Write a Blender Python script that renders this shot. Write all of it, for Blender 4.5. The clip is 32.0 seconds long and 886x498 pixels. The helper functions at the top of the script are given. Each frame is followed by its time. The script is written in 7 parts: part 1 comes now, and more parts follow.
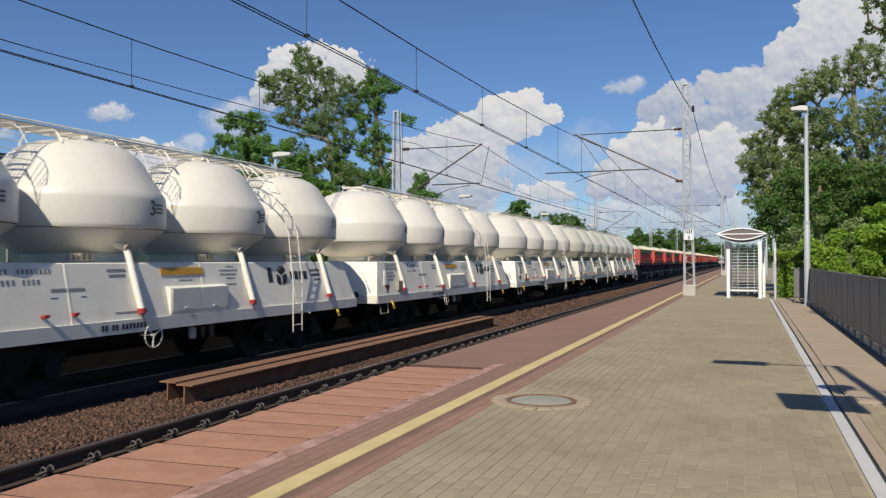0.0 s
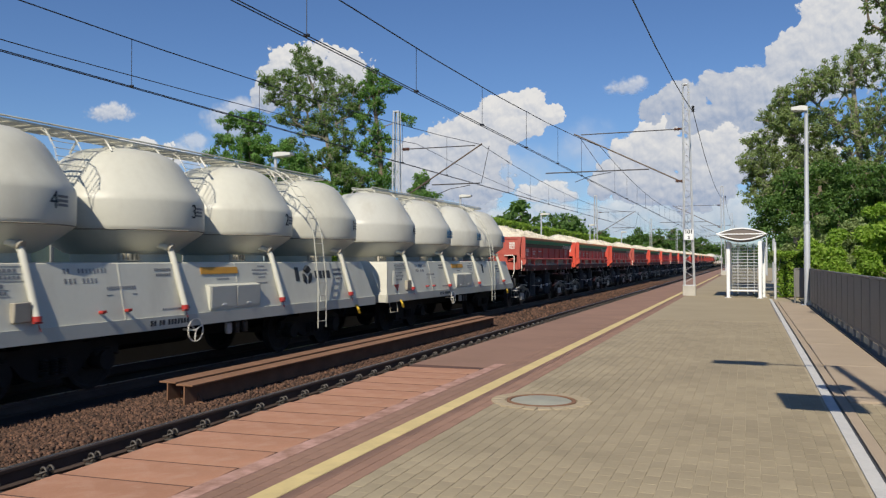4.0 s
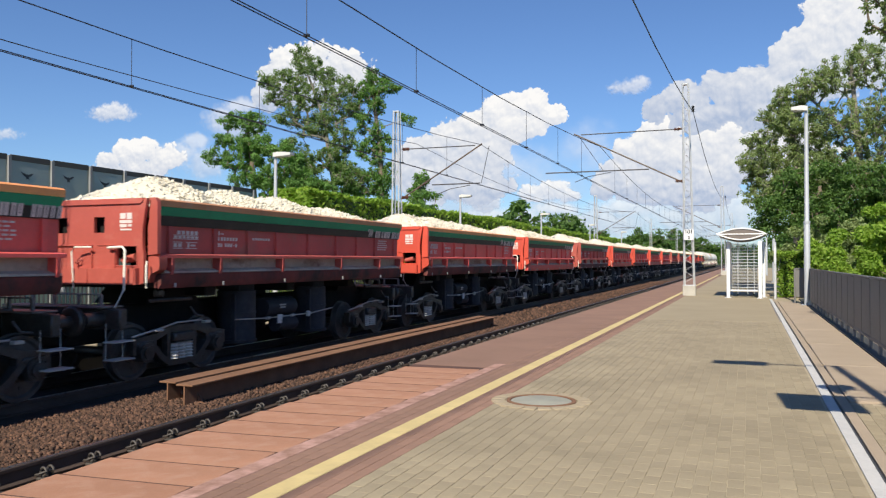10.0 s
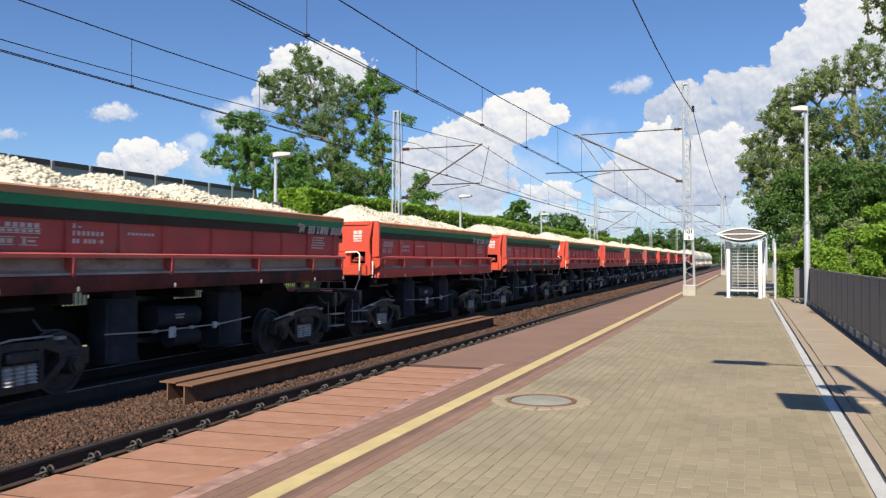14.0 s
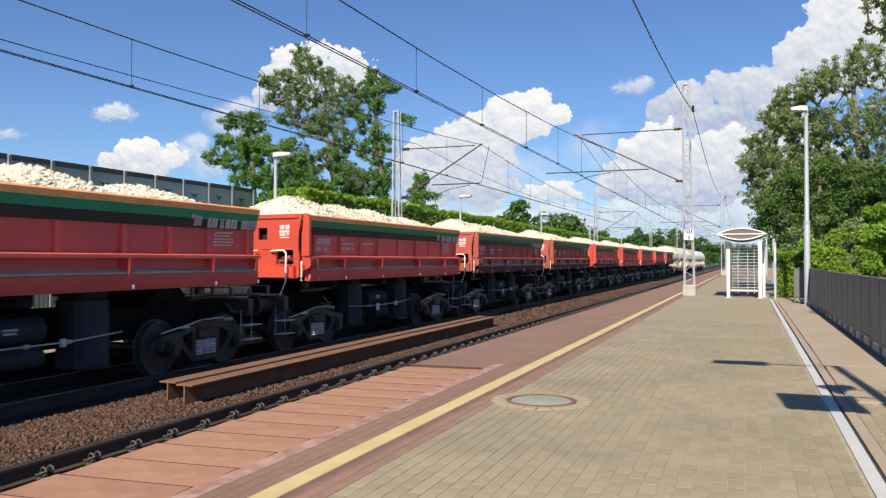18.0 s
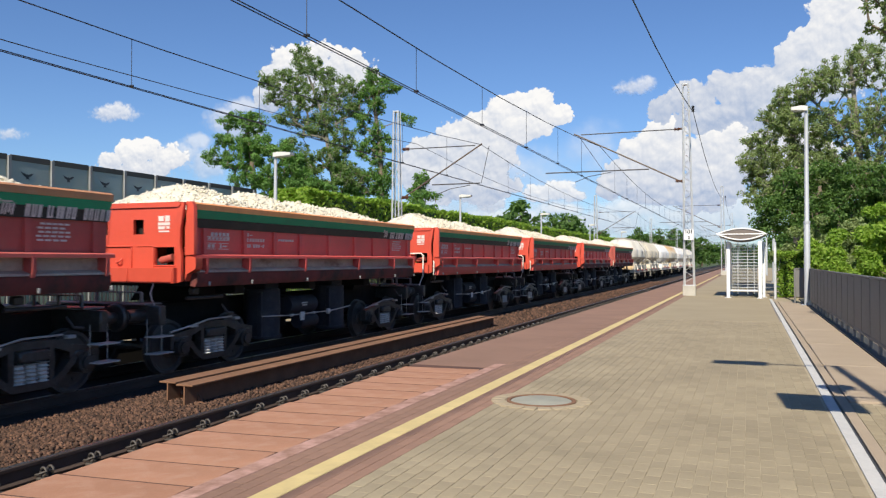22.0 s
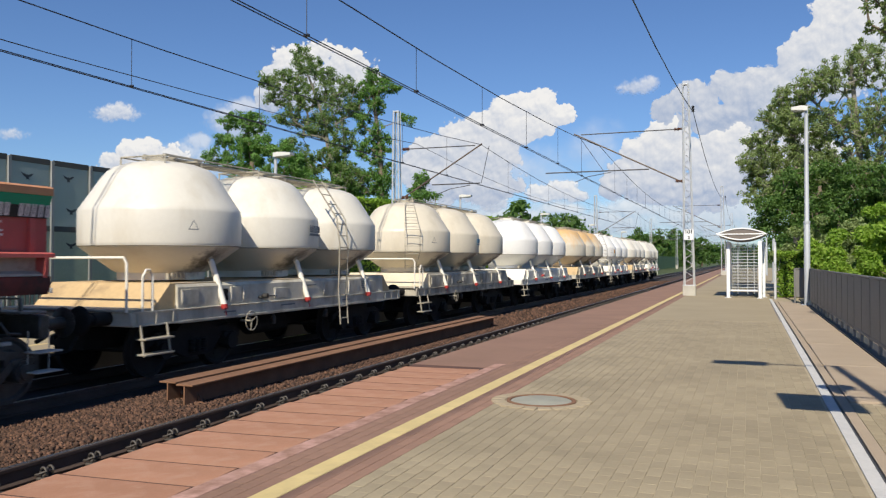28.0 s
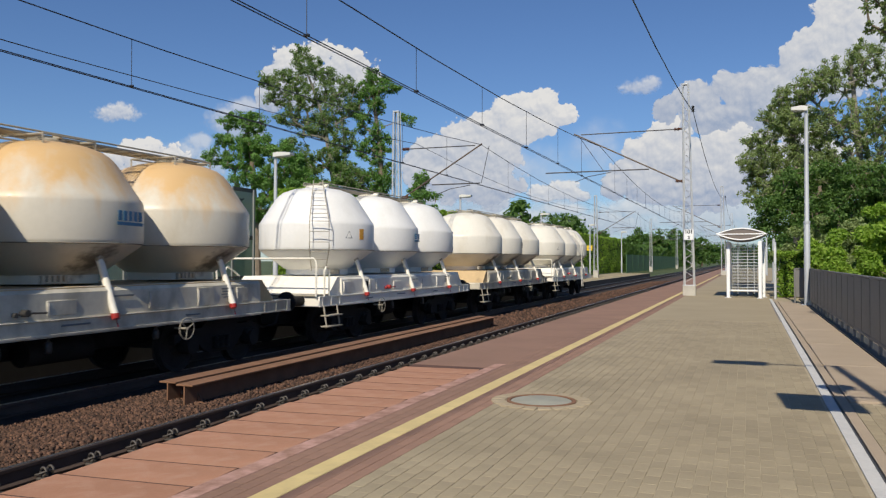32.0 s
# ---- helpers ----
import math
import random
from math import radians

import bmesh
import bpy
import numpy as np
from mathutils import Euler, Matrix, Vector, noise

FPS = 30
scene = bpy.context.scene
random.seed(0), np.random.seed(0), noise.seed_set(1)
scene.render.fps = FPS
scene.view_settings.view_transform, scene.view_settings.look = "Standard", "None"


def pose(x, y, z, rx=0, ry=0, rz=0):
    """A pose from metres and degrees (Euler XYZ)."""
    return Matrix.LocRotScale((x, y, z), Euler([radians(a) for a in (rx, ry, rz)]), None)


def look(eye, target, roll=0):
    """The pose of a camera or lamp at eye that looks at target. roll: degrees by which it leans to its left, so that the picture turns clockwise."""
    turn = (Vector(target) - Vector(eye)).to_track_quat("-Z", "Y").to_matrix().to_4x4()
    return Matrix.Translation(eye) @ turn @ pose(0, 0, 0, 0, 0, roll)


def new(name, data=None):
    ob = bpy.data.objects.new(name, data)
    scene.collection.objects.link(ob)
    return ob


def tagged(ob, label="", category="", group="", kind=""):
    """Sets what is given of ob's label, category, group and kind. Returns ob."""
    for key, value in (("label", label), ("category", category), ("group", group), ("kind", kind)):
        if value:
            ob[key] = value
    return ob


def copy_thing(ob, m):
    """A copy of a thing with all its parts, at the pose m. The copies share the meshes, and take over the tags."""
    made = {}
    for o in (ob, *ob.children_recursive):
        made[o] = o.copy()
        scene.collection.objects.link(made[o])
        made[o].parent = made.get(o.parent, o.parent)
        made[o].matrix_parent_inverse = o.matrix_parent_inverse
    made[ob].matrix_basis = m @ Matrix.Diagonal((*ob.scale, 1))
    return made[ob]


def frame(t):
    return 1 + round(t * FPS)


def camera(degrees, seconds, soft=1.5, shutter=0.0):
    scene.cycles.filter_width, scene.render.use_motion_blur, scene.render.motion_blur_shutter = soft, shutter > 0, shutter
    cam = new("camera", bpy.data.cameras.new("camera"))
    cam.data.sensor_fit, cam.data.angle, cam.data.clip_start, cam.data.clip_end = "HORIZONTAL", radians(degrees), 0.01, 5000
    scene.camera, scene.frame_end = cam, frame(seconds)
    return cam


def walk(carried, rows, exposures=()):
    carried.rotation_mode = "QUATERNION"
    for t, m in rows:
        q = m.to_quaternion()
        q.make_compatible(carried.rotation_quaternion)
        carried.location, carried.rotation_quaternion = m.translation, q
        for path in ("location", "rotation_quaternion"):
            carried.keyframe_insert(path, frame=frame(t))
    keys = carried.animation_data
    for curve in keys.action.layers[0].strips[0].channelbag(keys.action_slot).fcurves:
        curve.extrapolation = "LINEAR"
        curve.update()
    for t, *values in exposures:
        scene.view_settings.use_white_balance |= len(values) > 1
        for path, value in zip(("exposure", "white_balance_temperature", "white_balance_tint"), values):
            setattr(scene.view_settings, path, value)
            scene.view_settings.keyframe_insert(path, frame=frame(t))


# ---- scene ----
cam = camera(58.5, 32.0, 1.25, 0.12)
EYE = (0.0, 0.0, 1.4)
STAND = pose(*EYE, 90.82, 0, 21.1)
walk(cam, [(0.0, STAND), (32.0, STAND)],
     [(0.0, 0.32), (3.5, 0.34), (6.0, 0.60), (9.0, 0.71), (25.5, 0.70), (27.5, 0.62), (28.0, 0.56), (29.0, 0.35), (32.0, 0.32)])

# ---- light ----
SUN_FROM = Vector((0.075, -0.997, 0.917)).normalized()
world = bpy.data.worlds.new("sky")
scene.world = world
world.use_nodes = True
wn = world.node_tree.nodes
sky = wn.new("ShaderNodeTexSky")
sky.sky_type = "NISHITA"
sky.sun_disc = False
sky.sun_elevation = radians(42.5)
sky.sun_rotation = radians(176)
sky.air_density, sky.dust_density, sky.ozone_density = 1.0, 0.1, 2.2
deep = wn.new("ShaderNodeMix")
deep.data_type, deep.blend_type = "RGBA", "MULTIPLY"
deep.inputs[0].default_value = 1.0
deep.inputs[7].default_value = (0.765, 0.978, 1.31, 1.0)
world.node_tree.links.new(sky.outputs[0], deep.inputs[6])
world.node_tree.links.new(deep.outputs[2], wn["Background"].inputs[0])
wn["Background"].inputs[1].default_value = 0.0545
sun_data = bpy.data.lights.new("sun", "SUN")
sun_data.energy, sun_data.angle, sun_data.color = 3.9, radians(0.55), (1.0, 0.91, 0.76)
sun = new("sun", sun_data)
sun.matrix_world = look(SUN_FROM * 100, (0, 0, 0))


# ---- materials ----
def node_mat(name):
    m = bpy.data.materials.new(name)
    m.use_nodes = True
    nt = m.node_tree
    return m, nt, nt.nodes, nt.nodes["Principled BSDF"]


def lnk(nt, a, b):
    nt.links.new(a, b)


def mathn(nt, op, a, b=None):
    n = nt.nodes.new("ShaderNodeMath")
    n.operation = op
    for i, v in enumerate((a, b)):
        if v is None:
            continue
        if isinstance(v, (int, float)):
            n.inputs[i].default_value = v
        else:
            lnk(nt, v, n.inputs[i])
    return n.outputs[0]


def noise_of(nt, co, scale, detail=4.0, rough=0.55, stretch=None):
    n = nt.nodes.new("ShaderNodeTexNoise")
    n.inputs["Scale"].default_value = scale
    n.inputs["Detail"].default_value = detail
    n.inputs["Roughness"].default_value = rough
    if stretch:
        mp = nt.nodes.new("ShaderNodeMapping")
        mp.inputs["Scale"].default_value = stretch
        lnk(nt, co, mp.inputs["Vector"])
        co = mp.outputs[0]
    lnk(nt, co, n.inputs["Vector"])
    return n.outputs["Fac"]


def span(nt, v, a, b, c, d):
    n = nt.nodes.new("ShaderNodeMapRange")
    for i, x in enumerate((a, b, c, d)):
        n.inputs[i + 1].default_value = x
    lnk(nt, v, n.inputs[0])
    return n.outputs[0]


def mixc(nt, fac, a, b, mode="MIX"):
    n = nt.nodes.new("ShaderNodeMix")
    n.data_type = "RGBA"
    n.blend_type = mode
    for s, v in ((n.inputs[0], fac), (n.inputs[6], a), (n.inputs[7], b)):
        if isinstance(v, (int, float)):
            s.default_value = v
        elif isinstance(v, tuple):
            s.default_value = (*v, 1.0) if len(v) == 3 else v
        else:
            lnk(nt, v, s)
    return n.outputs[2]


def grey(nt, v):
    n = nt.nodes.new("ShaderNodeCombineColor")
    for i in range(3):
        lnk(nt, v, n.inputs[i])
    return n.outputs[0]


def pbr(name, base, rough=0.6, metal=0.0, var=0.15, scale=1.5, fine=30.0, bump=0.0, dirt=None, dirt_amt=0.0,
        dirt_scale=2.0, stretch=None, rand=0.0, island=0.0, dirt_low=0.52, spec=0.5):
    """Paint, stone or metal: base colour with broad stains, fine grain, dirt patches and relief."""
    m, nt, nodes, bs = node_mat(name)
    co = nodes.new("ShaderNodeTexCoord").outputs["Object"]
    big = noise_of(nt, co, scale, 5.0, 0.6)
    small = noise_of(nt, co, fine, 3.0, 0.6)
    v = mathn(nt, "ADD", span(nt, big, 0.25, 0.75, 1 - var, 1 + var), span(nt, small, 0.2, 0.8, -var * 0.6, var * 0.6))
    if rand:
        oi = nodes.new("ShaderNodeObjectInfo")
        v = mathn(nt, "MULTIPLY", v, span(nt, oi.outputs["Random"], 0, 1, 1 - rand, 1 + rand))
    if island:
        gi = nodes.new("ShaderNodeNewGeometry")
        v = mathn(nt, "MULTIPLY", v, span(nt, gi.outputs["Random Per Island"], 0, 1, 1 - island, 1 + island))
    col = mixc(nt, 1.0, base, grey(nt, v), "MULTIPLY")
    if dirt:
        d = noise_of(nt, co, dirt_scale, 7.0, 0.65, stretch)
        col = mixc(nt, span(nt, d, dirt_low, dirt_low + 0.2, 0.0, dirt_amt), col, dirt)
    lnk(nt, col, bs.inputs["Base Color"])
    lnk(nt, span(nt, small, 0.2, 0.8, max(rough - 0.1, 0.02), min(rough + 0.1, 1.0)), bs.inputs["Roughness"])
    bs.inputs["Metallic"].default_value = metal
    bs.inputs["Specular IOR Level"].default_value = spec
    if bump:
        b = nodes.new("ShaderNodeBump")
        b.inputs["Strength"].default_value = bump
        b.inputs["Distance"].default_value = 0.01
        lnk(nt, small, b.inputs["Height"])
        lnk(nt, b.outputs[0], bs.inputs["Normal"])
    return m


def leaf_mat(name, dark, light, trans=0.35):
    m, nt, nodes, bs = node_mat(name)
    gi = nodes.new("ShaderNodeNewGeometry")
    co = nodes.new("ShaderNodeTexCoord").outputs["Object"]
    f = mathn(nt, "ADD", mathn(nt, "MULTIPLY", gi.outputs["Random Per Island"], 0.6),
              span(nt, noise_of(nt, co, 0.6, 3.0), 0.3, 0.7, 0.0, 0.4))
    col = mixc(nt, f, dark, light)
    lnk(nt, col, bs.inputs["Base Color"])
    bs.inputs["Roughness"].default_value = 0.55
    bs.inputs["Specular IOR Level"].default_value = 0.3
    tr = nodes.new("ShaderNodeBsdfTranslucent")
    lnk(nt, mixc(nt, 1.0, col, (1.0, 1.15, 0.5), "MULTIPLY"), tr.inputs[0])
    mx = nodes.new("ShaderNodeMixShader")
    mx.inputs[0].default_value = trans
    lnk(nt, bs.outputs[0], mx.inputs[1])
    lnk(nt, tr.outputs[0], mx.inputs[2])
    lnk(nt, mx.outputs[0], nodes["Material Output"].inputs["Surface"])
    return m


def glass_mat(name, tint, clear=0.8):
    m, nt, nodes, bs = node_mat(name)
    bs.inputs["Base Color"].default_value = (*tint, 1)
    bs.inputs["Roughness"].default_value = 0.08
    tp = nodes.new("ShaderNodeBsdfTransparent")
    tp.inputs[0].default_value = (*[0.5 + 0.5 * c for c in tint], 1)
    mx = nodes.new("ShaderNodeMixShader")
    mx.inputs[0].default_value = clear
    lnk(nt, bs.outputs[0], mx.inputs[1])
    lnk(nt, tp.outputs[0], mx.inputs[2])
    lnk(nt, mx.outputs[0], nodes["Material Output"].inputs["Surface"])
    return m


M_GRAVEL_GROUND = pbr("ballast_bed", (0.064, 0.039, 0.027), 0.95, var=0.35, scale=2.0, fine=28, bump=0.9)
# Oil plus the train's shade, both in one dark base colour.
M_OIL_AND_SHADE = pbr("oil_and_shade_dark", (0.035, 0.031, 0.028), 0.9, var=0.3, scale=2, fine=20, spec=0.2)
M_STONE = pbr("ballast_stone", (0.086, 0.045, 0.028), 0.9, var=0.25, scale=3, island=0.7)
M_SOIL = pbr("grass_soil", (0.06, 0.085, 0.03), 0.95, var=0.35, scale=0.4, fine=9, bump=0.6)
M_BRICK = pbr("grey_paver", (0.315, 0.262, 0.172), 0.9, var=0.17, scale=0.8, fine=45, bump=0.3, rand=0.08, island=0.08)
M_BRICK_FAR = pbr("grey_paving_far", (0.315, 0.262, 0.172), 0.9, var=0.10, scale=0.5, fine=14, bump=0.15)
M_JOINT = pbr("sand_joint", (0.37, 0.315, 0.22), 0.95, var=0.2, scale=3, fine=60)
M_RED_SLAB = pbr("red_slab", (0.375, 0.188, 0.112), 0.88, var=0.16, scale=1.6, fine=55, bump=0.45, rand=0.07, dirt=(0.43, 0.26, 0.18), dirt_amt=0.6, dirt_scale=5.5, dirt_low=0.48)
M_RED_PAVER = pbr("red_brown_paver", (0.25, 0.147, 0.103), 0.88, var=0.14, scale=0.9, fine=30, bump=0.2, rand=0.07, island=0.08)
M_PINK = pbr("pink_mortar", (0.45, 0.27, 0.22), 0.9, var=0.22, scale=3, fine=25, bump=0.3, dirt=(0.27, 0.15, 0.105), dirt_amt=0.95, dirt_scale=5, dirt_low=0.42)
M_SLABBED = pbr("dark_slab_joint", (0.085, 0.042, 0.030), 0.95, var=0.2)
M_YELLOW = pbr("yellow_paint", (0.58, 0.46, 0.21), 0.7, var=0.12, scale=2.5, fine=25, dirt=(0.40, 0.31, 0.16), dirt_amt=0.45, dirt_scale=6)
M_WHITE_STRIP = pbr("white_strip", (0.54, 0.535, 0.52), 0.7, var=0.14, scale=2, fine=30, dirt=(0.36, 0.34, 0.30), dirt_amt=0.4)
M_CONCRETE = pbr("concrete_slab", (0.37, 0.295, 0.215), 0.88, var=0.1, scale=1.1, fine=30, bump=0.2, dirt=(0.34, 0.27, 0.20), dirt_amt=0.35)
M_CONCRETE_GREY = pbr("concrete_grey", (0.42, 0.40, 0.35), 0.9, var=0.15, scale=1.5, fine=25, bump=0.25)
M_EDGE = pbr("platform_edge_concrete", (0.25, 0.22, 0.19), 0.9, var=0.2, scale=1.0, fine=18, bump=0.3)
M_IRON = pbr("cast_iron", (0.20, 0.17, 0.13), 0.7, 0.3, var=0.2, fine=60, bump=0.2)
# Near-black concrete: the shade on the far platform's face is its colour.
M_EDGE_FAR = pbr("shade_dark_platform_concrete", (0.034, 0.030, 0.027), 0.9, var=0.3, scale=1.0, fine=18)
M_SETT = pbr("tan_sett", (0.336, 0.276, 0.184), 0.9, var=0.15, scale=3, fine=40, bump=0.3)
M_RAIL = pbr("rusty_rail", (0.085, 0.06, 0.048), 0.65, 0.3, var=0.25, scale=2, fine=40)
M_CLIP = pbr("worn_clip_steel", (0.075, 0.066, 0.058), 0.6, 0.2, var=0.3, scale=4, fine=40)
M_RAIL_TOP = pbr("polished_rail_head", (0.35, 0.34, 0.33), 0.3, 0.9, var=0.1, fine=30)
M_RUST = pbr("rusted_steel", (0.21, 0.108, 0.060), 0.88, 0.1, var=0.2, scale=2.2, fine=35, bump=0.3, dirt=(0.14, 0.075, 0.05), dirt_amt=0.5)
M_STEP = pbr("worn_step_steel", (0.48, 0.46, 0.43), 0.6, 0.1, var=0.2)
# Far track bed: oil stain and under-train shade painted together.
M_BED_OIL_SHADE = pbr("oil_and_shade_dark_ballast", (0.022, 0.018, 0.015), 0.95, var=0.35, scale=2.0, fine=28, bump=0.9)
M_GALV = pbr("galvanised_steel", (0.62, 0.63, 0.63), 0.5, 0.35, var=0.08, scale=2, fine=40)
M_POLE = pbr("weathered_pole_coating", (0.40, 0.425, 0.45), 0.5, 0.1, var=0.06, scale=1.5, fine=30)
M_LAMPHEAD = pbr("aged_lamp_head", (0.60, 0.60, 0.56), 0.5, var=0.08, scale=2, fine=30)
M_FRAME = pbr("worn_bogie_steel", (0.088, 0.085, 0.080), 0.36, 0.5, var=0.35, scale=3, fine=20, dirt=(0.06, 0.052, 0.045), dirt_amt=0.5, dirt_scale=4, spec=0.2)
M_DARKSTEEL = pbr("dark_grey_paint", (0.055, 0.055, 0.058), 0.55, var=0.12, scale=1.5, fine=25)
M_FENCE = pbr("anthracite_fence_panel", (0.15, 0.147, 0.14), 0.6, var=0.15, scale=0.9, fine=20)
# Grime plus deep underframe shade in one black, used in recesses too.
M_BLACK = pbr("grimy_shaded_underframe_black", (0.016, 0.0155, 0.015), 0.75, var=0.35, scale=3, fine=25, dirt=(0.035, 0.03, 0.026), dirt_amt=0.5, spec=0.2)
M_WHEEL = pbr("wheel_steel", (0.11, 0.105, 0.10), 0.45, 0.4, var=0.25, scale=4, fine=30, spec=0.2)
M_WIRE = pbr("copper_wire_dark", (0.03, 0.034, 0.045), 0.5, 0.5, var=0.1)
M_WHITE = pbr("white_powder_coat", (0.78, 0.79, 0.79), 0.45, var=0.04, scale=1.2, fine=20)
M_SHELTER_FASCIA = pbr("brown_fascia", (0.15, 0.125, 0.11), 0.6, var=0.1)
M_INK = pbr("dark_lettering", (0.02, 0.025, 0.03), 0.6, var=0.1)
M_INK_GREY = pbr("faded_lettering", (0.16, 0.17, 0.18), 0.7, var=0.2, fine=60)
M_INK_WHITE = pbr("white_lettering", (0.66, 0.60, 0.56), 0.7, var=0.15, fine=60)
M_REDTIP = pbr("red_paint", (0.34, 0.025, 0.02), 0.5, var=0.1)
M_ORANGE_PLATE = pbr("orange_plate", (0.52, 0.26, 0.03), 0.6, var=0.15, fine=50)
M_YELLOW_HOOK = pbr("yellow_enamel", (0.65, 0.42, 0.04), 0.5, var=0.1)
M_BLUE_PAINT = pbr("blue_lettering", (0.06, 0.19, 0.33), 0.6, var=0.15)


def tank_paint(name, base, dirt, amt, low=0.5):
    return pbr(name, base, 0.42, var=0.05, scale=0.5, fine=12, dirt=dirt, dirt_amt=amt, dirt_scale=1.1, stretch=(1.4, 1.4, 0.45), dirt_low=low, rand=0.03)


M_TANK_WHITE = tank_paint("white_tank_paint", (0.66, 0.635, 0.565), (0.56, 0.52, 0.44), 0.45)
M_TANK_GREYGREEN = tank_paint("grey_green_tank_paint", (0.53, 0.525, 0.45), (0.42, 0.40, 0.33), 0.5)
M_TANK_GREY = tank_paint("grey_tank_paint", (0.50, 0.50, 0.45), (0.38, 0.36, 0.30), 0.5)
M_TANK_CREAM = tank_paint("cream_tank_paint", (0.68, 0.65, 0.57), (0.50, 0.44, 0.33), 0.45)
M_TANK_BEIGE = tank_paint("beige_tank_paint", (0.62, 0.565, 0.455), (0.44, 0.38, 0.28), 0.45)
M_TANK_BRIGHT = tank_paint("bright_white_tank_paint", (0.74, 0.735, 0.71), (0.62, 0.60, 0.54), 0.35)


def sooty(m, pitch, first):
    """Dark smudges on the cones round the tops of the discharge pipes."""
    nt = m.node_tree
    bs = nt.nodes["Principled BSDF"]
    old = bs.inputs["Base Color"].links[0].from_socket
    co = nt.nodes.new("ShaderNodeTexCoord").outputs["Object"]
    sep = nt.nodes.new("ShaderNodeSeparateXYZ")
    lnk(nt, co, sep.inputs[0])
    dy = mathn(nt, "SUBTRACT", mathn(nt, "MODULO", mathn(nt, "ADD", sep.outputs[1], 4.5 * pitch - first), pitch), pitch / 2)
    dy = mathn(nt, "POWER", mathn(nt, "ABSOLUTE", mathn(nt, "DIVIDE", dy, 0.29)), 2.0)
    dz = mathn(nt, "POWER", mathn(nt, "ABSOLUTE", mathn(nt, "DIVIDE", mathn(nt, "SUBTRACT", sep.outputs[2], 1.95), 0.22)), 2.0)
    d = mathn(nt, "ADD", mathn(nt, "SQRT", mathn(nt, "ADD", dy, dz)), span(nt, noise_of(nt, co, 5.0, 6.0, 0.65), 0.3, 0.7, -0.5, 0.5))
    f = mathn(nt, "MULTIPLY", span(nt, d, 0.4, 1.3, 0.93, 0.0), mathn(nt, "GREATER_THAN", sep.outputs[0], 0.0))
    lnk(nt, mixc(nt, f, old, (0.075, 0.065, 0.055)), bs.inputs["Base Color"])


for m_ in (M_TANK_CREAM, M_TANK_BEIGE):
    sooty(m_, 2.87, 2.10)


def rusty_tank(name, base, ochre):
    """Pale paint whose upper cone is stained ochre, with runs down the sides."""
    m = tank_paint(name, base, (0.40, 0.34, 0.24), 0.4)
    nt = m.node_tree
    bs = nt.nodes["Principled BSDF"]
    old = bs.inputs["Base Color"].links[0].from_socket
    co = nt.nodes.new("ShaderNodeTexCoord").outputs["Object"]
    sep = nt.nodes.new("ShaderNodeSeparateXYZ")
    lnk(nt, co, sep.inputs[0])
    runs = noise_of(nt, co, 2.2, 6.0, 0.6, (1.5, 1.5, 0.25))
    h = mathn(nt, "ADD", sep.outputs[2], span(nt, runs, 0.3, 0.7, -0.35, 0.35))
    lnk(nt, mixc(nt, span(nt, h, 2.75, 3.45, 0.0, 0.85), old, ochre), bs.inputs["Base Color"])
    return m


M_TANK_RUSTY = rusty_tank("rust_stained_tank_paint", (0.60, 0.56, 0.47), (0.60, 0.37, 0.14))
sooty(M_TANK_RUSTY, 2.87, 2.10)
M_SEAM = pbr("grimy_weld_seam", (0.20, 0.185, 0.15), 0.8, var=0.3, scale=2, fine=20)
M_SILL_WHITE = pbr("white_sill_paint", (0.78, 0.745, 0.65), 0.55, var=0.06, scale=1, fine=18, dirt=(0.50, 0.46, 0.37), dirt_amt=0.45, dirt_scale=2.5, stretch=(1, 1, 0.4))
M_SILL_DIRTY = pbr("grimy_cream_sill_paint", (0.34, 0.31, 0.245), 0.6, var=0.12, scale=1, fine=18, dirt=(0.22, 0.19, 0.15), dirt_amt=0.7, dirt_scale=2.2, stretch=(1, 1, 0.4))
M_SKIRT = pbr("soot_streaked_skirt_paint", (0.56, 0.52, 0.42), 0.8, var=0.15, scale=1.2, fine=14, dirt=(0.27, 0.24, 0.185), dirt_amt=0.6, dirt_scale=2.4, stretch=(1, 1, 0.6), dirt_low=0.44)
M_END_CREAM = pbr("dusty_cream_end_paint", (0.62, 0.54, 0.40), 0.8, var=0.15, scale=1.2, fine=16, dirt=(0.42, 0.34, 0.22), dirt_amt=0.6, dirt_scale=2.2)
M_SKIRT_DARK = pbr("dark_grimy_skirt_paint", (0.47, 0.435, 0.35), 0.8, var=0.18, scale=1.2, fine=14, dirt=(0.15, 0.13, 0.10), dirt_amt=0.7, dirt_scale=2.4, stretch=(1, 1, 0.6), dirt_low=0.44)
M_SILL_RUSTY = pbr("ochre_sill_paint", (0.50, 0.36, 0.19), 0.65, var=0.15, scale=1.3, fine=18, dirt=(0.24, 0.17, 0.10), dirt_amt=0.7)
M_RED_BODY = pbr("red_wagon_paint", (0.74, 0.115, 0.098), 0.5, var=0.12, scale=0.9, fine=15, dirt=(0.58, 0.13, 0.11), dirt_amt=0.5, dirt_scale=1.6, stretch=(1, 1, 0.5), rand=0.12)
M_RED_GRIMY = pbr("grime_blackened_red_paint", (0.16, 0.035, 0.03), 0.8, var=0.3, scale=1.2, fine=15, dirt=(0.03, 0.025, 0.022), dirt_amt=0.9, dirt_scale=1.8, dirt_low=0.42)
M_RED_BRIGHT = pbr("bright_red_end_paint", (0.57, 0.075, 0.042), 0.5, var=0.08, scale=0.9, fine=15, dirt=(0.42, 0.07, 0.045), dirt_amt=0.35, rand=0.08)
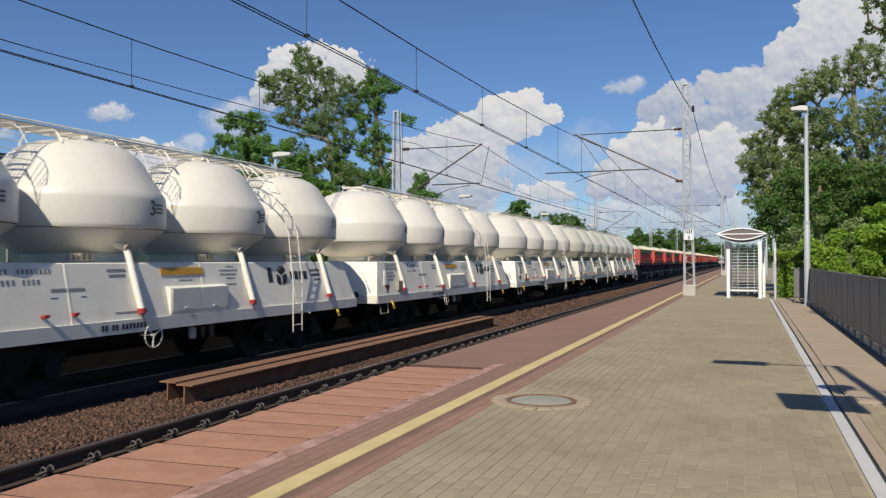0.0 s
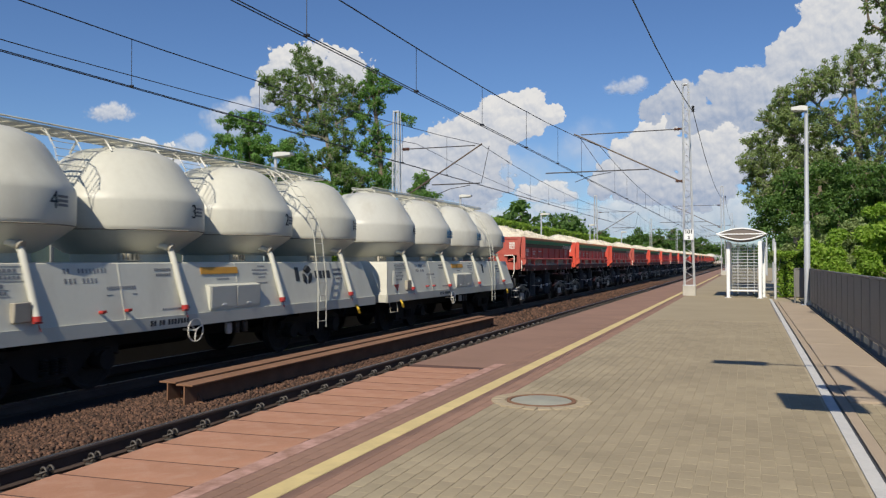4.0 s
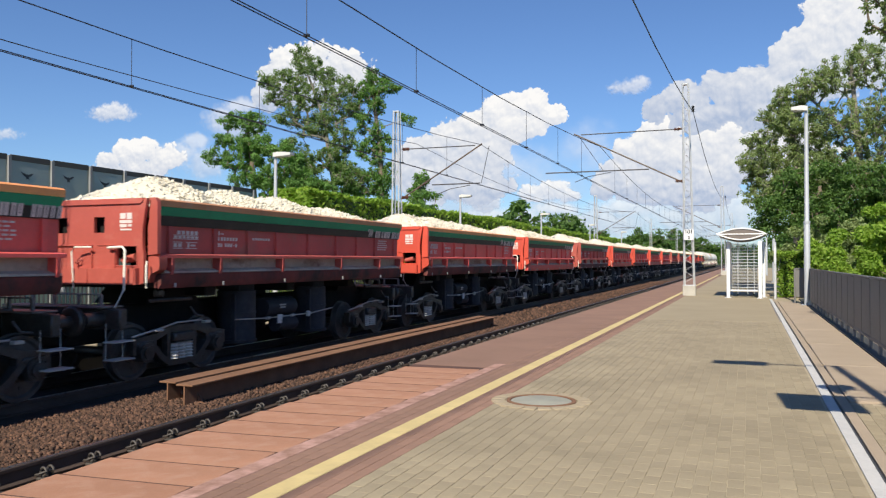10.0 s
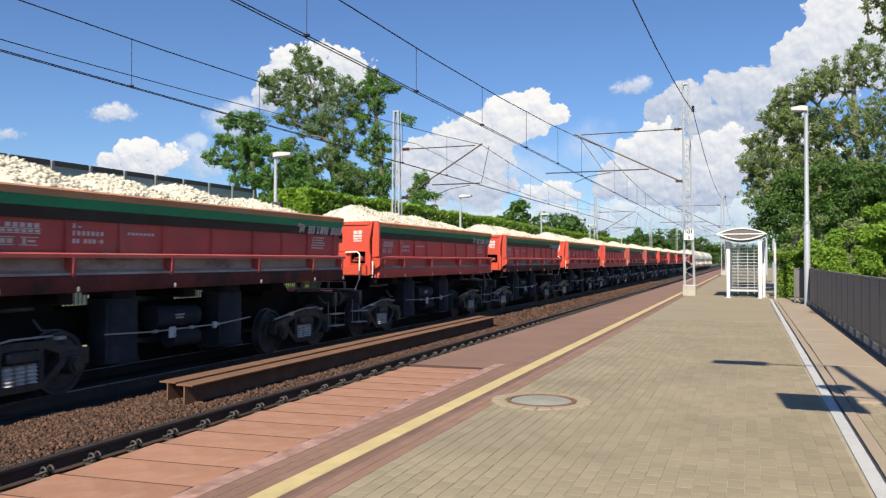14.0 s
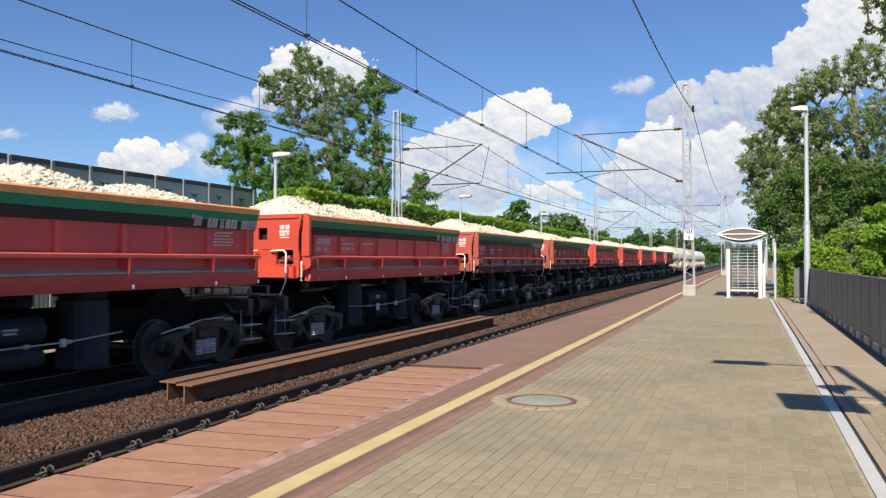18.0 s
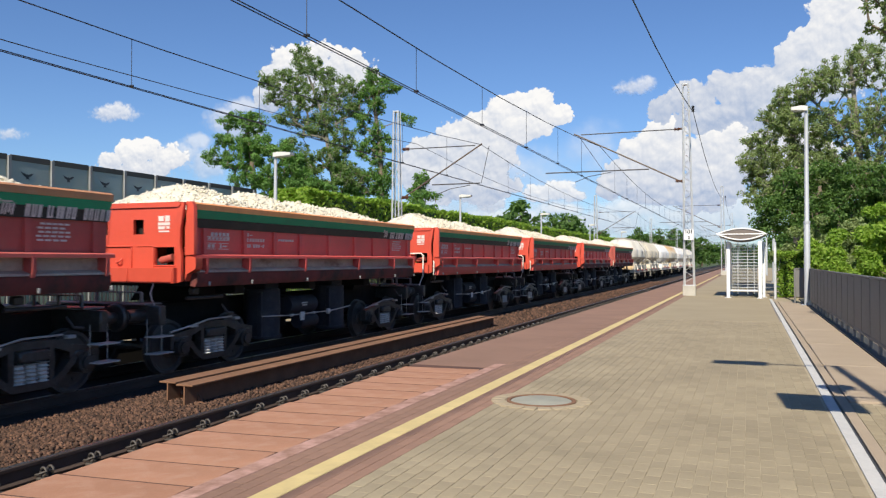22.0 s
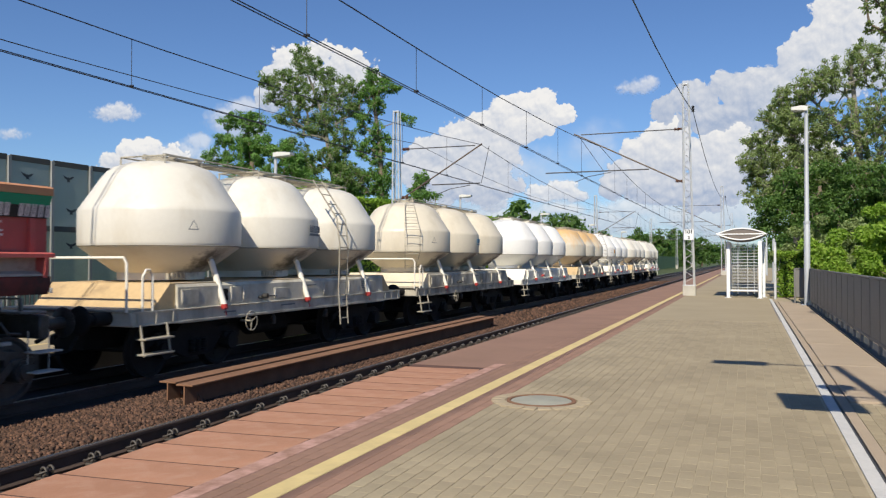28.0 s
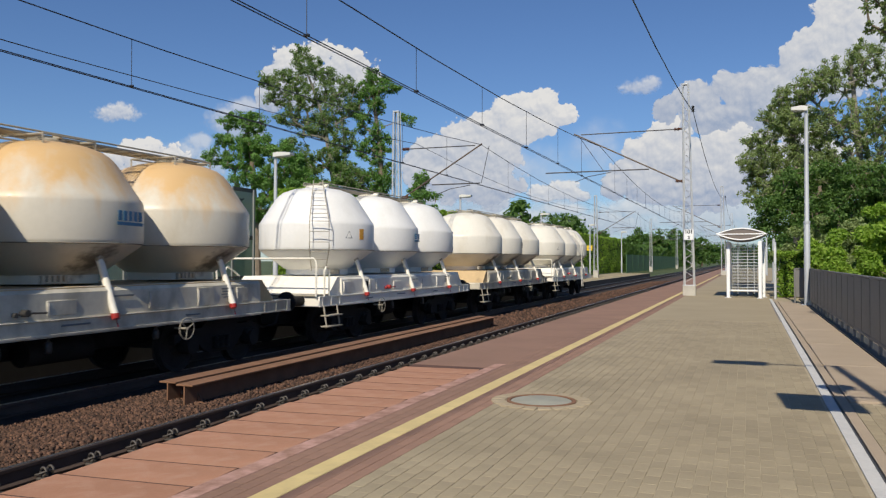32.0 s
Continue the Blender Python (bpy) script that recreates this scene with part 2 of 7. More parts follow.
M_ORANGE_RIM = pbr("orange_rim_paint", (0.80, 0.32, 0.11), 0.55, var=0.1, scale=1.2, fine=20, dirt=(0.42, 0.17, 0.07), dirt_amt=0.4, rand=0.08)
M_GREEN_BAND = pbr("green_band_paint", (0.018, 0.33, 0.17), 0.5, var=0.12, scale=1.0, fine=20, dirt=(0.03, 0.10, 0.06), dirt_amt=0.4)
M_BLACK_BAND = pbr("black_band_paint", (0.018, 0.019, 0.019), 0.5, var=0.2, scale=1.0, fine=20, dirt=(0.06, 0.05, 0.045), dirt_amt=0.4)
M_DUST_PANEL = pbr("dust_caked_panel", (0.46, 0.34, 0.275), 0.85, var=0.2, scale=1.2, fine=14, dirt=(0.16, 0.05, 0.04), dirt_amt=0.8, dirt_scale=2.0, stretch=(1, 0.8, 1.4))
M_RED_DULL = pbr("dull_red_end_paint", (0.40, 0.082, 0.06), 0.6, var=0.12, scale=0.9, fine=15, dirt=(0.46, 0.20, 0.15), dirt_amt=0.5, dirt_scale=1.8, rand=0.06)
M_RED_DUSTY = pbr("dust_dulled_red_paint", (0.50, 0.098, 0.082), 0.7, var=0.15, scale=0.9, fine=15, dirt=(0.30, 0.17, 0.13), dirt_amt=0.55, dirt_scale=1.4, stretch=(1, 0.6, 1.2), rand=0.08)
M_ORANGE_DUSTY = pbr("dusty_orange_rim_paint", (0.46, 0.21, 0.10), 0.7, var=0.15, scale=1.2, fine=20, dirt=(0.36, 0.24, 0.17), dirt_amt=0.6)
M_DUST_LIP = pbr("pale_dust_crust", (0.48, 0.39, 0.31), 0.95, var=0.25, scale=1.4, fine=18, bump=0.4, dirt=(0.30, 0.09, 0.07), dirt_amt=0.75, dirt_scale=1.3, stretch=(1, 0.5, 1), dirt_low=0.48)
# The pale base carries the springs' highlights, with dirt patches over it.
M_SPRING = pbr("highlight_pale_spring", (0.60, 0.57, 0.52), 0.6, 0.1, var=0.25, scale=6, fine=40, dirt=(0.10, 0.09, 0.08), dirt_amt=0.6, dirt_scale=5)
M_DECK = pbr("worn_deck_steel", (0.20, 0.20, 0.20), 0.5, 0.2, var=0.25, scale=3, fine=25, dirt=(0.07, 0.065, 0.06), dirt_amt=0.6)
M_PLATE_WHITE = pbr("small_white_plate", (0.62, 0.62, 0.60), 0.5, var=0.1, dirt=(0.1, 0.1, 0.1), dirt_amt=0.6, dirt_scale=9)
M_CYL = pbr("dark_slate_cylinder_paint", (0.036, 0.040, 0.050), 0.6, var=0.3, scale=2, fine=18, dirt=(0.10, 0.09, 0.08), dirt_amt=0.4, spec=0.2)
M_LIME = pbr("pale_limestone", (0.66, 0.61, 0.49), 0.92, var=0.15, scale=2.5, fine=14, bump=0.5, island=0.16)
M_BROWNTUBE = pbr("weathered_brown_tube", (0.13, 0.10, 0.075), 0.6, 0.2, var=0.15)
M_MANHOLE = pbr("mossy_concrete", (0.29, 0.29, 0.24), 0.9, var=0.15, scale=3, fine=40, bump=0.2)
M_BARK_PALE = pbr("pale_bark", (0.215, 0.195, 0.16), 0.9, var=0.3, scale=2, fine=20, bump=0.5)
M_BARK = pbr("grey_bark", (0.19, 0.15, 0.11), 0.9, var=0.3, scale=2, fine=20, bump=0.5)
M_LEAF = leaf_mat("ash_leaf", (0.080, 0.180, 0.045), (0.235, 0.40, 0.11), 0.45)
M_LEAF_ASH = leaf_mat("ash_leaf_high", (0.085, 0.155, 0.045), (0.26, 0.36, 0.135), 0.45)
M_LEAF_DARK = leaf_mat("dark_leaf", (0.055, 0.125, 0.030), (0.16, 0.27, 0.07), 0.45)
M_LEAF_LIGHT = leaf_mat("bright_bush_leaf", (0.17, 0.29, 0.04), (0.38, 0.53, 0.09), 0.5)
M_LEAF_POPLAR = leaf_mat("poplar_leaf", (0.135, 0.19, 0.068), (0.37, 0.45, 0.20), 0.45)
M_BARRIER = glass_mat("hazy_acrylic", (0.33, 0.39, 0.36), 0.30)
M_RAILDARK = pbr("matt_dark_rail", (0.07, 0.075, 0.072), 0.85, var=0.1, spec=0.2)
M_YELLOWBOX = pbr("yellow_box_paint", (0.75, 0.52, 0.03), 0.5, var=0.08)
M_POST = pbr("weathered_zinc_post", (0.23, 0.24, 0.235), 0.6, 0.2, var=0.12, scale=1.2, fine=20)
M_BARRIER_LOW = pbr("moss_grey_panel", (0.25, 0.31, 0.24), 0.5, var=0.10, scale=0.8, fine=12)
M_GLASS = glass_mat("shelter_glass", (0.75, 0.8, 0.8), 0.82)
M_LAMPGLASS = pbr("lamp_lens", (0.55, 0.55, 0.52), 0.3, var=0.03)
M_BROWNSIGN = pbr("brown_insulator", (0.16, 0.07, 0.04), 0.35, var=0.1)


# ---- mesh kit ----
class Geo:
    """Collects vertices and faces of one part."""

    def __init__(self):
        self.v, self.f = [], []

    def add(self, verts, faces, m=None):
        o = len(self.v)
        if m is None:
            self.v.extend(tuple(p) for p in verts)
        else:
            self.v.extend(tuple(m @ Vector(p)) for p in verts)
        self.f.extend(tuple(o + i for i in q) for q in faces)
        return self

    def box(self, c, s, b=0.008, m=None):
        """A box of centre c and size s with its edges chamfered by b."""
        h = [max(x / 2, 1e-4) for x in s]
        b = min(b, *[x * 0.45 for x in h])
        ids, verts = {}, []
        for i in (-1, 1):
            for j in (-1, 1):
                for k in (-1, 1):
                    sg = (i, j, k)
                    for a in range(3):
                        ids[(sg, a)] = len(verts)
                        verts.append(tuple(c[q] + sg[q] * (h[q] - (0 if q == a else b)) for q in range(3)))
        faces = []
        for a in range(3):
            p, q = (a + 1) % 3, (a + 2) % 3
            for s1 in (-1, 1):
                ring = []
                for (u, w) in ((-1, -1), (1, -1), (1, 1), (-1, 1)):
                    sg = [0, 0, 0]
                    sg[a], sg[p], sg[q] = s1, u, w
                    ring.append(ids[(tuple(sg), a)])
                faces.append(tuple(ring if s1 > 0 else ring[::-1]))
            for u in (-1, 1):
                for w in (-1, 1):
                    lo, hi = [0, 0, 0], [0, 0, 0]
                    lo[a], lo[p], lo[q] = -1, u, w
                    hi[a], hi[p], hi[q] = 1, u, w
                    ring = [ids[(tuple(lo), p)], ids[(tuple(hi), p)], ids[(tuple(hi), q)], ids[(tuple(lo), q)]]
                    faces.append(tuple(ring if u * w < 0 else ring[::-1]))
        for i in (-1, 1):
            for j in (-1, 1):
                for k in (-1, 1):
                    ring = [ids[((i, j, k), a)] for a in range(3)]
                    faces.append(tuple(ring if i * j * k > 0 else ring[::-1]))
        return self.add(verts, faces, m)

    def lathe(self, prof, c=(0, 0, 0), n=32, m=None):
        """Turns (radius, height) pairs, from low to high, round the upright axis through c."""
        verts, faces = [], []
        for r, z in prof:
            for i in range(n):
                a = 2 * math.pi * i / n
                verts.append((c[0] + r * math.cos(a), c[1] + r * math.sin(a), c[2] + z))
        for k in range(len(prof) - 1):
            for i in range(n):
                j = (i + 1) % n
                faces.append((k * n + i, k * n + j, (k + 1) * n + j, (k + 1) * n + i))
        faces.append(tuple(range(n))[::-1])
        faces.append(tuple((len(prof) - 1) * n + i for i in range(n)))
        return self.add(verts, faces, m)

    def cyl(self, a, b, r, n=12, r2=None):
        """A rod from a to b."""
        a, b = Vector(a), Vector(b)
        d = b - a
        m = Matrix.Translation(a) @ d.to_track_quat("Z", "Y").to_matrix().to_4x4()
        return self.lathe([(r, 0), (r if r2 is None else r2, d.length)], n=n, m=m)

    def tube(self, pts, r, n=8):
        """A bent rod through pts; r is one radius or one for each point."""
        pts = [Vector(p) for p in pts]
        rs = r if isinstance(r, (list, tuple)) else [r] * len(pts)
        verts, faces = [], []
        for i, p in enumerate(pts):
            d = (pts[min(i + 1, len(pts) - 1)] - pts[max(i - 1, 0)]).normalized()
            ref = Vector((0, 0, 1)) if abs(d.z) < 0.95 else Vector((1, 0, 0))
            s = d.cross(ref).normalized()
            t = s.cross(d)
            for k in range(n):
                a = 2 * math.pi * k / n
                verts.append(p + (s * math.cos(a) + t * math.sin(a)) * rs[i])
        for i in range(len(pts) - 1):
            for k in range(n):
                j = (k + 1) % n
                faces.append((i * n + k, (i + 1) * n + k, (i + 1) * n + j, i * n + j))
        faces.append(tuple(range(n)))
        faces.append(tuple((len(pts) - 1) * n + k for k in range(n))[::-1])
        return self.add(verts, faces)

    def prism(self, outline, lo, hi, axis="y"):
        """An outline extruded between lo and hi along an axis; the outline gives the other two coordinates in order."""
        def at(p, s):
            return {"x": (s, p[0], p[1]), "y": (p[0], s, p[1]), "z": (p[0], p[1], s)}[axis]
        n = len(outline)
        area = sum(outline[i][0] * outline[(i + 1) % n][1] - outline[(i + 1) % n][0] * outline[i][1] for i in range(n))
        ring = list(outline) if (area > 0) == (axis != "y") else list(outline)[::-1]
        verts = [at(p, lo) for p in ring] + [at(p, hi) for p in ring]
        faces = [tuple(range(n))[::-1], tuple(range(n, 2 * n))]
        faces += [(i, (i + 1) % n, n + (i + 1) % n, n + i) for i in range(n)]
        return self.add(verts, faces)

    def sheet(self, outer, m=None):
        return self.add(outer, [tuple(range(len(outer)))], m)


def mesh_of(name, geo, material, smooth=True, angle=38):
    me = bpy.data.meshes.new(name)
    me.from_pydata(geo.v, [], geo.f)
    me.materials.append(material)
    if smooth:
        me.polygons.foreach_set("use_smooth", [True] * len(me.polygons))
        me.set_sharp_from_angle(angle=radians(angle))
    me.update()
    return me


def part(name, geo, material, parent=None, label="", smooth=True, angle=38):
    ob = new(name, geo if isinstance(geo, bpy.types.Mesh) else mesh_of(name, geo, material, smooth, angle))
    if parent is not None:
        ob.parent = parent
    if label:
        ob["label"] = label
    return ob


def thing(name, at, label, category, group="", kind=""):
    ob = new(name)
    ob.matrix_basis = at if isinstance(at, Matrix) else pose(*at)
    return tagged(ob, label, category, group, kind)


def solid(name, geo, material, label, category="", group="", kind="", smooth=True):
    return tagged(part(name, geo, material, None, "", smooth), label, category, group, kind)


# ---- ground, tracks, platforms ----
RAIL_Z = -0.55
NEAR_X, FAR_X = -5.75, -10.15
EDGE_X = -4.24
FAR_EDGE_X = -11.85
Y0, Y1 = -60.0, 520.0

g = Geo()
xs = [-900, -60, FAR_EDGE_X - 4.6, FAR_EDGE_X - 0.3, -11.3, -8.6, -7.9, -7.2, -6.9, EDGE_X + 0.2, 5.5, 12, 60, 900]
zs = [-0.5, -0.45, -0.3, -0.8, -0.74, -0.72, -0.66, -0.68, -0.74, -0.74, -0.75, -0.3, -0.3, -0.3]
ys = [-400, -60, -20, 0, 5, 10, 15, 20, 30, 45, 70, 110, 180, 300, 520, 2500]
vv = [(x, y, z) for y in ys for x, z in zip(xs, zs)]
nx = len(xs)
ff = [(j * nx + i, j * nx + i + 1, (j + 1) * nx + i + 1, (j + 1) * nx + i) for j in range(len(ys) - 1) for i in range(nx - 1)]
g.add(vv, ff)
ground_ob = solid("ground", g, M_SOIL, "grassy soil and brown railway ballast reaching the horizon", kind="structure")
ground_ob.data.materials.append(M_GRAVEL_GROUND)
ground_ob.data.materials.append(M_BED_OIL_SHADE)
# The far track's strip takes the ballast darkened for oil and shade.
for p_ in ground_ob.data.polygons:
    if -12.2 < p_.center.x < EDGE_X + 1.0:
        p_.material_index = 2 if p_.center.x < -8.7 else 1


def stones(name, n, x0, x1, y0, y1, zf, size, material, label, seed, kind="stuff", thin=1.0):
    """Loose stones scattered over a strip."""
    rnd = np.random.RandomState(seed)
    base = np.array([(0, 0, 1), (0.9, 0, 0.1), (0, 0.9, -0.1), (-0.9, 0.1, 0.1), (0.1, -0.9, 0.0), (0, 0, -1)])
    tri = np.array([(0, 1, 2), (0, 2, 3), (0, 3, 4), (0, 4, 1), (5, 2, 1), (5, 3, 2), (5, 4, 3), (5, 1, 4)])
    u = rnd.rand(n) ** thin
    px, py = x0 + (x1 - x0) * rnd.rand(n), y0 + (y1 - y0) * u
    vs = []
    s = size * (0.6 + 0.9 * rnd.rand(n))
    ang = rnd.rand(n) * 6.28
    tilt = (rnd.rand(n) - 0.5) * 1.6
    jit = 0.75 + 0.5 * rnd.rand(n, 6, 3)
    p = base[None] * jit * s[:, None, None] * (0.55 + 0.9 * rnd.rand(n, 1, 3))
    p[:, :, 2] *= 0.8
    ca, sa, ct, st = np.cos(ang)[:, None], np.sin(ang)[:, None], np.cos(tilt)[:, None], np.sin(tilt)[:, None]
    x, y, z = p[:, :, 0], p[:, :, 1], p[:, :, 2]
    y, z = y * ct - z * st, y * st + z * ct
    x, y = x * ca - y * sa, x * sa + y * ca
    zz = np.array([zf(a, b) for a, b in zip(px, py)])
    v = np.stack([x + px[:, None], y + py[:, None], z + (zz + s * 0.3)[:, None]], -1).reshape(-1, 3)
    f = (tri[None] + 6 * np.arange(n)[:, None, None]).reshape(-1, 3)
    return fast_mesh(name, v, f, material), label


def fast_mesh(name, v, f, material):
    me = bpy.data.meshes.new(name)
    k = f.shape[1]
    me.vertices.add(len(v))
    me.vertices.foreach_set("co", np.asarray(v, dtype=np.float32).ravel())
    me.loops.add(f.size)
    me.loops.foreach_set("vertex_index", f.astype(np.int32).ravel())
    me.polygons.add(len(f))
    me.polygons.foreach_set("loop_start", np.arange(0, f.size, k, dtype=np.int32))
    me.update(calc_edges=True)
    me.materials.append(material)
    return me


def ballast_z(x, y):
    return float(np.interp(x, xs, zs))


me, lb = stones("ballast_stones", 42000, -8.85, -6.55, 4.5, 26, ballast_z, 0.027, M_STONE, "x", 3, thin=1.25)
tagged(new("ballast_stones", me), "loose reddish brown crushed stone between the tracks", "gravel", kind="stuff")
me, lb = stones("ballast_stones", 6000, -8.8, -6.5, 26, 80, ballast_z, 0.055, M_STONE, "x", 4, thin=1.2)
tagged(new("ballast_stones", me), "loose brown crushed stone between the distant rails", "gravel", kind="stuff")

# rails
RAIL = [(-0.075, 0), (0.075, 0), (0.075, 0.012), (0.012, 0.03), (0.010, 0.125), (0.036, 0.137), (0.036, 0.165), (0.030, 0.172),
        (-0.030, 0.172), (-0.036, 0.165), (-0.036, 0.137), (-0.010, 0.125), (-0.012, 0.03), (-0.075, 0.012)]
for cx, where in ((NEAR_X, "empty track beside the platform"), (FAR_X, "track under the passing train")):
    for side in (-0.7535, 0.7535):
        r_ = Geo().prism([(cx + side + a, RAIL_Z - 0.172 + b) for a, b in RAIL], Y0, Y1, "y")
        ob = solid("rail", r_, M_RAIL, "rusty steel rail of the " + where, kind="structure", smooth=False)
        part("rail_head", Geo().box((cx + side, (Y0 + Y1) / 2, RAIL_Z + 0.003), (0.05, Y1 - Y0, 0.008), 0.002), M_RAIL_TOP, ob, "polished running surface")
    n_sl = 120
    sl = Geo().box((0, 0, -0.1), (2.5, 0.26, 0.2), 0.02)
    # Sleepers under the train are coloured dark for oil and shade.
    slm = mesh_of("sleeper", sl, M_CONCRETE_GREY if cx == NEAR_X else M_OIL_AND_SHADE)
    bed = thing("sleepers", (cx, 0, RAIL_Z - 0.235), "grey concrete sleepers of the " + where, "sleepers", kind="structure")
    for i in range(n_sl):
        ob = part("sleeper", slm, None, bed)
        ob.location = (0, -6 + 0.6 * i, 0)
# spring clips on the visible rail
clip = Geo().tube([(-0.02, -0.05, 0.02), (0.03, -0.06, 0.035), (0.055, -0.02, 0.05), (0.05, 0.02, 0.05), (0.03, 0.06, 0.035), (-0.02, 0.05, 0.02)], 0.011, 6)
clip.cyl((0.045, 0, -0.02), (0.045, 0, 0.075), 0.013, 8)
clip.box((0.05, 0, -0.005), (0.10, 0.13, 0.02), 0.004)
for dy in (-0.034, 0.034):
    clip.tube([(0.045 + 0.030 * math.cos(k * 0.63), dy, 0.050 + 0.034 * math.sin(k * 0.63)) for k in range(11)], 0.010, 6)
clip.v = [(a * 1.25, b * 1.25, c * 1.2) for a, b, c in clip.v]
clipm = mesh_of("spring_clip", clip, M_CLIP)
fast_ = thing("rail_fastenings", (NEAR_X - 0.7535, 0, RAIL_Z - 0.155), "row of rusty spring clips holding the rail", "fastenings", kind="structure")
for i in range(90):
    for sgn in (1, -1):
        ob = part("spring_clip", clipm, None, fast_)
        ob.matrix_basis = pose(0.075 * sgn, 3.42 + 0.6 * i, 0, 0, 0, 0 if sgn > 0 else 180)

# two rusty girders between the tracks
IBEAM = [(-0.15, 0), (0.15, 0), (0.15, 0.025), (0.012, 0.04), (0.012, 0.31), (0.15, 0.325), (0.15, 0.35), (-0.15, 0.35), (-0.15, 0.325), (-0.012, 0.31), (-0.012, 0.04), (-0.15, 0.025)]
for bx, y_a, y_b in ((-7.46, 9.15, 23.7), (-7.88, 9.3, 23.9)):
    t_ = thing("steel_girder", (bx, y_a, -0.71), "long rusty steel girder lying on the ballast", "girder", "girders between the tracks")
    ln = y_b - y_a
    part("top_flange", Geo().box((0, ln / 2, 0.338), (0.29, ln, 0.026), 0.004), M_RUST, t_)
    part("bottom_flange", Geo().box((0, ln / 2, 0.013), (0.29, ln, 0.026), 0.004), M_RUST, t_)
    part("web", Geo().box((0, ln / 2, 0.175), (0.022, ln, 0.30), 0.003), M_RUST, t_)
    for k in (0.02, 0.98):
        part("stiffener", Geo().prism([(0.012, 0.026), (0.13, 0.026), (0.012, 0.2)], ln * k - 0.01, ln * k + 0.01), M_RUST, t_)
tm = Geo().box((0, 0, 0), (0.85, 0.2, 0.12), 0.01)
for yy in (9.5, 16.5, 23.3):
    ob = solid("timber_bearer", tm, M_RUST, "weathered timber bearer under the rusty girders", "bearer", "bearers under the girders")
    ob.location = (-7.65, yy, -0.735)

# near platform body
body = Geo()
body.box(((EDGE_X + 6.0) / 2 + 0.06, (Y0 + 160) / 2, -0.36), (6.0 - EDGE_X - 0.12, 160 - Y0, 0.68), 0.01)
plat = solid("platform", body, M_EDGE, "station platform of concrete with red and grey paving", kind="structure")


def ground_strip(name, x0, x1, y0, y1, z, mat_, label, h=0.016):
    return tagged(part(name, Geo().box(((x0 + x1) / 2, (y0 + y1) / 2, z - h / 2), (x1 - x0, y1 - y0, h), 0.003), mat_), label, kind="structure")


GREY_X0, YEL_X0, YEL_X1 = -2.33, -2.76, -2.60
SLAB_END = 9.85
BRICK_NEAR, BRICK_FAR_Y = -1.0, 19.5
ground_strip("paving_bed", -3.2, 0.698, -8, BRICK_FAR_Y, -0.004, M_JOINT, "sandy joints between the paving bricks")
ground_strip("paving_bed", 0.92, 6.0, -8, 8.72, -0.004, M_JOINT, "sandy joints between the paving bricks")
ground_strip("paving", GREY_X0, 0.66, BRICK_FAR_Y, 160, 0.0, M_BRICK_FAR, "worn grey-brown brick paving of the platform")
ground_strip("paving", 0.66, 6.0, 29.0, 160, -0.001, M_BRICK_FAR, "grey-brown brick paving beyond the fence")
ground_strip("paving", YEL_X1, GREY_X0, BRICK_FAR_Y, 160, -0.0005, M_RED_PAVER, "reddish brown paving beside the yellow line")
ground_strip("paving", EDGE_X, YEL_X0, BRICK_FAR_Y, 160, -0.001, M_RED_PAVER, "reddish brown paving along the platform edge")
ground_strip("yellow_line", YEL_X0, YEL_X1, -8, 160, 0.003, M_YELLOW, "worn yellow safety line on the platform")
ground_strip("drain_strip", 0.70, 0.795, -8, 31.0, 0.004, M_WHITE_STRIP, "worn white strip along the platform drain")
ground_strip("drain_gap", 0.795, 0.822, -8, 31.0, -0.012, M_DARKSTEEL, "dark narrow gutter beside the white strip")
ground_strip("kerb", 0.822, 0.915, -8, 31.0, 0.006, M_CONCRETE, "narrow concrete kerb beside the gutter")
conc = thing("concrete_path", (0, 0, 0), "beige concrete slabs along the fence", "path", kind="structure")
yy = 8.75
for k in range(7):
    ln = (29.0 - 8.75) / 7
    part("slab", Geo().box((1.295, yy + ln / 2 - 0.01, -0.03), (0.74, ln - 0.02, 0.09), 0.012), M_CONCRETE, conc)
    yy += ln
ground_strip("fence_kerb", 1.67, 1.95, -8, 31, 0.03, M_DARKSTEEL, "dark kerb under the platform fence", 0.05)
ground_strip("kerb", 1.95, 2.5, -8, 29.0, 0.0, M_CONCRETE, "pale concrete strip behind the fence")
ground_strip("verge", 2.5, 6.0, 8.72, 29.0, -0.005, M_SOIL, "grass verge behind the fence")

# manhole cover in the paving
mh = thing("manhole_cover", (-1.93, 7.72, 0.0), "round iron manhole cover with a concrete centre in the paving", "manhole cover")
part("cover_disc", Geo().lathe([(0.30, -0.03), (0.30, 0.004), (0.285, 0.008), (0.0, 0.008)], n=40), M_MANHOLE, mh, "worn concrete filling")
ringg = Geo()
ringg.lathe([(0.305, -0.03), (0.345, -0.03), (0.345, 0.010), (0.335, 0.013), (0.31, 0.013), (0.305, 0.010), (0.305, -0.03)], n=40)
part("iron_ring", ringg, M_RUST, mh, "rusty iron ring")
for k in range(20):
    a = 2 * math.pi * k / 20
    gg = Geo().box((0.425, 0, -0.002), (0.14, 0.120, 0.022), 0.008)
    ob = part("setting_stone", gg, M_SETT, mh)
    ob.rotation_euler = (0, 0, a)

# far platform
# Platform body coloured for the shade that falls behind the train.
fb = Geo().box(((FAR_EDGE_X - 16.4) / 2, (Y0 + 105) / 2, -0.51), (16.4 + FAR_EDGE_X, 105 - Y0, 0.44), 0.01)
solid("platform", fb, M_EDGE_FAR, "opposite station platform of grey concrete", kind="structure")
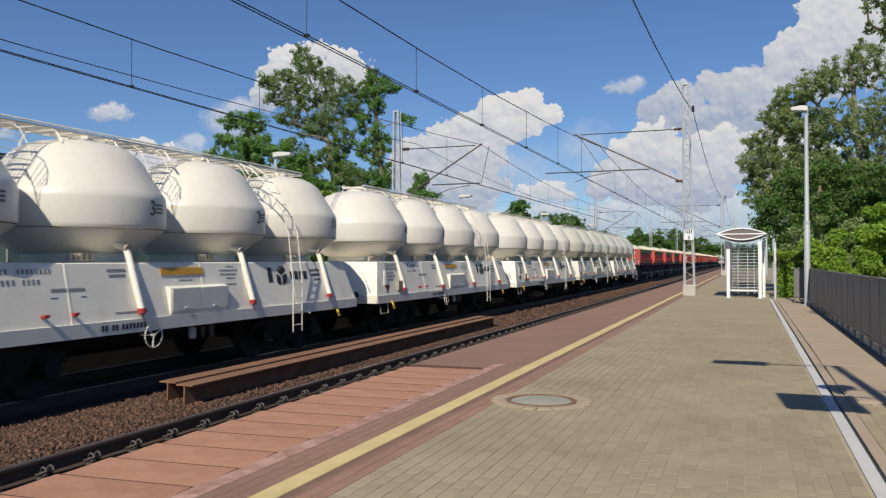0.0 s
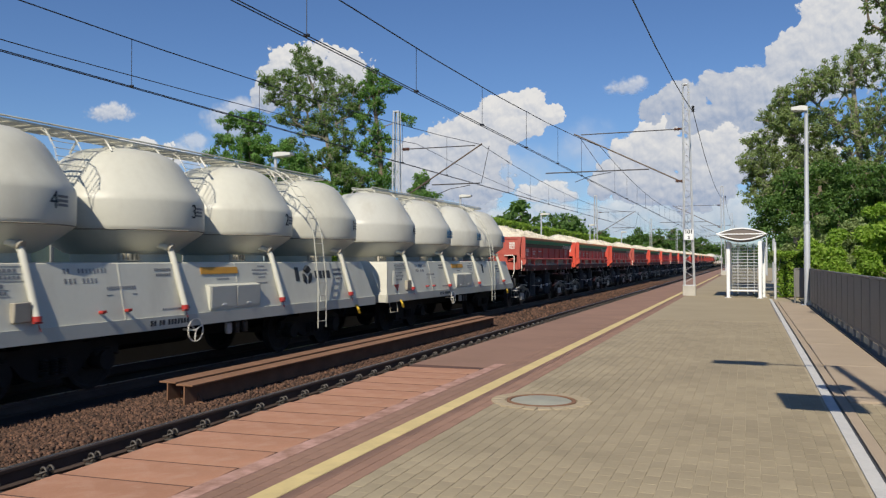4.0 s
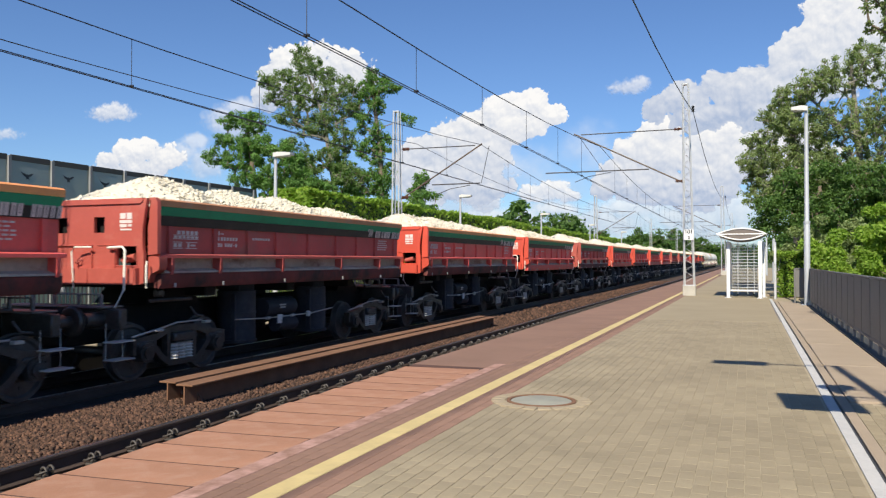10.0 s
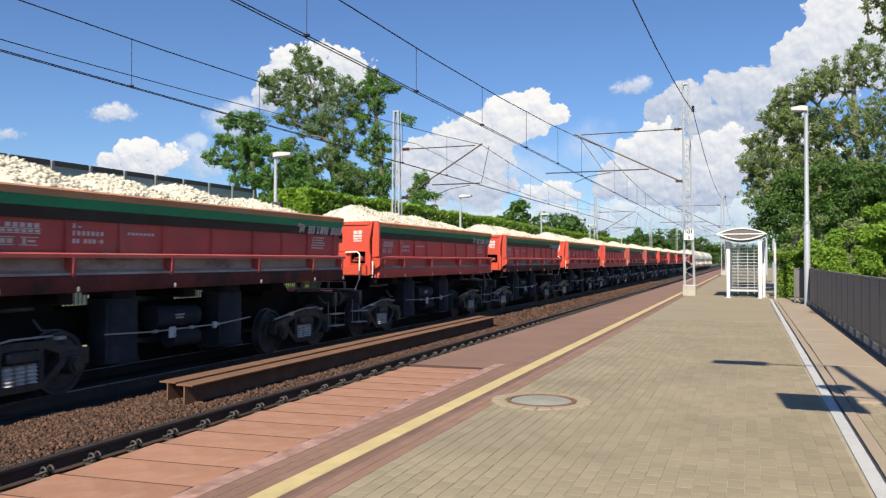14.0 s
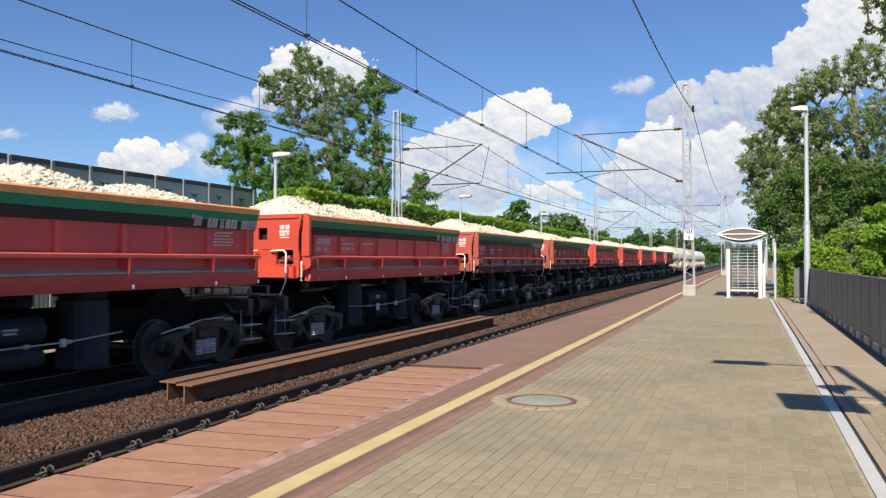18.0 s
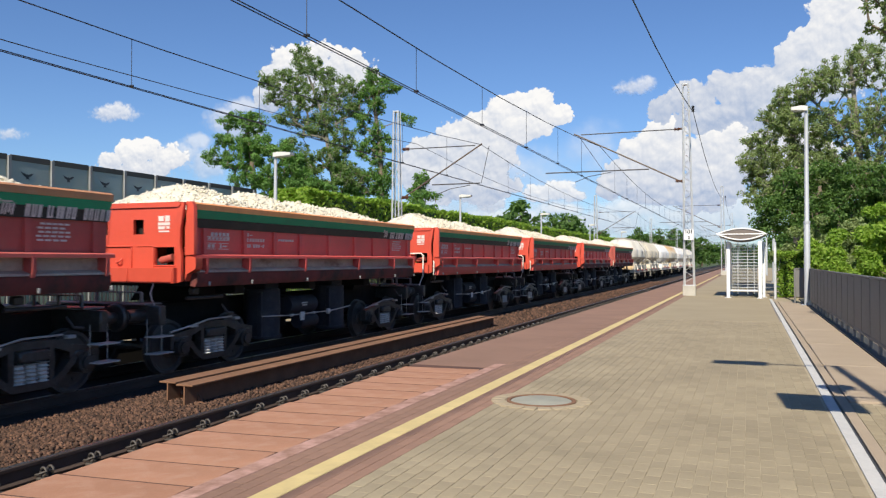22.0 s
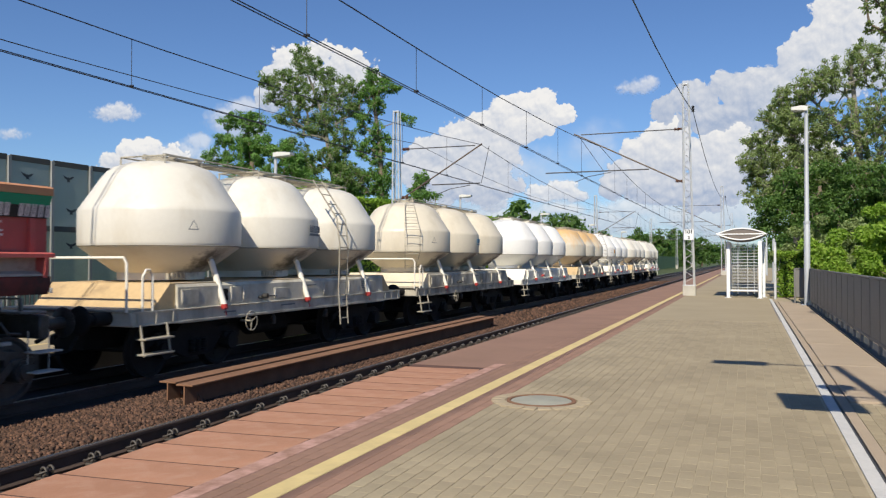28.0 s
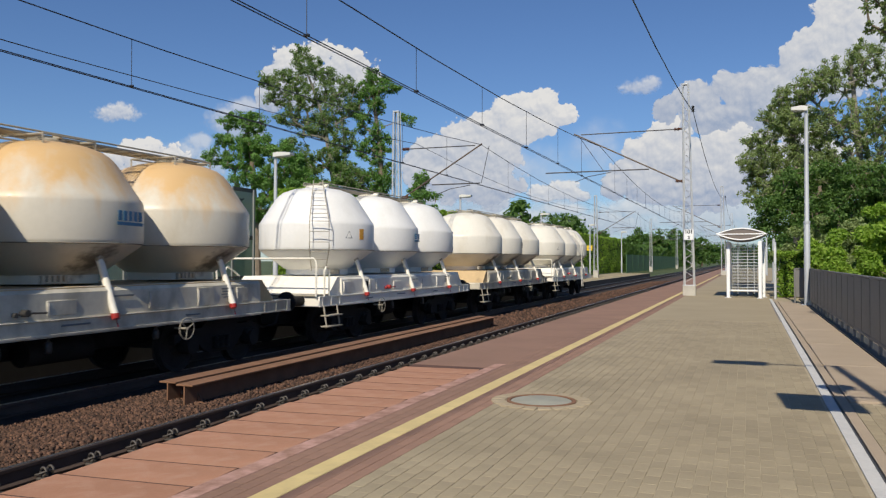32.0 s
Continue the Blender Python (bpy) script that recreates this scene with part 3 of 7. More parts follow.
ground_strip("paving", -16.3, FAR_EDGE_X - 0.02, Y0, 104.9, -0.280, M_BRICK_FAR, "grey paving of the opposite platform")
ground_strip("yellow_line", FAR_EDGE_X - 1.45, FAR_EDGE_X - 1.3, Y0, 104.9, -0.276, M_YELLOW, "yellow safety line of the opposite platform")


# ---- the train ----
def rot_z(x, y, z, a):
    return pose(x, y, z, 0, 0, a)


def bars(parent, name, material, x, y, z, rows, lean=0.0, flip=1):
    """Unreadable lettering as bars on a side plate: rows of (start, width, height, drop)."""
    for dy, w, h, dz in rows:
        part(name, Geo().box((x - lean * dz * 1.0, y + dy + w / 2, z - dz), (0.006, w, h), 0.001), material, parent)


def wheelset(parent, y, wm):
    ax = part("wheelset", Geo().cyl((-0.95, 0, 0), (0.95, 0, 0), 0.075, 12), wm, parent)
    ax.location = (0, y, 0.46)
    for s in (-1, 1):
        m = Matrix.Rotation(radians(90), 4, "Y")
        w = Geo().lathe([(0.09, -0.09), (0.16, -0.07), (0.18, -0.035), (0.38, -0.03), (0.41, -0.065), (0.46, -0.065), (0.465, 0.045), (0.49, 0.05), (0.49, 0.068), (0.40, 0.068), (0.38, 0.03), (0.17, 0.03), (0.09, 0.05)],
                        n=28, m=Matrix.Translation((0.75 * s, 0, 0)) @ (m if s < 0 else m @ Matrix.Rotation(radians(180), 4, "X")))
        for k in range(4):
            a = k * math.pi / 2
            w.box((0.75 * s + 0.045 * s, 0.27 * math.cos(a), 0.27 * math.sin(a)), (0.012, 0.05, 0.05), 0.01)
        part("wheel", w, wm, ax)
    return ax


def bogie(parent, y, fm, sm):
    """Two-axle bogie with side frames, springs and axle boxes."""
    b = part("bogie", Geo().box((0, 0, 0.62), (1.9, 0.5, 0.22), 0.03), M_BLACK, parent)
    b.location = (0, y, 0)
    for s in (-1, 1):
        prof = [(-1.25, 0.50), (-1.25, 0.66), (-0.98, 0.76), (-0.55, 0.74), (-0.38, 0.86), (0.38, 0.86), (0.55, 0.74), (0.98, 0.76), (1.25, 0.66), (1.25, 0.50),
                (1.02, 0.60), (0.72, 0.60), (0.50, 0.36), (0.30, 0.28), (-0.30, 0.28), (-0.50, 0.36), (-0.72, 0.60), (-1.02, 0.60)]
        part("side_frame", Geo().prism(prof, s * 0.98 - 0.06, s * 0.98 + 0.06, "x"), fm, b)
        for dy in (-0.16, 0.0, 0.16):
            part("coil_spring", Geo().lathe([(0.055 if k % 2 else 0.075, 0.35 + 0.02 * k) for k in range(12)], (s * 1.05, dy, 0), 10), sm, b)
        for dy in (-0.9, 0.9):
            bx = Geo().cyl((s * 0.92, dy, 0.46), (s * 1.16, dy, 0.46), 0.15, 16)
            bx.box((s * 1.02, dy, 0.58), (0.16, 0.34, 0.12), 0.02)
            part("axle_box", bx, fm, b)
    # Silo wagons get darkened wheels, their colour standing in for deep shade.
    wm = M_WHEEL if fm is M_FRAME else M_OIL_AND_SHADE
    wheels = [wheelset(b, -0.9, wm), wheelset(b, 0.9, wm)]
    return wheels


def buffers(parent, y, sgn, mat_=None):
    mat_ = mat_ or M_BLACK
    for s in (-1, 1):
        g_ = Geo().cyl((s * 0.875, y, 1.05), (s * 0.875, y + sgn * 0.36, 1.05), 0.11, 14)
        g_.cyl((s * 0.875, y + sgn * 0.3, 1.05), (s * 0.875, y + sgn * 0.56, 1.05), 0.085, 14)
        m = Matrix.Translation((s * 0.875, y + sgn * 0.56, 1.05)) @ Matrix.Rotation(radians(-90 * sgn), 4, "X")
        g_.lathe([(0.20, 0), (0.225, 0.015), (0.20, 0.045), (0.0, 0.055)], n=20, m=m)
        part("buffer", g_, mat_, parent)
    g_ = Geo().box((0, y + sgn * 0.25, 1.0), (0.14, 0.5, 0.16), 0.02)
    g_.tube([(0.0, y + sgn * 0.3, 0.92), (0.0, y + sgn * 0.42, 0.75), (0.0, y + sgn * 0.56, 0.7)], 0.035)
    part("coupling", g_, M_BLACK, parent)
    h = Geo().tube([(0.35, y, 0.9), (0.4, y + sgn * 0.3, 0.55), (0.3, y + sgn * 0.58, 0.5)], 0.025)
    part("brake_hose", h, M_BLACK, parent)


def handrail(parent, pts, mat_, r=0.018, name="handrail"):
    return part(name, Geo().tube(pts, r, 8), mat_, parent)


def hand_wheel(parent, x, y, z, mat_, r=0.21):
    g_ = Geo()
    ring = [(x, y + r * math.cos(a), z + r * math.sin(a)) for a in [2 * math.pi * k / 20 for k in range(21)]]
    g_.tube(ring, 0.009, 6)
    for k in range(3):
        a = 0.4 + 2 * math.pi * k / 3
        g_.cyl((x, y, z), (x, y + r * math.cos(a), z + r * math.sin(a)), 0.009, 6)
    g_.cyl((x - 0.25, y, z), (x + 0.02, y, z), 0.018, 8)
    return part("hand_wheel", g_, mat_, parent, "pale painted hand wheel")


def ladder(parent, feet, tops, n, mat_, r=0.017, name="ladder"):
    """A ladder whose two rails run through the given points."""
    g_ = Geo()
    g_.tube(feet, r, 6)
    g_.tube(tops, r, 6)
    a, b = [Vector(p) for p in feet], [Vector(p) for p in tops]
    la = [0.0]
    for i in range(1, len(a)):
        la.append(la[-1] + (a[i] - a[i - 1]).length)
    for k in range(n):
        d = la[-1] * (k + 0.5) / n
        i = max(j for j in range(len(a) - 1) if la[j] <= d)
        q = (d - la[i]) / max(la[i + 1] - la[i], 1e-6)
        g_.cyl(a[i].lerp(a[i + 1], q), b[i].lerp(b[i + 1], q), r * 0.75, 6)
    return part(name, g_, mat_, parent)


TANK4 = [(0.80, 1.92), (0.80, 2.05), (0.86, 2.07), (0.95, 2.11), (1.34, 2.40), (1.385, 2.45), (1.395, 2.51), (1.395, 2.90), (1.38, 2.97), (1.33, 3.05), (1.05, 3.50), (0.97, 3.61), (0.85, 3.71), (0.66, 3.80), (0.36, 3.855), (0.0, 3.87)]
TANK3 = [(0.77, 1.60), (0.77, 1.73), (0.82, 1.75), (1.39, 2.17), (1.425, 2.21), (1.435, 2.26), (1.435, 2.80), (1.42, 2.86), (1.38, 2.92), (1.05, 3.43), (0.96, 3.54), (0.84, 3.63), (0.62, 3.71), (0.34, 3.76), (0.0, 3.775)]


def comb(y, z, w, h, n):
    """Outline of a low rail with n upright teeth."""
    pts, p_ = [(y, z)], w / n
    for k in range(n):
        pts += [(y + p_ * k + p_ * 0.1, z + 0.02), (y + p_ * k + p_ * 0.1, z + h), (y + p_ * k + p_ * 0.6, z + h), (y + p_ * k + p_ * 0.6, z + 0.02)]
    return (pts + [(y + w, z)])[::-1]


def walkway(parent, x, y0, y1, z, mat_, w=0.62, rail=0.13):
    g_ = Geo()
    for k in range(9):
        g_.box((x - w / 2 + w * k / 8, (y0 + y1) / 2, z), (0.02, y1 - y0, 0.035), 0.004)
    n = int((y1 - y0) / 0.35)
    for k in range(n + 1):
        g_.box((x, y0 + (y1 - y0) * k / n, z - 0.01), (w, 0.03, 0.03), 0.004)
    part("walkway", g_, mat_, parent, "grey steel roof walkway")
    h = Geo()
    for s in (-1, 1):
        h.tube([(x + s * w / 2, y0, z + 0.02), (x + s * w / 2, y0 + 0.04, z + rail), (x + s * w / 2, y1 - 0.04, z + rail), (x + s * w / 2, y1, z + 0.02)], 0.015, 6)
    part("walkway_rail", h, mat_, parent)


def roof_frame(parent, y, z, mat_, r=0.62):
    g_ = Geo()
    g_.tube([(-r, y - r, z), (-r, y - r, z + 0.12), (r, y - r, z + 0.12), (r, y + r, z + 0.12), (-r, y + r, z + 0.12), (-r, y - r, z + 0.12)], 0.016, 6)
    for a in (-1, 1):
        for b in (-1, 1):
            g_.cyl((a * r, y + b * r, z - 0.18), (a * r, y + b * r, z + 0.12), 0.016, 6)
    part("roof_guard", g_, mat_, parent)


def roof_ladder(root, y, z, mat_):
    """Curved rungs from the roof walkway down between two silos."""
    f = lambda s: [(0.68, y + s, z - 0.62), (0.60, y + s, z - 0.32), (0.46, y + s, z - 0.10), (0.28, y + s, z)]
    return ladder(root, f(-0.26), f(0.26), 6, mat_, 0.0075, "roof_ladder")


def silo_parts(root, y, prof, mat_, hatch_mat, seam_z):
    t = part("silo", Geo().lathe(prof, (0, y, 0), 48), mat_, root, "rounded steel silo with conical top and base", angle=50)
    g_ = Geo()
    rb = max(r for r, z in prof)
    for z in seam_z:
        g_.lathe([(rb - 0.012, z - 0.008), (rb + 0.006, z), (rb - 0.012, z + 0.008)], (0, y, 0), 48)
    part("weld_seam", g_, M_SEAM, t, "thin grimy weld seam")
    h = Geo().lathe([(0.30, prof[-1][1] - 0.06), (0.30, prof[-1][1] + 0.02), (0.26, prof[-1][1] + 0.045), (0.0, prof[-1][1] + 0.055)], (0, y, 0), 20)
    h.box((0.24, y, prof[-1][1] + 0.06), (0.16, 0.08, 0.05), 0.01)
    part("hatch", h, hatch_mat, t, "round filling hatch")
    return t


def outlet(root, x0, y, z0, z1, mat_, r=0.055):
    """Slanting discharge pipe with a red coupling at its foot."""
    p_ = part("discharge_pipe", Geo().tube([(x0 - 0.30, y - 0.05, z0 + 0.10), (x0 - 0.04, y - 0.02, z0 + 0.03), (x0 + 0.02, y - 0.01, z0 - 0.06), (x0 + 0.29, y, z1)], [r * 0.9, r * 0.95, r, r], 12), mat_, root, "white discharge pipe")
    fl = Geo().cyl((x0 - 0.02, y - 0.02, z0 + 0.045), (x0 + 0.03, y - 0.012, z0 + 0.02), r + 0.022, 14)
    part("flange", fl, M_SILL_DIRTY, p_, "grimy flange")
    g_ = Geo().cyl((x0 + 0.287, y, z1 + 0.04), (x0 + 0.292, y, z1 - 0.03), r + 0.009, 12)
    g_.box((x0 + 0.30, y, z1 - 0.045), (0.04, 0.14, 0.018), 0.005)
    g_.cyl((x0 + 0.30, y, z1 - 0.03), (x0 + 0.31, y + 0.04, z1 - 0.16), 0.008, 5)
    part("pipe_coupling", g_, M_REDTIP, p_, "red coupling")


UPRIGHT = Matrix(((0, 0, 1, 0), (1, 0, 0, 0), (0, 1, 0, 0), (0, 0, 0, 1)))
DIGITS = {}


def word_mesh(txt, size, material, bold=0.0):
    cu = bpy.data.curves.new("numerals", "FONT")
    cu.body, cu.size, cu.align_x, cu.extrude, cu.offset = txt, size, "CENTER", 0.002, bold
    tmp = new("numerals", cu)
    bpy.context.view_layer.update()
    me_ = bpy.data.meshes.new_from_object(tmp)
    bpy.data.objects.remove(tmp)
    me_.materials.clear()
    me_.materials.append(material)
    return me_


def digit(txt):
    if txt not in DIGITS:
        DIGITS[txt] = word_mesh(txt, 0.34, M_INK)
    return DIGITS[txt]


SILL4, SILL3 = 11.65, 9.95
AX4 = [1.78, 4.68, 7.58, 10.48]
AX3 = [2.2, 5.07, 7.94]


PLATE4 = [(1.475, 1.06), (1.302, 1.90), (1.285, 1.915)]
PLATE_TILT = math.degrees(math.atan2(1.475 - 1.302, 0.84))


def four_silo_wagon(label, tank, sill, logo, turned=False):
    root = thing("silo_wagon", (FAR_X, 0, RAIL_Z), label, "wagon", "wagons of the freight train")
    L = SILL4
    part("sole_bar", Geo().prism([(1.50, 0.86), (1.50, 1.06), (1.42, 1.06), (1.42, 0.98), (-1.42, 0.98), (-1.42, 1.06), (-1.50, 1.06), (-1.50, 0.86)], 0.0, L), sill, root)
    # tapering side plates, one bay to a silo
    ring = PLATE4 + [(-x, z) for x, z in PLATE4[::-1]]
    for i, a in enumerate(AX4):
        y0, y1 = (0.02 if i == 0 else a - 1.45), (L - 0.02 if i == 3 else a + 1.45)
        pl = Geo().prism(ring, y0 + 0.004, y1 - 0.004)
        mid = (y0 + y1) / 2
        slide = lambda y, z: (0.37 if i == 0 and y < mid else -0.37 if i == 3 and y > mid else 0.0) * (z - 1.06) / 0.855
        pl.v = [(x, y + slide(y, z), z) for x, y, z in pl.v]
        part("side_plate", pl, sill, root, smooth=False)
        if i < 3:
            part("weld_rib", Geo().prism([(x + 0.006, z) for x, z in PLATE4] + [(x - 0.05, z) for x, z in PLATE4[::-1]], y1 - 0.012, y1 + 0.012), sill, root)
    for q in (0.0, L):
        part("headstock", Geo().box((0, q, 0.965), (2.96, 0.06, 0.21), 0.01), sill, root)
    handrail(root, [(1.47, 0.42, 1.30), (1.49, 0.42, 1.32), (1.43, 0.56, 1.66), (1.40, 0.57, 1.68), (1.43, 0.50, 1.68), (1.49, 0.36, 1.33), (1.47, 0.36, 1.30)], sill, 0.009)
    part("centre_sill", Geo().box((0, L / 2, 0.76), (0.5, L - 0.2, 0.52), 0.02), M_BLACK, root)
    part("underframe_tank", Geo().cyl((-0.3, 4.4, 0.62), (-0.3, 6.6, 0.62), 0.26, 18), M_BLACK, root)
    for i, a in enumerate(AX4):
        silo_parts(root, a, TANK4, tank, sill, (2.44,))
        outlet(root, 1.24, a - 0.18, 2.12, 1.18, M_SILL_WHITE if sill is M_SILL_WHITE else sill, 0.052)
        part("valve_block", Geo().prism(comb(a - 0.92, 1.94, 0.5, 0.12, 5), 0.79, 0.85, "x"), M_SILL_DIRTY, root)
        # painted number and label on the belt
        an = radians(9)
        ob = part("silo_number", digit(str(i + 1 if turned else 4 - i)), None, root)
        ob.matrix_basis = Matrix.Translation((0, a, 0)) @ Matrix.Rotation(an, 4, "Z") @ Matrix.Translation((1.398, 0, 2.66)) @ UPRIGHT
        gg = Geo()
        m2 = Matrix.Translation((0, a, 0)) @ Matrix.Rotation(an + 0.14, 4, "Z")
        for k in range(3):
            gg.box((1.397, 0, 2.83 - 0.06 * k), (0.008, 0.24, 0.035), 0.001, m2)
        part("lettering_bar", gg, M_INK_GREY, root)["kind"] = "stuff"
    walkway(root, 0.0, 1.5, L - 0.5, 3.96, sill, 0.62, 0.05)
    for k in range(8):
        yy = 1.6 + k * 1.2
        part("walkway_bracket", Geo().tube([(-0.45, yy, 3.74), (-0.3, yy, 3.94), (0.3, yy, 3.94), (0.45, yy, 3.74)], 0.018, 6), sill, root)
    # side ladder between the last two silos
    ya = 8.95
    lad = lambda s: [(1.54, ya + s, 0.5), (1.54, ya + s, 1.5), (1.46, ya + s - 0.06, 2.5), (1.34, ya + s - 0.10, 2.95), (0.95, ya + s - 0.16, 3.55), (0.62, ya + s - 0.18, 3.84), (0.36, ya + s - 0.18, 3.95)]
    ladder(root, lad(-0.17), lad(0.17), 14, sill, 0.012)
    for i in (0, 1, 2):
        roof_ladder(root, (AX4[i] + AX4[i + 1]) / 2 - 0.25, 3.93, sill)
    hand_wheel(root, 1.54, 4.75, 0.79, M_SILL_WHITE, 0.19)
    part("tray", Geo().box((1.47, 1.40, 1.28), (0.09, 0.26, 0.26), 0.01), M_SILL_DIRTY, root, "small open card holder")
    # cabinet, plates, lettering
    cb = part("valve_cabinet", Geo().prism([(1.30, 1.09), (1.49, 1.09), (1.49, 1.50), (1.395, 1.53), (1.30, 1.53)], 5.2, 6.7), sill, root, smooth=False)
    for k in (-0.37, 0.37):
        d_ = part("door", Geo().box((1.492, 5.95 + k, 1.31), (0.016, 0.70, 0.37), 0.005), sill, cb)
        d_ = part("latch", Geo().box((1.505, 5.95 + k, 1.17), (0.02, 0.12, 0.03), 0.004), M_GALV, cb)
    part("warning_plate", Geo().box((0, 0, 0), (0.012, 1.05, 0.12), 0.002, Matrix.Translation((1.340, 5.65, 1.77)) @ Matrix.Rotation(radians(-PLATE_TILT), 4, "Y")), M_ORANGE_PLATE, root, "orange warning plate")
    tri = Geo().sheet([(1.4295, 0.55, 1.31), (1.4655, 0.72, 1.135), (1.4295, 0.89, 1.31)][::-1]).sheet([(1.428, 0.55, 1.31), (1.464, 0.72, 1.135), (1.428, 0.89, 1.31)])
    part("warning_triangle", tri, M_REDTIP, root, "red triangle painted on the plate")
    sx = lambda z: float(np.interp(z, [q_[1] for q_ in PLATE4], [q_[0] for q_ in PLATE4])) + 0.002

    def text(y, z, rows, mat_):
        g_ = Geo()
        for dy, w, h, dz in rows:
            g_.box((0, 0, 0), (0.006, w, h), 0.001, Matrix.Translation((sx(z - dz), y + dy + w / 2, z - dz)) @ Matrix.Rotation(radians(-PLATE_TILT), 4, "Y"))
        part("lettering_bar", g_, mat_, root)["kind"] = "stuff"
    chars = lambda y, n, w, h, dz, gap=0.3: [(y + w * k, w * (1 - gap), h, dz) for k in range(n)]
    text(0.80, 1.82, chars(0, 9, 0.075, 0.05, 0) + chars(0, 11, 0.065, 0.045, 0.09) + chars(0, 6, 0.075, 0.05, 0.20) + chars(0, 7, 0.07, 0.04, 0.29) + chars(0, 4, 0.09, 0.06, 0.38)
         + [(-0.03, 0.78, 0.006, -0.05), (-0.03, 0.78, 0.006, 0.045), (-0.03, 0.78, 0.006, 0.14), (-0.03, 0.55, 0.006, 0.25), (-0.03, 0.55, 0.006, 0.335)], M_INK_GREY)
    text(2.2, 1.80, chars(0, 2, 0.07, 0.07, 0, 0.5) + chars(0.26, 8, 0.07, 0.065, 0.0, 0.5) + chars(0, 3, 0.08, 0.07, 0.14, 0.5) + chars(0.32, 4, 0.075, 0.07, 0.14, 0.5), M_INK_GREY)
    text(2.95, 1.54, chars(0, 12, 0.05, 0.05, 0) + [(-0.02, 0.12, 0.012, 0.1), (0.5, 0.1, 0.012, 0.1)], M_INK_GREY)
    text(4.0, 1.80, chars(0, 7, 0.055, 0.045, 0) + chars(0.02, 7, 0.05, 0.045, 0.08), M_INK_GREY)
    text(4.05, 1.17, chars(0, 15, 0.045, 0.03, 0), M_INK_GREY)
    text(6.75, 1.84, chars(0.1, 4, 0.06, 0.025, 0) + chars(-0.1, 9, 0.06, 0.03, 0.07) + chars(-0.1, 8, 0.06, 0.03, 0.14) + chars(0.08, 4, 0.06, 0.025, 0.21) + chars(0, 7, 0.05, 0.025, 0.32), M_INK_GREY)
    text(5.55, 1.62, chars(0, 7, 0.05, 0.03, 0), M_INK_GREY)
    text(8.15, 1.76, [(0, 0.15, 0.30, 0.1)], M_INK)
    if logo:
        text(8.95, 1.66, [(0, 0.13, 0.17, 0.02), (0.17, 0.13, 0.17, 0.02), (0.34, 0.13, 0.17, 0.02), (0.51, 0.15, 0.17, 0.02)], M_INK)
        lg = Geo()
        for k in range(3):
            a = radians(90 + 120 * k)
            lg.prism([(8.6 + 0.05 * math.cos(a), 1.62 + 0.05 * math.sin(a)), (8.6 + 0.17 * math.cos(a - 0.8), 1.62 + 0.19 * math.sin(a - 0.8)),
                      (8.6 + 0.19 * math.cos(a), 1.62 + 0.22 * math.sin(a)), (8.6 + 0.17 * math.cos(a + 0.8), 1.62 + 0.19 * math.sin(a + 0.8))], sx(1.62) - 0.09, sx(1.62) + 0.035, "x")
        part("emblem", lg, M_INK, root, "dark faceted emblem")
    else:
        for i in (1, 2, 3):
            m2 = Matrix.Translation((0, AX4[i], 0)) @ Matrix.Rotation(radians(8), 4, "Z")
            gg = Geo()
            for k in range(5):
                gg.box((1.395, -0.3 + 0.15 * k, 2.80), (0.008, 0.10, 0.16), 0.001, m2)
            gg.box((1.395, 0, 2.68), (0.008, 0.76, 0.06), 0.001, m2)
            part("lettering_bar", gg, M_BLUE_PAINT, root)["kind"] = "stuff"
    text(9.75, 1.74, [(0, 0.40, 0.05, 0), (0.02, 0.4, 0.05, 0.1), (0.1, 0.3, 0.04, 0.2)], M_INK_GREY)
    nb = Geo()
    for k in range(11):
        nb.box((1.503, 3.75 + 0.075 * k + (0.05 if k > 1 else 0) + (0.05 if k > 3 else 0), 0.965), (0.006, 0.048, 0.085), 0.001)
    part("lettering_bar", nb, M_INK, root)["kind"] = "stuff"
    for q in (2.75, 3.25):
        vv_ = Geo().cyl((1.40, q, 1.2), (1.53, q, 1.2), 0.025, 8)
        vv_.box((1.53, q, 1.21), (0.03, 0.09, 0.04), 0.008)
        part("valve_lever", vv_, M_REDTIP, root)
    for q in (0.8, 10.6):
        hk = Geo().tube([(1.52, q, 0.90), (1.57, q, 0.80), (1.57, q + 0.06, 0.72), (1.53, q + 0.08, 0.78)], 0.03, 8)
        part("rope_hook", hk, M_YELLOW_HOOK, root, "yellow rope hook")
    for q, w in ((5.9, 0.14), (6.15, 0.10), (6.4, 0.12)):
        part("brake_gear", Geo().box((1.35, q, 0.72), (0.08, w, 0.2), 0.02).cyl((1.3, q, 0.8), (1.3, q, 0.95), 0.02, 8), M_STEP if q < 6.0 else M_FRAME, root)
    bk = Geo().tube([(1.45, 0.2, 0.95), (1.5, 0.2, 0.6), (1.5, 0.65, 0.6), (1.45, 0.65, 0.95)], 0.016, 6)
    part("step", bk, M_SILL_DIRTY, root)
    handrail(root, [(1.28, -0.06, 1.25), (1.28, -0.1, 1.3), (1.12, -0.1, 1.62), (1.12, -0.06, 1.66)], sill, 0.014)
    # Black bogies: the deep shade under the silos is put into their colour.
    bogie(root, 2.3, M_BLACK, M_BLACK)
    bogie(root, L - 2.3, M_BLACK, M_BLACK)
    buffers(root, 0.0, -1)
    buffers(root, L, 1)
    return root


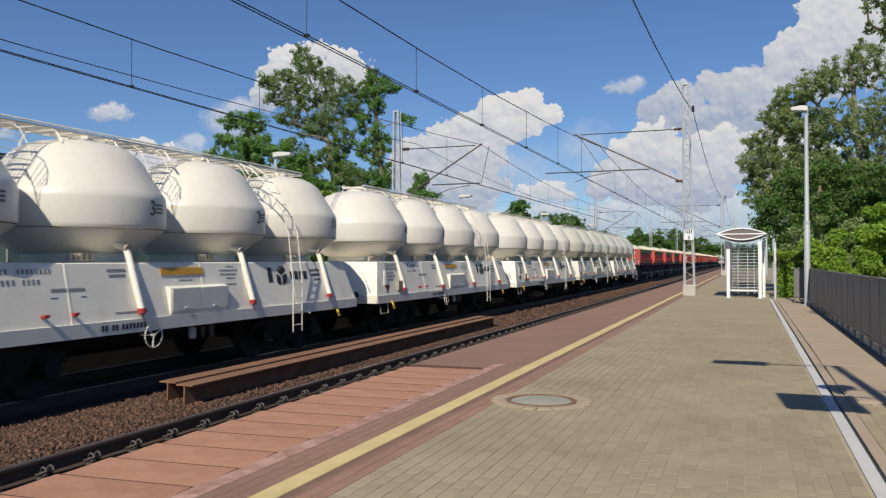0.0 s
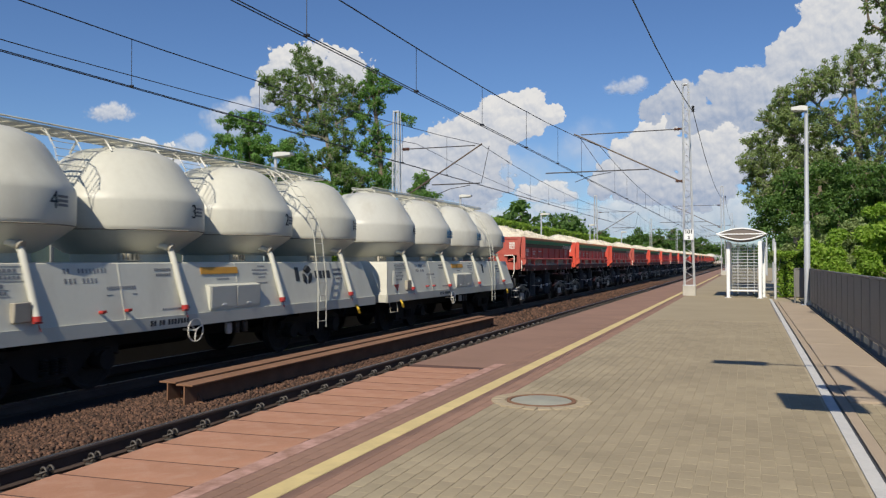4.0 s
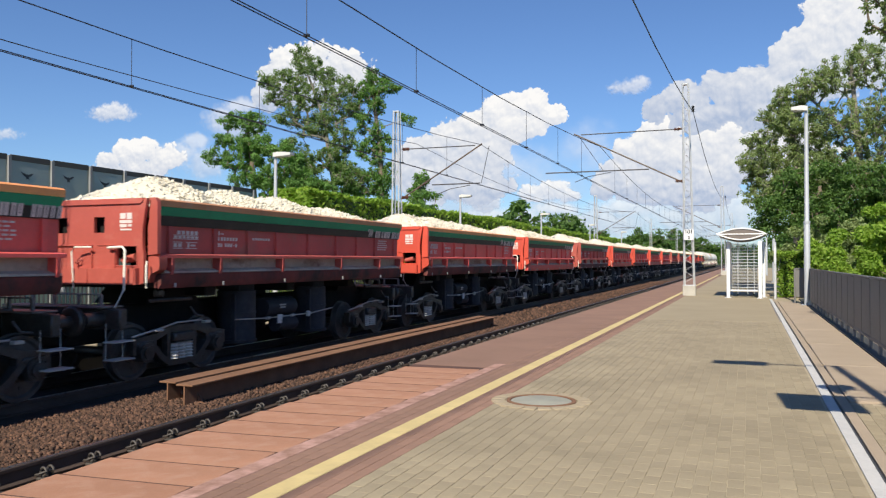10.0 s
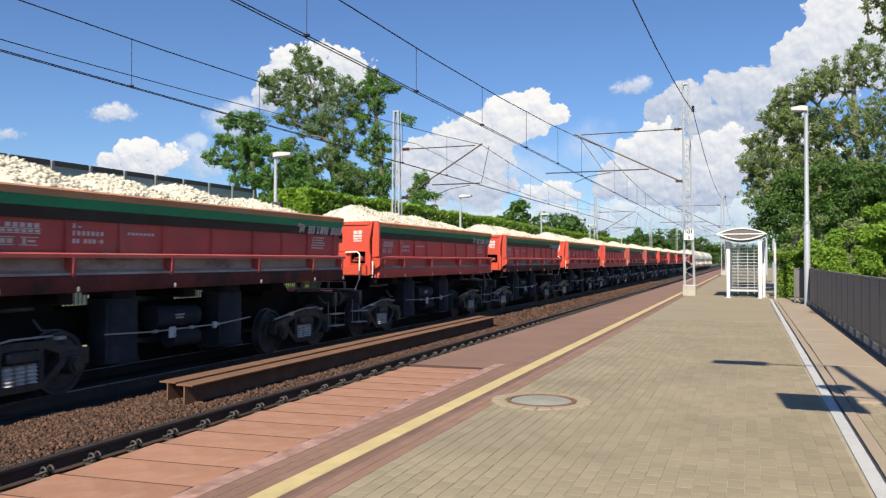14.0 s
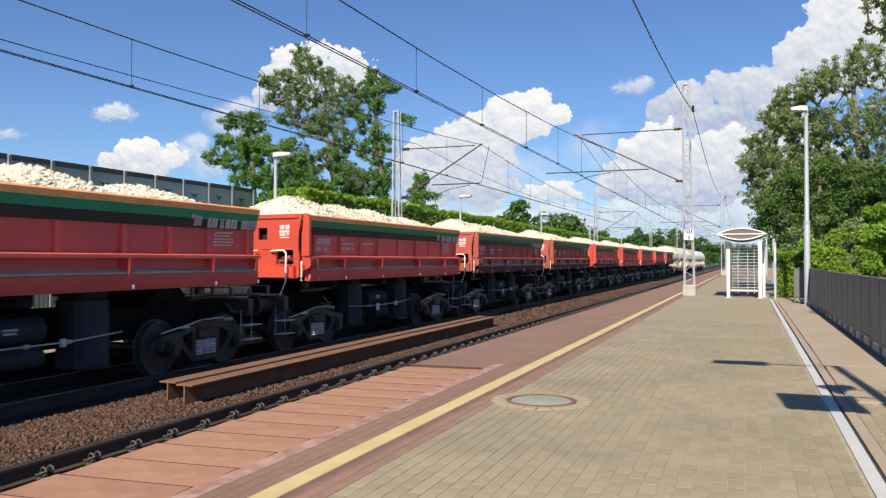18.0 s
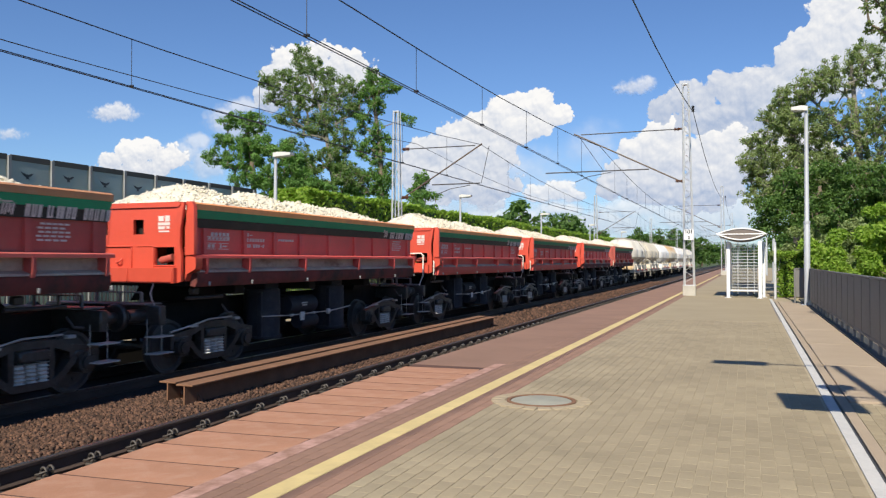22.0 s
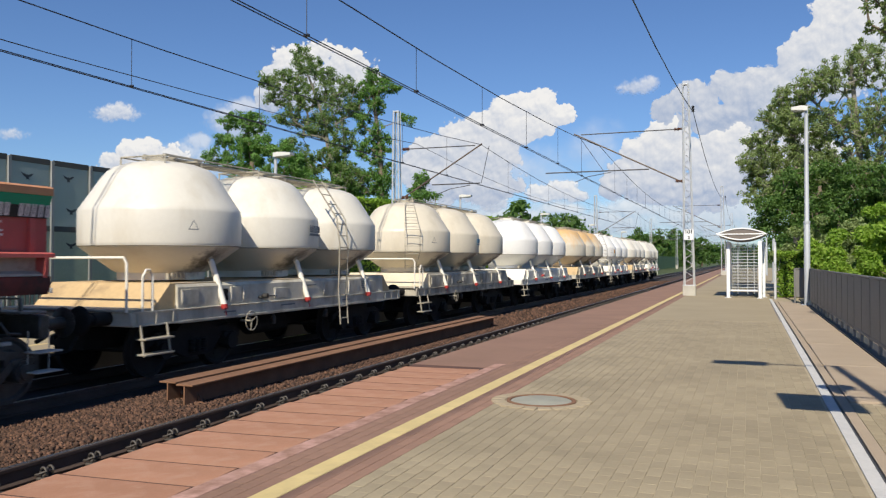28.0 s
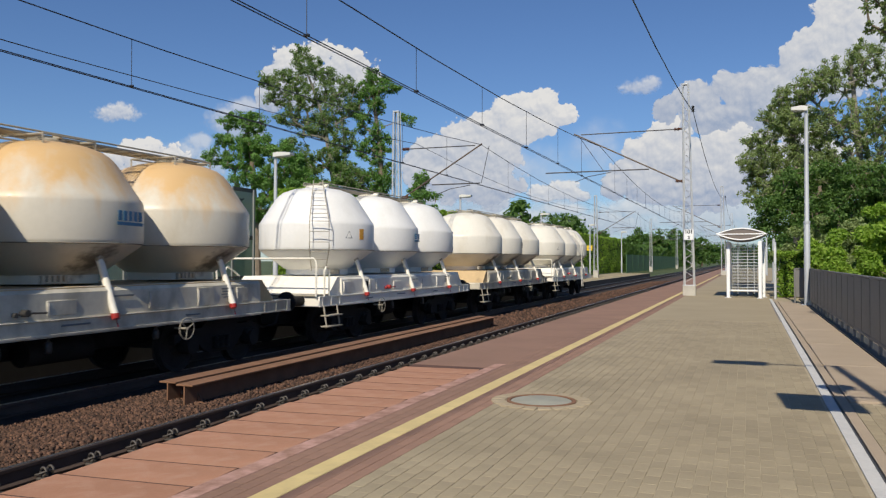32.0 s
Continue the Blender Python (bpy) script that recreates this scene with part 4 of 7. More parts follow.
def three_silo_wagon(label, tank, sill, front="rail", end_mat=None, skirt=None):
    root = thing("silo_wagon", (FAR_X, 0, RAIL_Z), label, "wagon", "wagons of the freight train")
    L = SILL3
    em = end_mat or sill
    sk = skirt or (M_SKIRT if sill is not M_SILL_WHITE else sill)
    part("sole_bar", Geo().prism([(1.33, 0.92), (1.36, 0.92), (1.36, 0.945), (1.33, 0.95), (1.33, 1.12), (1.36, 1.125), (1.36, 1.15), (-1.36, 1.15), (-1.36, 0.92), (-1.33, 0.92), (-1.33, 1.10), (1.30, 1.10), (1.30, 0.92)], 0.0, L), sk, root)
    for k in (0.12, 0.52, 0.92, L - 0.92, L - 0.52, L - 0.12):
        part("sill_gusset", Geo().box((1.345, k, 1.035), (0.03, 0.03, 0.18), 0.004), sk, root)
    # raised base with sloping ends and flat sides
    part("base_box", Geo().prism([(0.50, 1.15), (0.92, 1.57), (L - 0.92, 1.57), (L - 0.50, 1.15)], -1.28, 1.28, "x"), em, root)
    part("side_skirt", Geo().prism([(1.345, 0.90), (1.325, 1.50), (1.26, 1.575), (1.20, 1.575), (1.20, 0.90)], 1.05, L - 1.05), sk, root, "grimy flat side sheet of the base")
    part("ledge", Geo().box((1.350, L / 2, 1.135), (0.03, L - 2.2, 0.018), 0.004), sk, root)
    for q, w, z0, z1 in ((1.35, 0.44, 1.20, 1.46), (2.62, 0.30, 1.19, 1.47), (2.98, 0.26, 1.19, 1.47), (4.15, 0.5, 1.20, 1.40), (6.02, 0.34, 1.19, 1.47), (7.25, 0.44, 1.17, 1.48), (8.3, 0.34, 1.19, 1.45)):
        ip = part("inspection_plate", Geo().box((1.335, q, (z0 + z1) / 2), (0.022, w, z1 - z0), 0.004), sk, root)
        part("plate_hinge", Geo().box((1.348, q - w / 2 + 0.02, (z0 + z1) / 2), (0.016, 0.018, (z1 - z0) * 0.7), 0.003), M_STEP, ip)
    # Flat black plate on the skirt, coloured as the shade of a recess.
    part("valve_recess", Geo().box((1.338, 2.26, 1.33), (0.02, 0.26, 0.22), 0.004), M_BLACK, root)
    vv_ = Geo().cyl((1.32, 3.52, 1.26), (1.44, 3.52, 1.26), 0.05, 12)
    vv_.cyl((1.43, 3.52, 1.26), (1.43, 3.82, 1.25), 0.014, 8)
    vv_.cyl((1.32, 3.38, 1.24), (1.40, 3.38, 1.24), 0.035, 10)
    part("drain_valve", vv_, M_REDTIP if sill is M_SILL_WHITE else M_FRAME, root)
    for q, w, z in ((2.45, 0.36, 1.02), (4.4, 0.5, 1.05), (5.3, 0.42, 1.42), (6.9, 0.36, 1.03), (7.85, 0.34, 1.44), (7.85, 0.30, 1.39), (7.85, 0.34, 1.34), (7.85, 0.26, 1.29)):
        part("lettering_bar", Geo().box((1.344, q, z), (0.012, w, 0.026), 0.001), M_INK_GREY, root)
    for i, a in enumerate(AX3):
        silo_parts(root, a, TANK3, tank, sill, (2.2,))
        outlet(root, 1.13, a - 0.02, 1.96, 1.13, M_SILL_WHITE)
        sm = Geo()
        for d_ in (155, 200, 235, 300):
            m = Matrix.Translation((0, a, 0)) @ Matrix.Rotation(radians(d_), 4, "Z")
            sm.box((1.428, 0, 2.55), (0.012, 0.02, 0.56), 0.003, m)
        part("vertical_seam", sm, tank, root)
        part("valve_block", Geo().prism(comb(a - 0.8, 1.62, 0.5, 0.11, 5), 0.77, 0.83, "x"), M_SILL_DIRTY, root)
        if front in ("side", "bare"):
            roof_frame(root, a, 3.70, M_SILL_DIRTY, 0.5)
    walkway(root, -0.05, 2.0, L - 1.2, 3.84, M_SILL_DIRTY, 0.46, 0.06)
    for i in ((0, 1) if front == "ladder" else ()):
        roof_ladder(root, (AX3[i] + AX3[i + 1]) / 2 - 0.25, 3.82, M_SILL_DIRTY)
    m = Matrix.Translation((0, AX3[1], 0)) @ Matrix.Rotation(radians(12), 4, "Z")
    gg = Geo()
    for k in range(5):
        gg.box((1.432, -0.28 + 0.14 * k, 2.62), (0.008, 0.09, 0.15), 0.001, m)
    gg.box((1.432, 0, 2.50), (0.008, 0.7, 0.05), 0.001, m)
    part("lettering_bar", gg, M_BLUE_PAINT if tank is not M_TANK_CREAM else M_INK_GREY, root)["kind"] = "stuff"
    m = Matrix.Translation((0, AX3[0], 0)) @ Matrix.Rotation(radians(-28), 4, "Z")
    for nm_, sc_, r_, mt_ in () if front == "bare" else (("warning_triangle", 1.0, 1.434, M_INK_GREY), ("triangle_face", 0.74, 1.437, tank)):
        gg = Geo().prism([(-0.095 * sc_, 2.54 - 0.065 * sc_), (0.095 * sc_, 2.54 - 0.065 * sc_), (0.0, 2.54 + 0.115 * sc_)], r_ - 0.009, r_, "x")
        gg.v = [tuple(m @ Vector(p)) for p in gg.v]
        wt = part(nm_, gg, mt_, root if sc_ == 1.0 else wt)
    if front in ("ladder", "plate"):
        def arc(a, r, z):
            return (r * math.cos(a), AX3[0] + r * math.sin(a), z)
        a1, a2 = radians(-66), radians(-50)
        path = [(1.16, 1.70), (1.62, 2.2), (1.62, 2.85), (1.1, 3.5), (0.75, 3.9)]
        ladder(root, [arc(a1, r, z) for r, z in path], [arc(a2, r, z) for r, z in path], 11, M_SILL_DIRTY, 0.012)
        if front == "plate":
            m3 = Matrix.Translation((0, AX3[0], 0)) @ Matrix.Rotation(radians(-12), 4, "Z")
            part("placard", Geo().box((1.436, 0, 2.58), (0.010, 0.15, 0.26), 0.002, m3), M_ORANGE_PLATE, root, "orange placard")
    if front == "side":
        ya = (AX3[1] + AX3[2]) / 2
        ladder(root, [(1.5, ya - 0.16, 0.5), (1.45, ya - 0.16, 1.3), (1.5, ya - 0.2, 2.3), (1.42, ya - 0.2, 2.9), (0.8, ya - 0.2, 3.8)],
               [(1.5, ya + 0.2, 0.5), (1.45, ya + 0.2, 1.3), (1.5, ya + 0.2, 2.3), (1.42, ya + 0.2, 2.9), (0.8, ya + 0.2, 3.8)], 13, sill)
    if front != "bare":
        hm = M_SILL_WHITE
        handrail(root, [(1.30, -0.08, 1.15), (1.32, -0.10, 1.90), (1.26, -0.10, 1.99), (-1.26, -0.10, 1.99), (-1.32, -0.10, 1.90), (-1.30, -0.08, 1.15)], hm, 0.022)
        handrail(root, [(1.34, 0.22, 1.15), (1.34, 0.22, 1.70), (1.34, 0.29, 1.80), (1.34, 0.37, 1.80), (1.34, 0.44, 1.70), (1.34, 0.44, 1.15)], hm, 0.02)
        handrail(root, [(-1.30, 0.2, 1.15), (-1.30, 0.2, 1.72), (-1.30, 0.3, 1.80), (-1.30, 0.75, 1.58)], hm, 0.02)
        part("end_platform", Geo().box((0, 0.2, 1.17), (2.6, 0.55, 0.04), 0.01), M_SILL_DIRTY, root)
    hand_wheel(root, 1.46, 2.95 if front != "bare" else 6.6, 0.82, M_SILL_DIRTY, 0.18)
    sg = Geo()
    for q in (0.15, 0.75):
        sg.cyl((1.36, q, 0.95), (1.44, q, 0.45), 0.02, 6)
    for z in (0.72, 0.48):
        sg.box((1.40, 0.45, z), (0.2, 0.66, 0.03), 0.006)
    part("step", sg, M_SILL_DIRTY, root, "steel step under the sill")
    part("headstock", Geo().box((0, 0.04, 1.03), (2.70, 0.12, 0.22), 0.02), sk, root)
    part("headstock", Geo().box((0, L - 0.04, 1.03), (2.70, 0.12, 0.22), 0.02), sk, root)
    part("centre_sill", Geo().box((0, L / 2, 0.76), (0.5, L - 0.2, 0.52), 0.02), M_BLACK, root)
    part("air_reservoir", Geo().cyl((0.5, 4.2, 0.62), (0.5, 5.4, 0.62), 0.2, 16), M_BLACK, root)
    for q in (3.2, 4.0, 6.1):
        part("brake_gear", Geo().box((1.25, q, 0.76), (0.09, 0.10, 0.16), 0.02).cyl((1.25, q, 0.8), (1.25, q, 0.98), 0.02, 8), M_FRAME, root)
    # Frames and springs coloured black in place of the shade beneath.
    bogie(root, 1.9, M_BLACK, M_BLACK)
    bogie(root, L - 1.9, M_BLACK, M_BLACK)
    buffers(root, 0.0, -1)
    buffers(root, L, 1)
    return root


DUMP_L = 9.75


def stone_heap(seed):
    """Heaped limestone: four humps with loose stones all over."""
    rnd = np.random.RandomState(seed)
    ny, nx_ = 120, 40
    yv, xv = np.linspace(0.42, DUMP_L - 0.12, ny), np.linspace(-1.4, 1.4, nx_)
    Y, X = np.meshgrid(yv, xv, indexing="ij")
    H = np.zeros_like(Y)
    for k, c in enumerate((2.1, 4.0, 5.9, 7.8)):
        c2, h = c + rnd.uniform(-0.15, 0.15), (0.60, 0.54, 0.50, 0.46)[k] * rnd.uniform(0.92, 1.05)
        d = np.sqrt(((Y - c2) / 1.55) ** 2 + (X / 1.32) ** 2)
        H = np.maximum(H, h * np.clip(1.15 - d, 0, 1) ** 0.9)
    H = np.clip(H, 0.0, 1) + 0.03
    lump = np.array([[noise.fractal((x * 3.1, y * 3.1, seed), 1.0, 2.0, 5) for x in xv] for y in yv])
    H = H + 0.035 * lump
    edge = np.minimum(np.minimum(Y - 0.42, DUMP_L - 0.12 - Y), np.minimum(X + 1.4, 1.4 - X))
    H *= np.clip(edge / 0.15, 0, 1)
    v = np.stack([X, Y, H + 2.80], -1).reshape(-1, 3)
    i, j = np.meshgrid(np.arange(ny - 1), np.arange(nx_ - 1), indexing="ij")
    a = (i * nx_ + j).ravel()
    f = np.stack([a, a + 1, a + nx_ + 1, a + nx_], -1)
    me_ = fast_mesh("limestone_load", v, f, M_LIME)
    st, _ = stones("limestone_lumps", 5200, -1.32, 1.32, 0.5, DUMP_L - 0.2,
                   lambda x, y: 2.785 + float(H[min(int((y - 0.42) / (DUMP_L - 0.54) * (ny - 1)), ny - 1), min(int((x + 1.4) / 2.8 * (nx_ - 1)), nx_ - 1)]), 0.034, M_LIME, "", seed)
    return me_, st


HEAPS = [stone_heap(11), stone_heap(12)]


def wall_with_holes(g_, x0, x1, z0, z1, y, th, holes):
    """One upright plate across the wagon with rectangular holes cut through it."""
    cx = sorted({x0, x1, *[h[0] for h in holes], *[h[1] for h in holes]})
    cz = sorted({z0, z1, *[h[2] for h in holes], *[h[3] for h in holes]})
    nx_, nz_ = len(cx) - 1, len(cz) - 1
    keep = {(i, j) for i in range(nx_) for j in range(nz_)
            if not any(h[0] <= cx[i] and cx[i + 1] <= h[1] and h[2] <= cz[j] and cz[j + 1] <= h[3] for h in holes)}
    at = lambda i, j, k: (k * (nz_ + 1) + j) * (nx_ + 1) + i
    verts = [(cx[i], y - th / 2 + th * k, cz[j]) for k in (0, 1) for j in range(nz_ + 1) for i in range(nx_ + 1)]
    faces = []
    for i, j in keep:
        faces.append((at(i, j, 0), at(i + 1, j, 0), at(i + 1, j + 1, 0), at(i, j + 1, 0)))
        faces.append((at(i, j + 1, 1), at(i + 1, j + 1, 1), at(i + 1, j, 1), at(i, j, 1)))
        for (di, dj, a, b) in ((-1, 0, (i, j), (i, j + 1)), (1, 0, (i + 1, j), (i + 1, j + 1)), (0, -1, (i, j), (i + 1, j)), (0, 1, (i, j + 1), (i + 1, j + 1))):
            if (i + di, j + dj) not in keep:
                faces.append((at(*a, 0), at(*b, 0), at(*b, 1), at(*a, 1)))
    g_.add(verts, faces)


RIBS = (0.81, 1.97, 2.97, 3.92, 5.14, 6.37, 7.37, 8.36, 9.5)
BRACKETS = (0.72, 1.97, 3.95, 6.37, 8.36, 9.62)


def strip_of(pts, w):
    """Outline of a bar of width w that follows pts in a plane."""
    up, lo = [], []
    for i, p in enumerate(pts):
        a, b = Vector(pts[max(i - 1, 0)]), Vector(pts[min(i + 1, len(pts) - 1)])
        d = (b - a).normalized()
        n = Vector((-d.y, d.x)) * w / 2
        up.append((p[0] + n.x, p[1] + n.y))
        lo.append((p[0] - n.x, p[1] - n.y))
    return up + lo[::-1]


def cast_bogie(parent, y):
    """Two-axle cast bogie: open side frames with a spring nest between the columns."""
    b = part("bogie", Geo().box((0, 0, 0.62), (1.7, 0.42, 0.26), 0.04), M_BLACK, parent)
    b.location = (0, y, 0)
    for s in (-1, 1):
        x = s * 1.02
        g_ = Geo()
        for sy in (-1, 1):
            g_.prism(strip_of([(0.0, 0.80), (sy * 0.36, 0.79), (sy * 0.62, 0.70), (sy * 0.95, 0.66), (sy * 1.16, 0.62)], 0.11), x - 0.075, x + 0.075, "x")
            g_.prism(strip_of([(0.0, 0.235), (sy * 0.34, 0.24), (sy * 0.52, 0.36), (sy * 0.74, 0.58)], 0.10), x - 0.085, x + 0.085, "x")
            g_.prism(strip_of([(sy * 0.33, 0.25), (sy * 0.33, 0.78)], 0.085), x - 0.065, x + 0.065, "x")
            g_.prism(strip_of([(sy * 1.13, 0.64), (sy * 1.13, 0.44)], 0.08), x - 0.07, x + 0.07, "x")
            g_.prism(strip_of([(sy * 0.67, 0.66), (sy * 0.67, 0.44)], 0.08), x - 0.07, x + 0.07, "x")
        part("side_frame", g_, M_FRAME, b)
        if s < 0:
            continue
        for dy in (-0.19, 0.0, 0.19):
            part("coil_spring", Geo().lathe([(0.060 if k % 2 else 0.092, 0.29 + 0.026 * k) for k in range(11)], (x + 0.03, dy, 0), 12), M_SPRING, b, "worn coil spring with highlights in its pale colour")
        part("bolster_end", Geo().box((x + 0.02, 0, 0.655), (0.24, 0.50, 0.16), 0.03), M_FRAME, b)
        for dy in (-0.9, 0.9):
            bx = Geo().cyl((0.92, dy, 0.46), (1.15, dy, 0.46), 0.155, 18)
            bx.cyl((1.14, dy, 0.46), (1.19, dy, 0.46), 0.105, 14)
            bx.box((1.03, dy, 0.60), (0.17, 0.36, 0.10), 0.02)
            for k in range(4):
                a = 0.78 + k * math.pi / 2
                bx.cyl((1.14, dy + 0.13 * math.cos(a), 0.46 + 0.13 * math.sin(a)), (1.165, dy + 0.13 * math.cos(a), 0.46 + 0.13 * math.sin(a)), 0.018, 6)
            part("axle_box", bx, M_FRAME, b)
        rod = Geo().tube([(1.10, -1.2, 0.74), (1.13, -0.6, 0.83), (1.13, -0.2, 0.90), (1.10, 0.5, 0.90)], 0.016, 6)
        rod.box((1.1, 0.62, 0.86), (0.10, 0.16, 0.05), 0.01)
        rod.box((1.1, -0.62, 0.80), (0.10, 0.20, 0.04), 0.01)
        part("brake_lever", rod, M_STEP, b, "pale worn brake lever")
    for dy in (-0.9, 0.9):
        wheelset(b, dy, M_WHEEL)
    return b


def dump_wagon(label, heap, rails, wear):
    """Side-tipping wagon; wear is 0 for clean paint and 2 for dust-caked sides."""
    root = thing("side_dump_wagon", (FAR_X, 0, RAIL_Z), label, "wagon", "wagons of the freight train")
    L = DUMP_L
    end_paint = M_RED_DULL if wear == 2 else M_RED_BRIGHT
    body = M_RED_DUSTY if wear == 2 else M_RED_BODY
    # end walls
    for y, far in ((0.30, False), (L + 0.06, True)):
        e = Geo()
        wall_with_holes(e, -1.46, 1.30, 1.72, 2.86, y, 0.06, [(-0.44, -0.20, 2.39, 2.64), (0.36, 0.58, 2.39, 2.64), (0.82, 1.22, 1.87, 2.17)])
        w = part("end_wall", e, end_paint, root, "bright red end wall with two small windows", smooth=False)
        part("top_rail", Geo().prism([(-1.48, 2.84), (1.32, 2.84), (1.36, 2.88), (1.36, 2.925), (-1.48, 2.925)], y - 0.06, y + 0.06), end_paint, w)
        part("skirt", Geo().prism([(-1.40, 1.56), (1.29, 1.57), (1.29, 1.825), (-1.40, 1.815)], y - 0.13, y + 0.02), end_paint, w)
        if far:
            continue
        sk = Geo()
        for q in (-0.62, 0.33, 0.80):
            sk.box((q, y - 0.04, 2.00), (0.022, 0.03, 0.37), 0.005)
        sk.box((-0.14, y - 0.042, 2.19), (0.96, 0.035, 0.024), 0.005)
        sk.box((0.62, y - 0.036, 2.19), (0.36, 0.016, 0.016), 0.004)
        for q in (-0.9, 0.33, 1.26):
            sk.box((q, y - 0.135, 1.69), (0.014, 0.02, 0.25), 0.003)
        for zz in (1.86, 2.18):
            sk.box((1.02, y - 0.034, zz), (0.46, 0.02, 0.022), 0.004)
        for q in (0.80, 1.24):
            sk.box((q, y - 0.033, 2.02), (0.022, 0.02, 0.34), 0.004)
        sk.tube([(0.02, y - 0.05, 1.93), (0.05, y - 0.09, 1.91), (0.12, y - 0.09, 1.93), (0.13, y - 0.05, 1.98)], 0.014, 6)
        part("pressing", sk, end_paint, w)
        part("corner_plate", Geo().prism([(1.28, 1.57), (1.28, 2.90), (1.43, 2.92), (1.39, 2.70), (1.345, 2.45), (1.345, 2.18), (1.37, 2.05), (1.37, 1.60)], y - 0.04, y + 0.02), end_paint, w)
        part("lock_cylinder", Geo().cyl((0.86, y + 0.10, 1.95), (1.10, y + 0.10, 2.00), 0.065, 12).cyl((0.82, y + 0.10, 1.945), (0.87, y + 0.10, 1.95), 0.04, 10), M_RED_DULL, w)
        # Added black plates; their colour stands for the shade behind the openings.
        part("recess_back", Geo().box((1.0, y + 0.42, 1.95), (0.6, 0.04, 0.45), 0.004), M_BLACK, w)
        part("window_back", Geo().box((0.1, y + 0.14, 2.5), (1.6, 0.04, 0.4), 0.004), M_BLACK, w)
        nf = Geo()
        for dx, dz, ww, hh in ((-0.06, 0.09, 0.11, 0.09), (0.07, 0.09, 0.10, 0.10), (0.0, 0.0, 0.25, 0.05), (-0.05, -0.065, 0.14, 0.05), (0.08, -0.06, 0.07, 0.04), (0.0, -0.125, 0.22, 0.028)):
            nf.box((1.01 + dx, y - 0.032, 2.56 + dz), (ww, 0.006, hh), 0.001)
        part("notice", nf, M_INK_WHITE, w, "worn white stencilled notice")["kind"] = "stuff"
    part("floor", Geo().box((0, L / 2 + 0.2, 1.62), (2.60, L - 0.55, 0.22), 0.02), M_BLACK, root)
    for q in (2.2, L / 2, L - 2.2):
        part("cross_beam", Geo().box((0, q, 1.42), (2.3, 0.3, 0.2), 0.02), M_BLACK, root)
    # sides
    for s in (1, -1):
        sd = part("side_wall", Geo().prism([(s * 1.375, 1.99), (s * 1.395, 2.52), (s * 1.42, 2.85), (s * 1.36, 2.85), (s * 1.34, 1.99)], 0.44, L), body, root, "dark red pressed steel side", smooth=False)
        part("rim", Geo().prism([(s * 1.38, 2.805), (s * 1.52, 2.805), (s * 1.525, 2.90), (s * 1.47, 2.93), (s * 1.36, 2.93)], 0.44, L), M_ORANGE_RIM if wear < 2 else M_ORANGE_DUSTY, sd, "orange upper rim")
        if s < 0:
            continue
        part("green_band", Geo().prism([(1.40, 2.665), (1.462, 2.665), (1.528, 2.80), (1.38, 2.80)], 0.47, L - 0.02), M_GREEN_BAND, sd, "green painted band")
        part("black_band", Geo().prism([(1.39, 2.505), (1.428, 2.505), (1.46, 2.660), (1.40, 2.660)], 0.47, L - 0.02), M_BLACK_BAND, sd, "black painted band")
        part("corner_post", Geo().prism([(1.375, 2.03), (1.56, 2.05), (1.555, 2.86), (1.51, 2.935), (1.40, 2.935), (1.40, 2.6), (1.375, 2.5)], 0.35, 0.43), end_paint, sd, "bright red corner post")
        part("corner_flare", Geo().prism([(1.36, 1.60), (1.40, 1.72), (1.56, 1.80), (1.585, 1.86), (1.575, 2.0), (1.40, 2.03), (1.36, 2.0)], 0.37, 0.55), end_paint, sd, "flared bracket at the corner")
        for q in RIBS:
            part("rib", Geo().prism([(1.37, 2.03), (1.435, 2.03), (1.44, 2.30), (1.432, 2.50), (1.37, 2.52)], q - 0.045, q + 0.045), body, sd)
        part("ledge", Geo().prism([(1.36, 2.0), (1.555, 1.985), (1.555, 2.035), (1.52, 2.05), (1.36, 2.06)], 0.42, L), body, sd)
        part("lower_panel", Geo().box((1.36, L / 2 + 0.22, 1.85), (0.05, L - 0.44, 0.30), 0.006), M_DUST_PANEL if wear else body, sd, "lower panel caked with pale dust" if wear else "")
        part("dust_lip", Geo().prism([(1.37, 1.80), (1.39, 1.815), (1.515, 1.775), (1.525, 1.745), (1.37, 1.74)], 0.56, L - 0.05), M_DUST_LIP, sd, "folded lip covered with pale dust")
        part("lower_beam", Geo().prism([(1.36, 1.52), (1.46, 1.50), (1.505, 1.58), (1.515, 1.738), (1.36, 1.738)], 0.50, L - 0.03), M_RED_GRIMY if wear else body, sd, "grimy lower beam")
        for q in BRACKETS:
            part("bracket", Geo().prism([(1.36, 1.72), (1.53, 1.72), (1.555, 1.80), (1.56, 2.0), (1.36, 2.0)], q - 0.03, q + 0.03), body, sd)
        lugs = Geo()
        for q in BRACKETS:
            lugs.box((1.515, q + 0.1, 1.55), (0.03, 0.04, 0.07), 0.008)
        part("lug", lugs, M_STEP, sd, "worn steel lugs")["kind"] = "stuff"

    # lettering on the visible side, one mesh to a notice
    def text(y, z, rows, x=1.392, lean=0.06):
        g_ = Geo()
        for dy, w_, h, dz in rows:
            zz = z - dz
            g_.prism([(x + lean * (zz - h / 2 - 2.3), zz - h / 2), (x + lean * (zz + h / 2 - 2.3), zz + h / 2), (x + 0.004 + lean * (zz + h / 2 - 2.3), zz + h / 2), (x + 0.004 + lean * (zz - h / 2 - 2.3), zz - h / 2)], y + dy, y + dy + w_)
        part("lettering_bar", g_, M_INK_WHITE, root, "white stencilled lettering")["kind"] = "stuff"
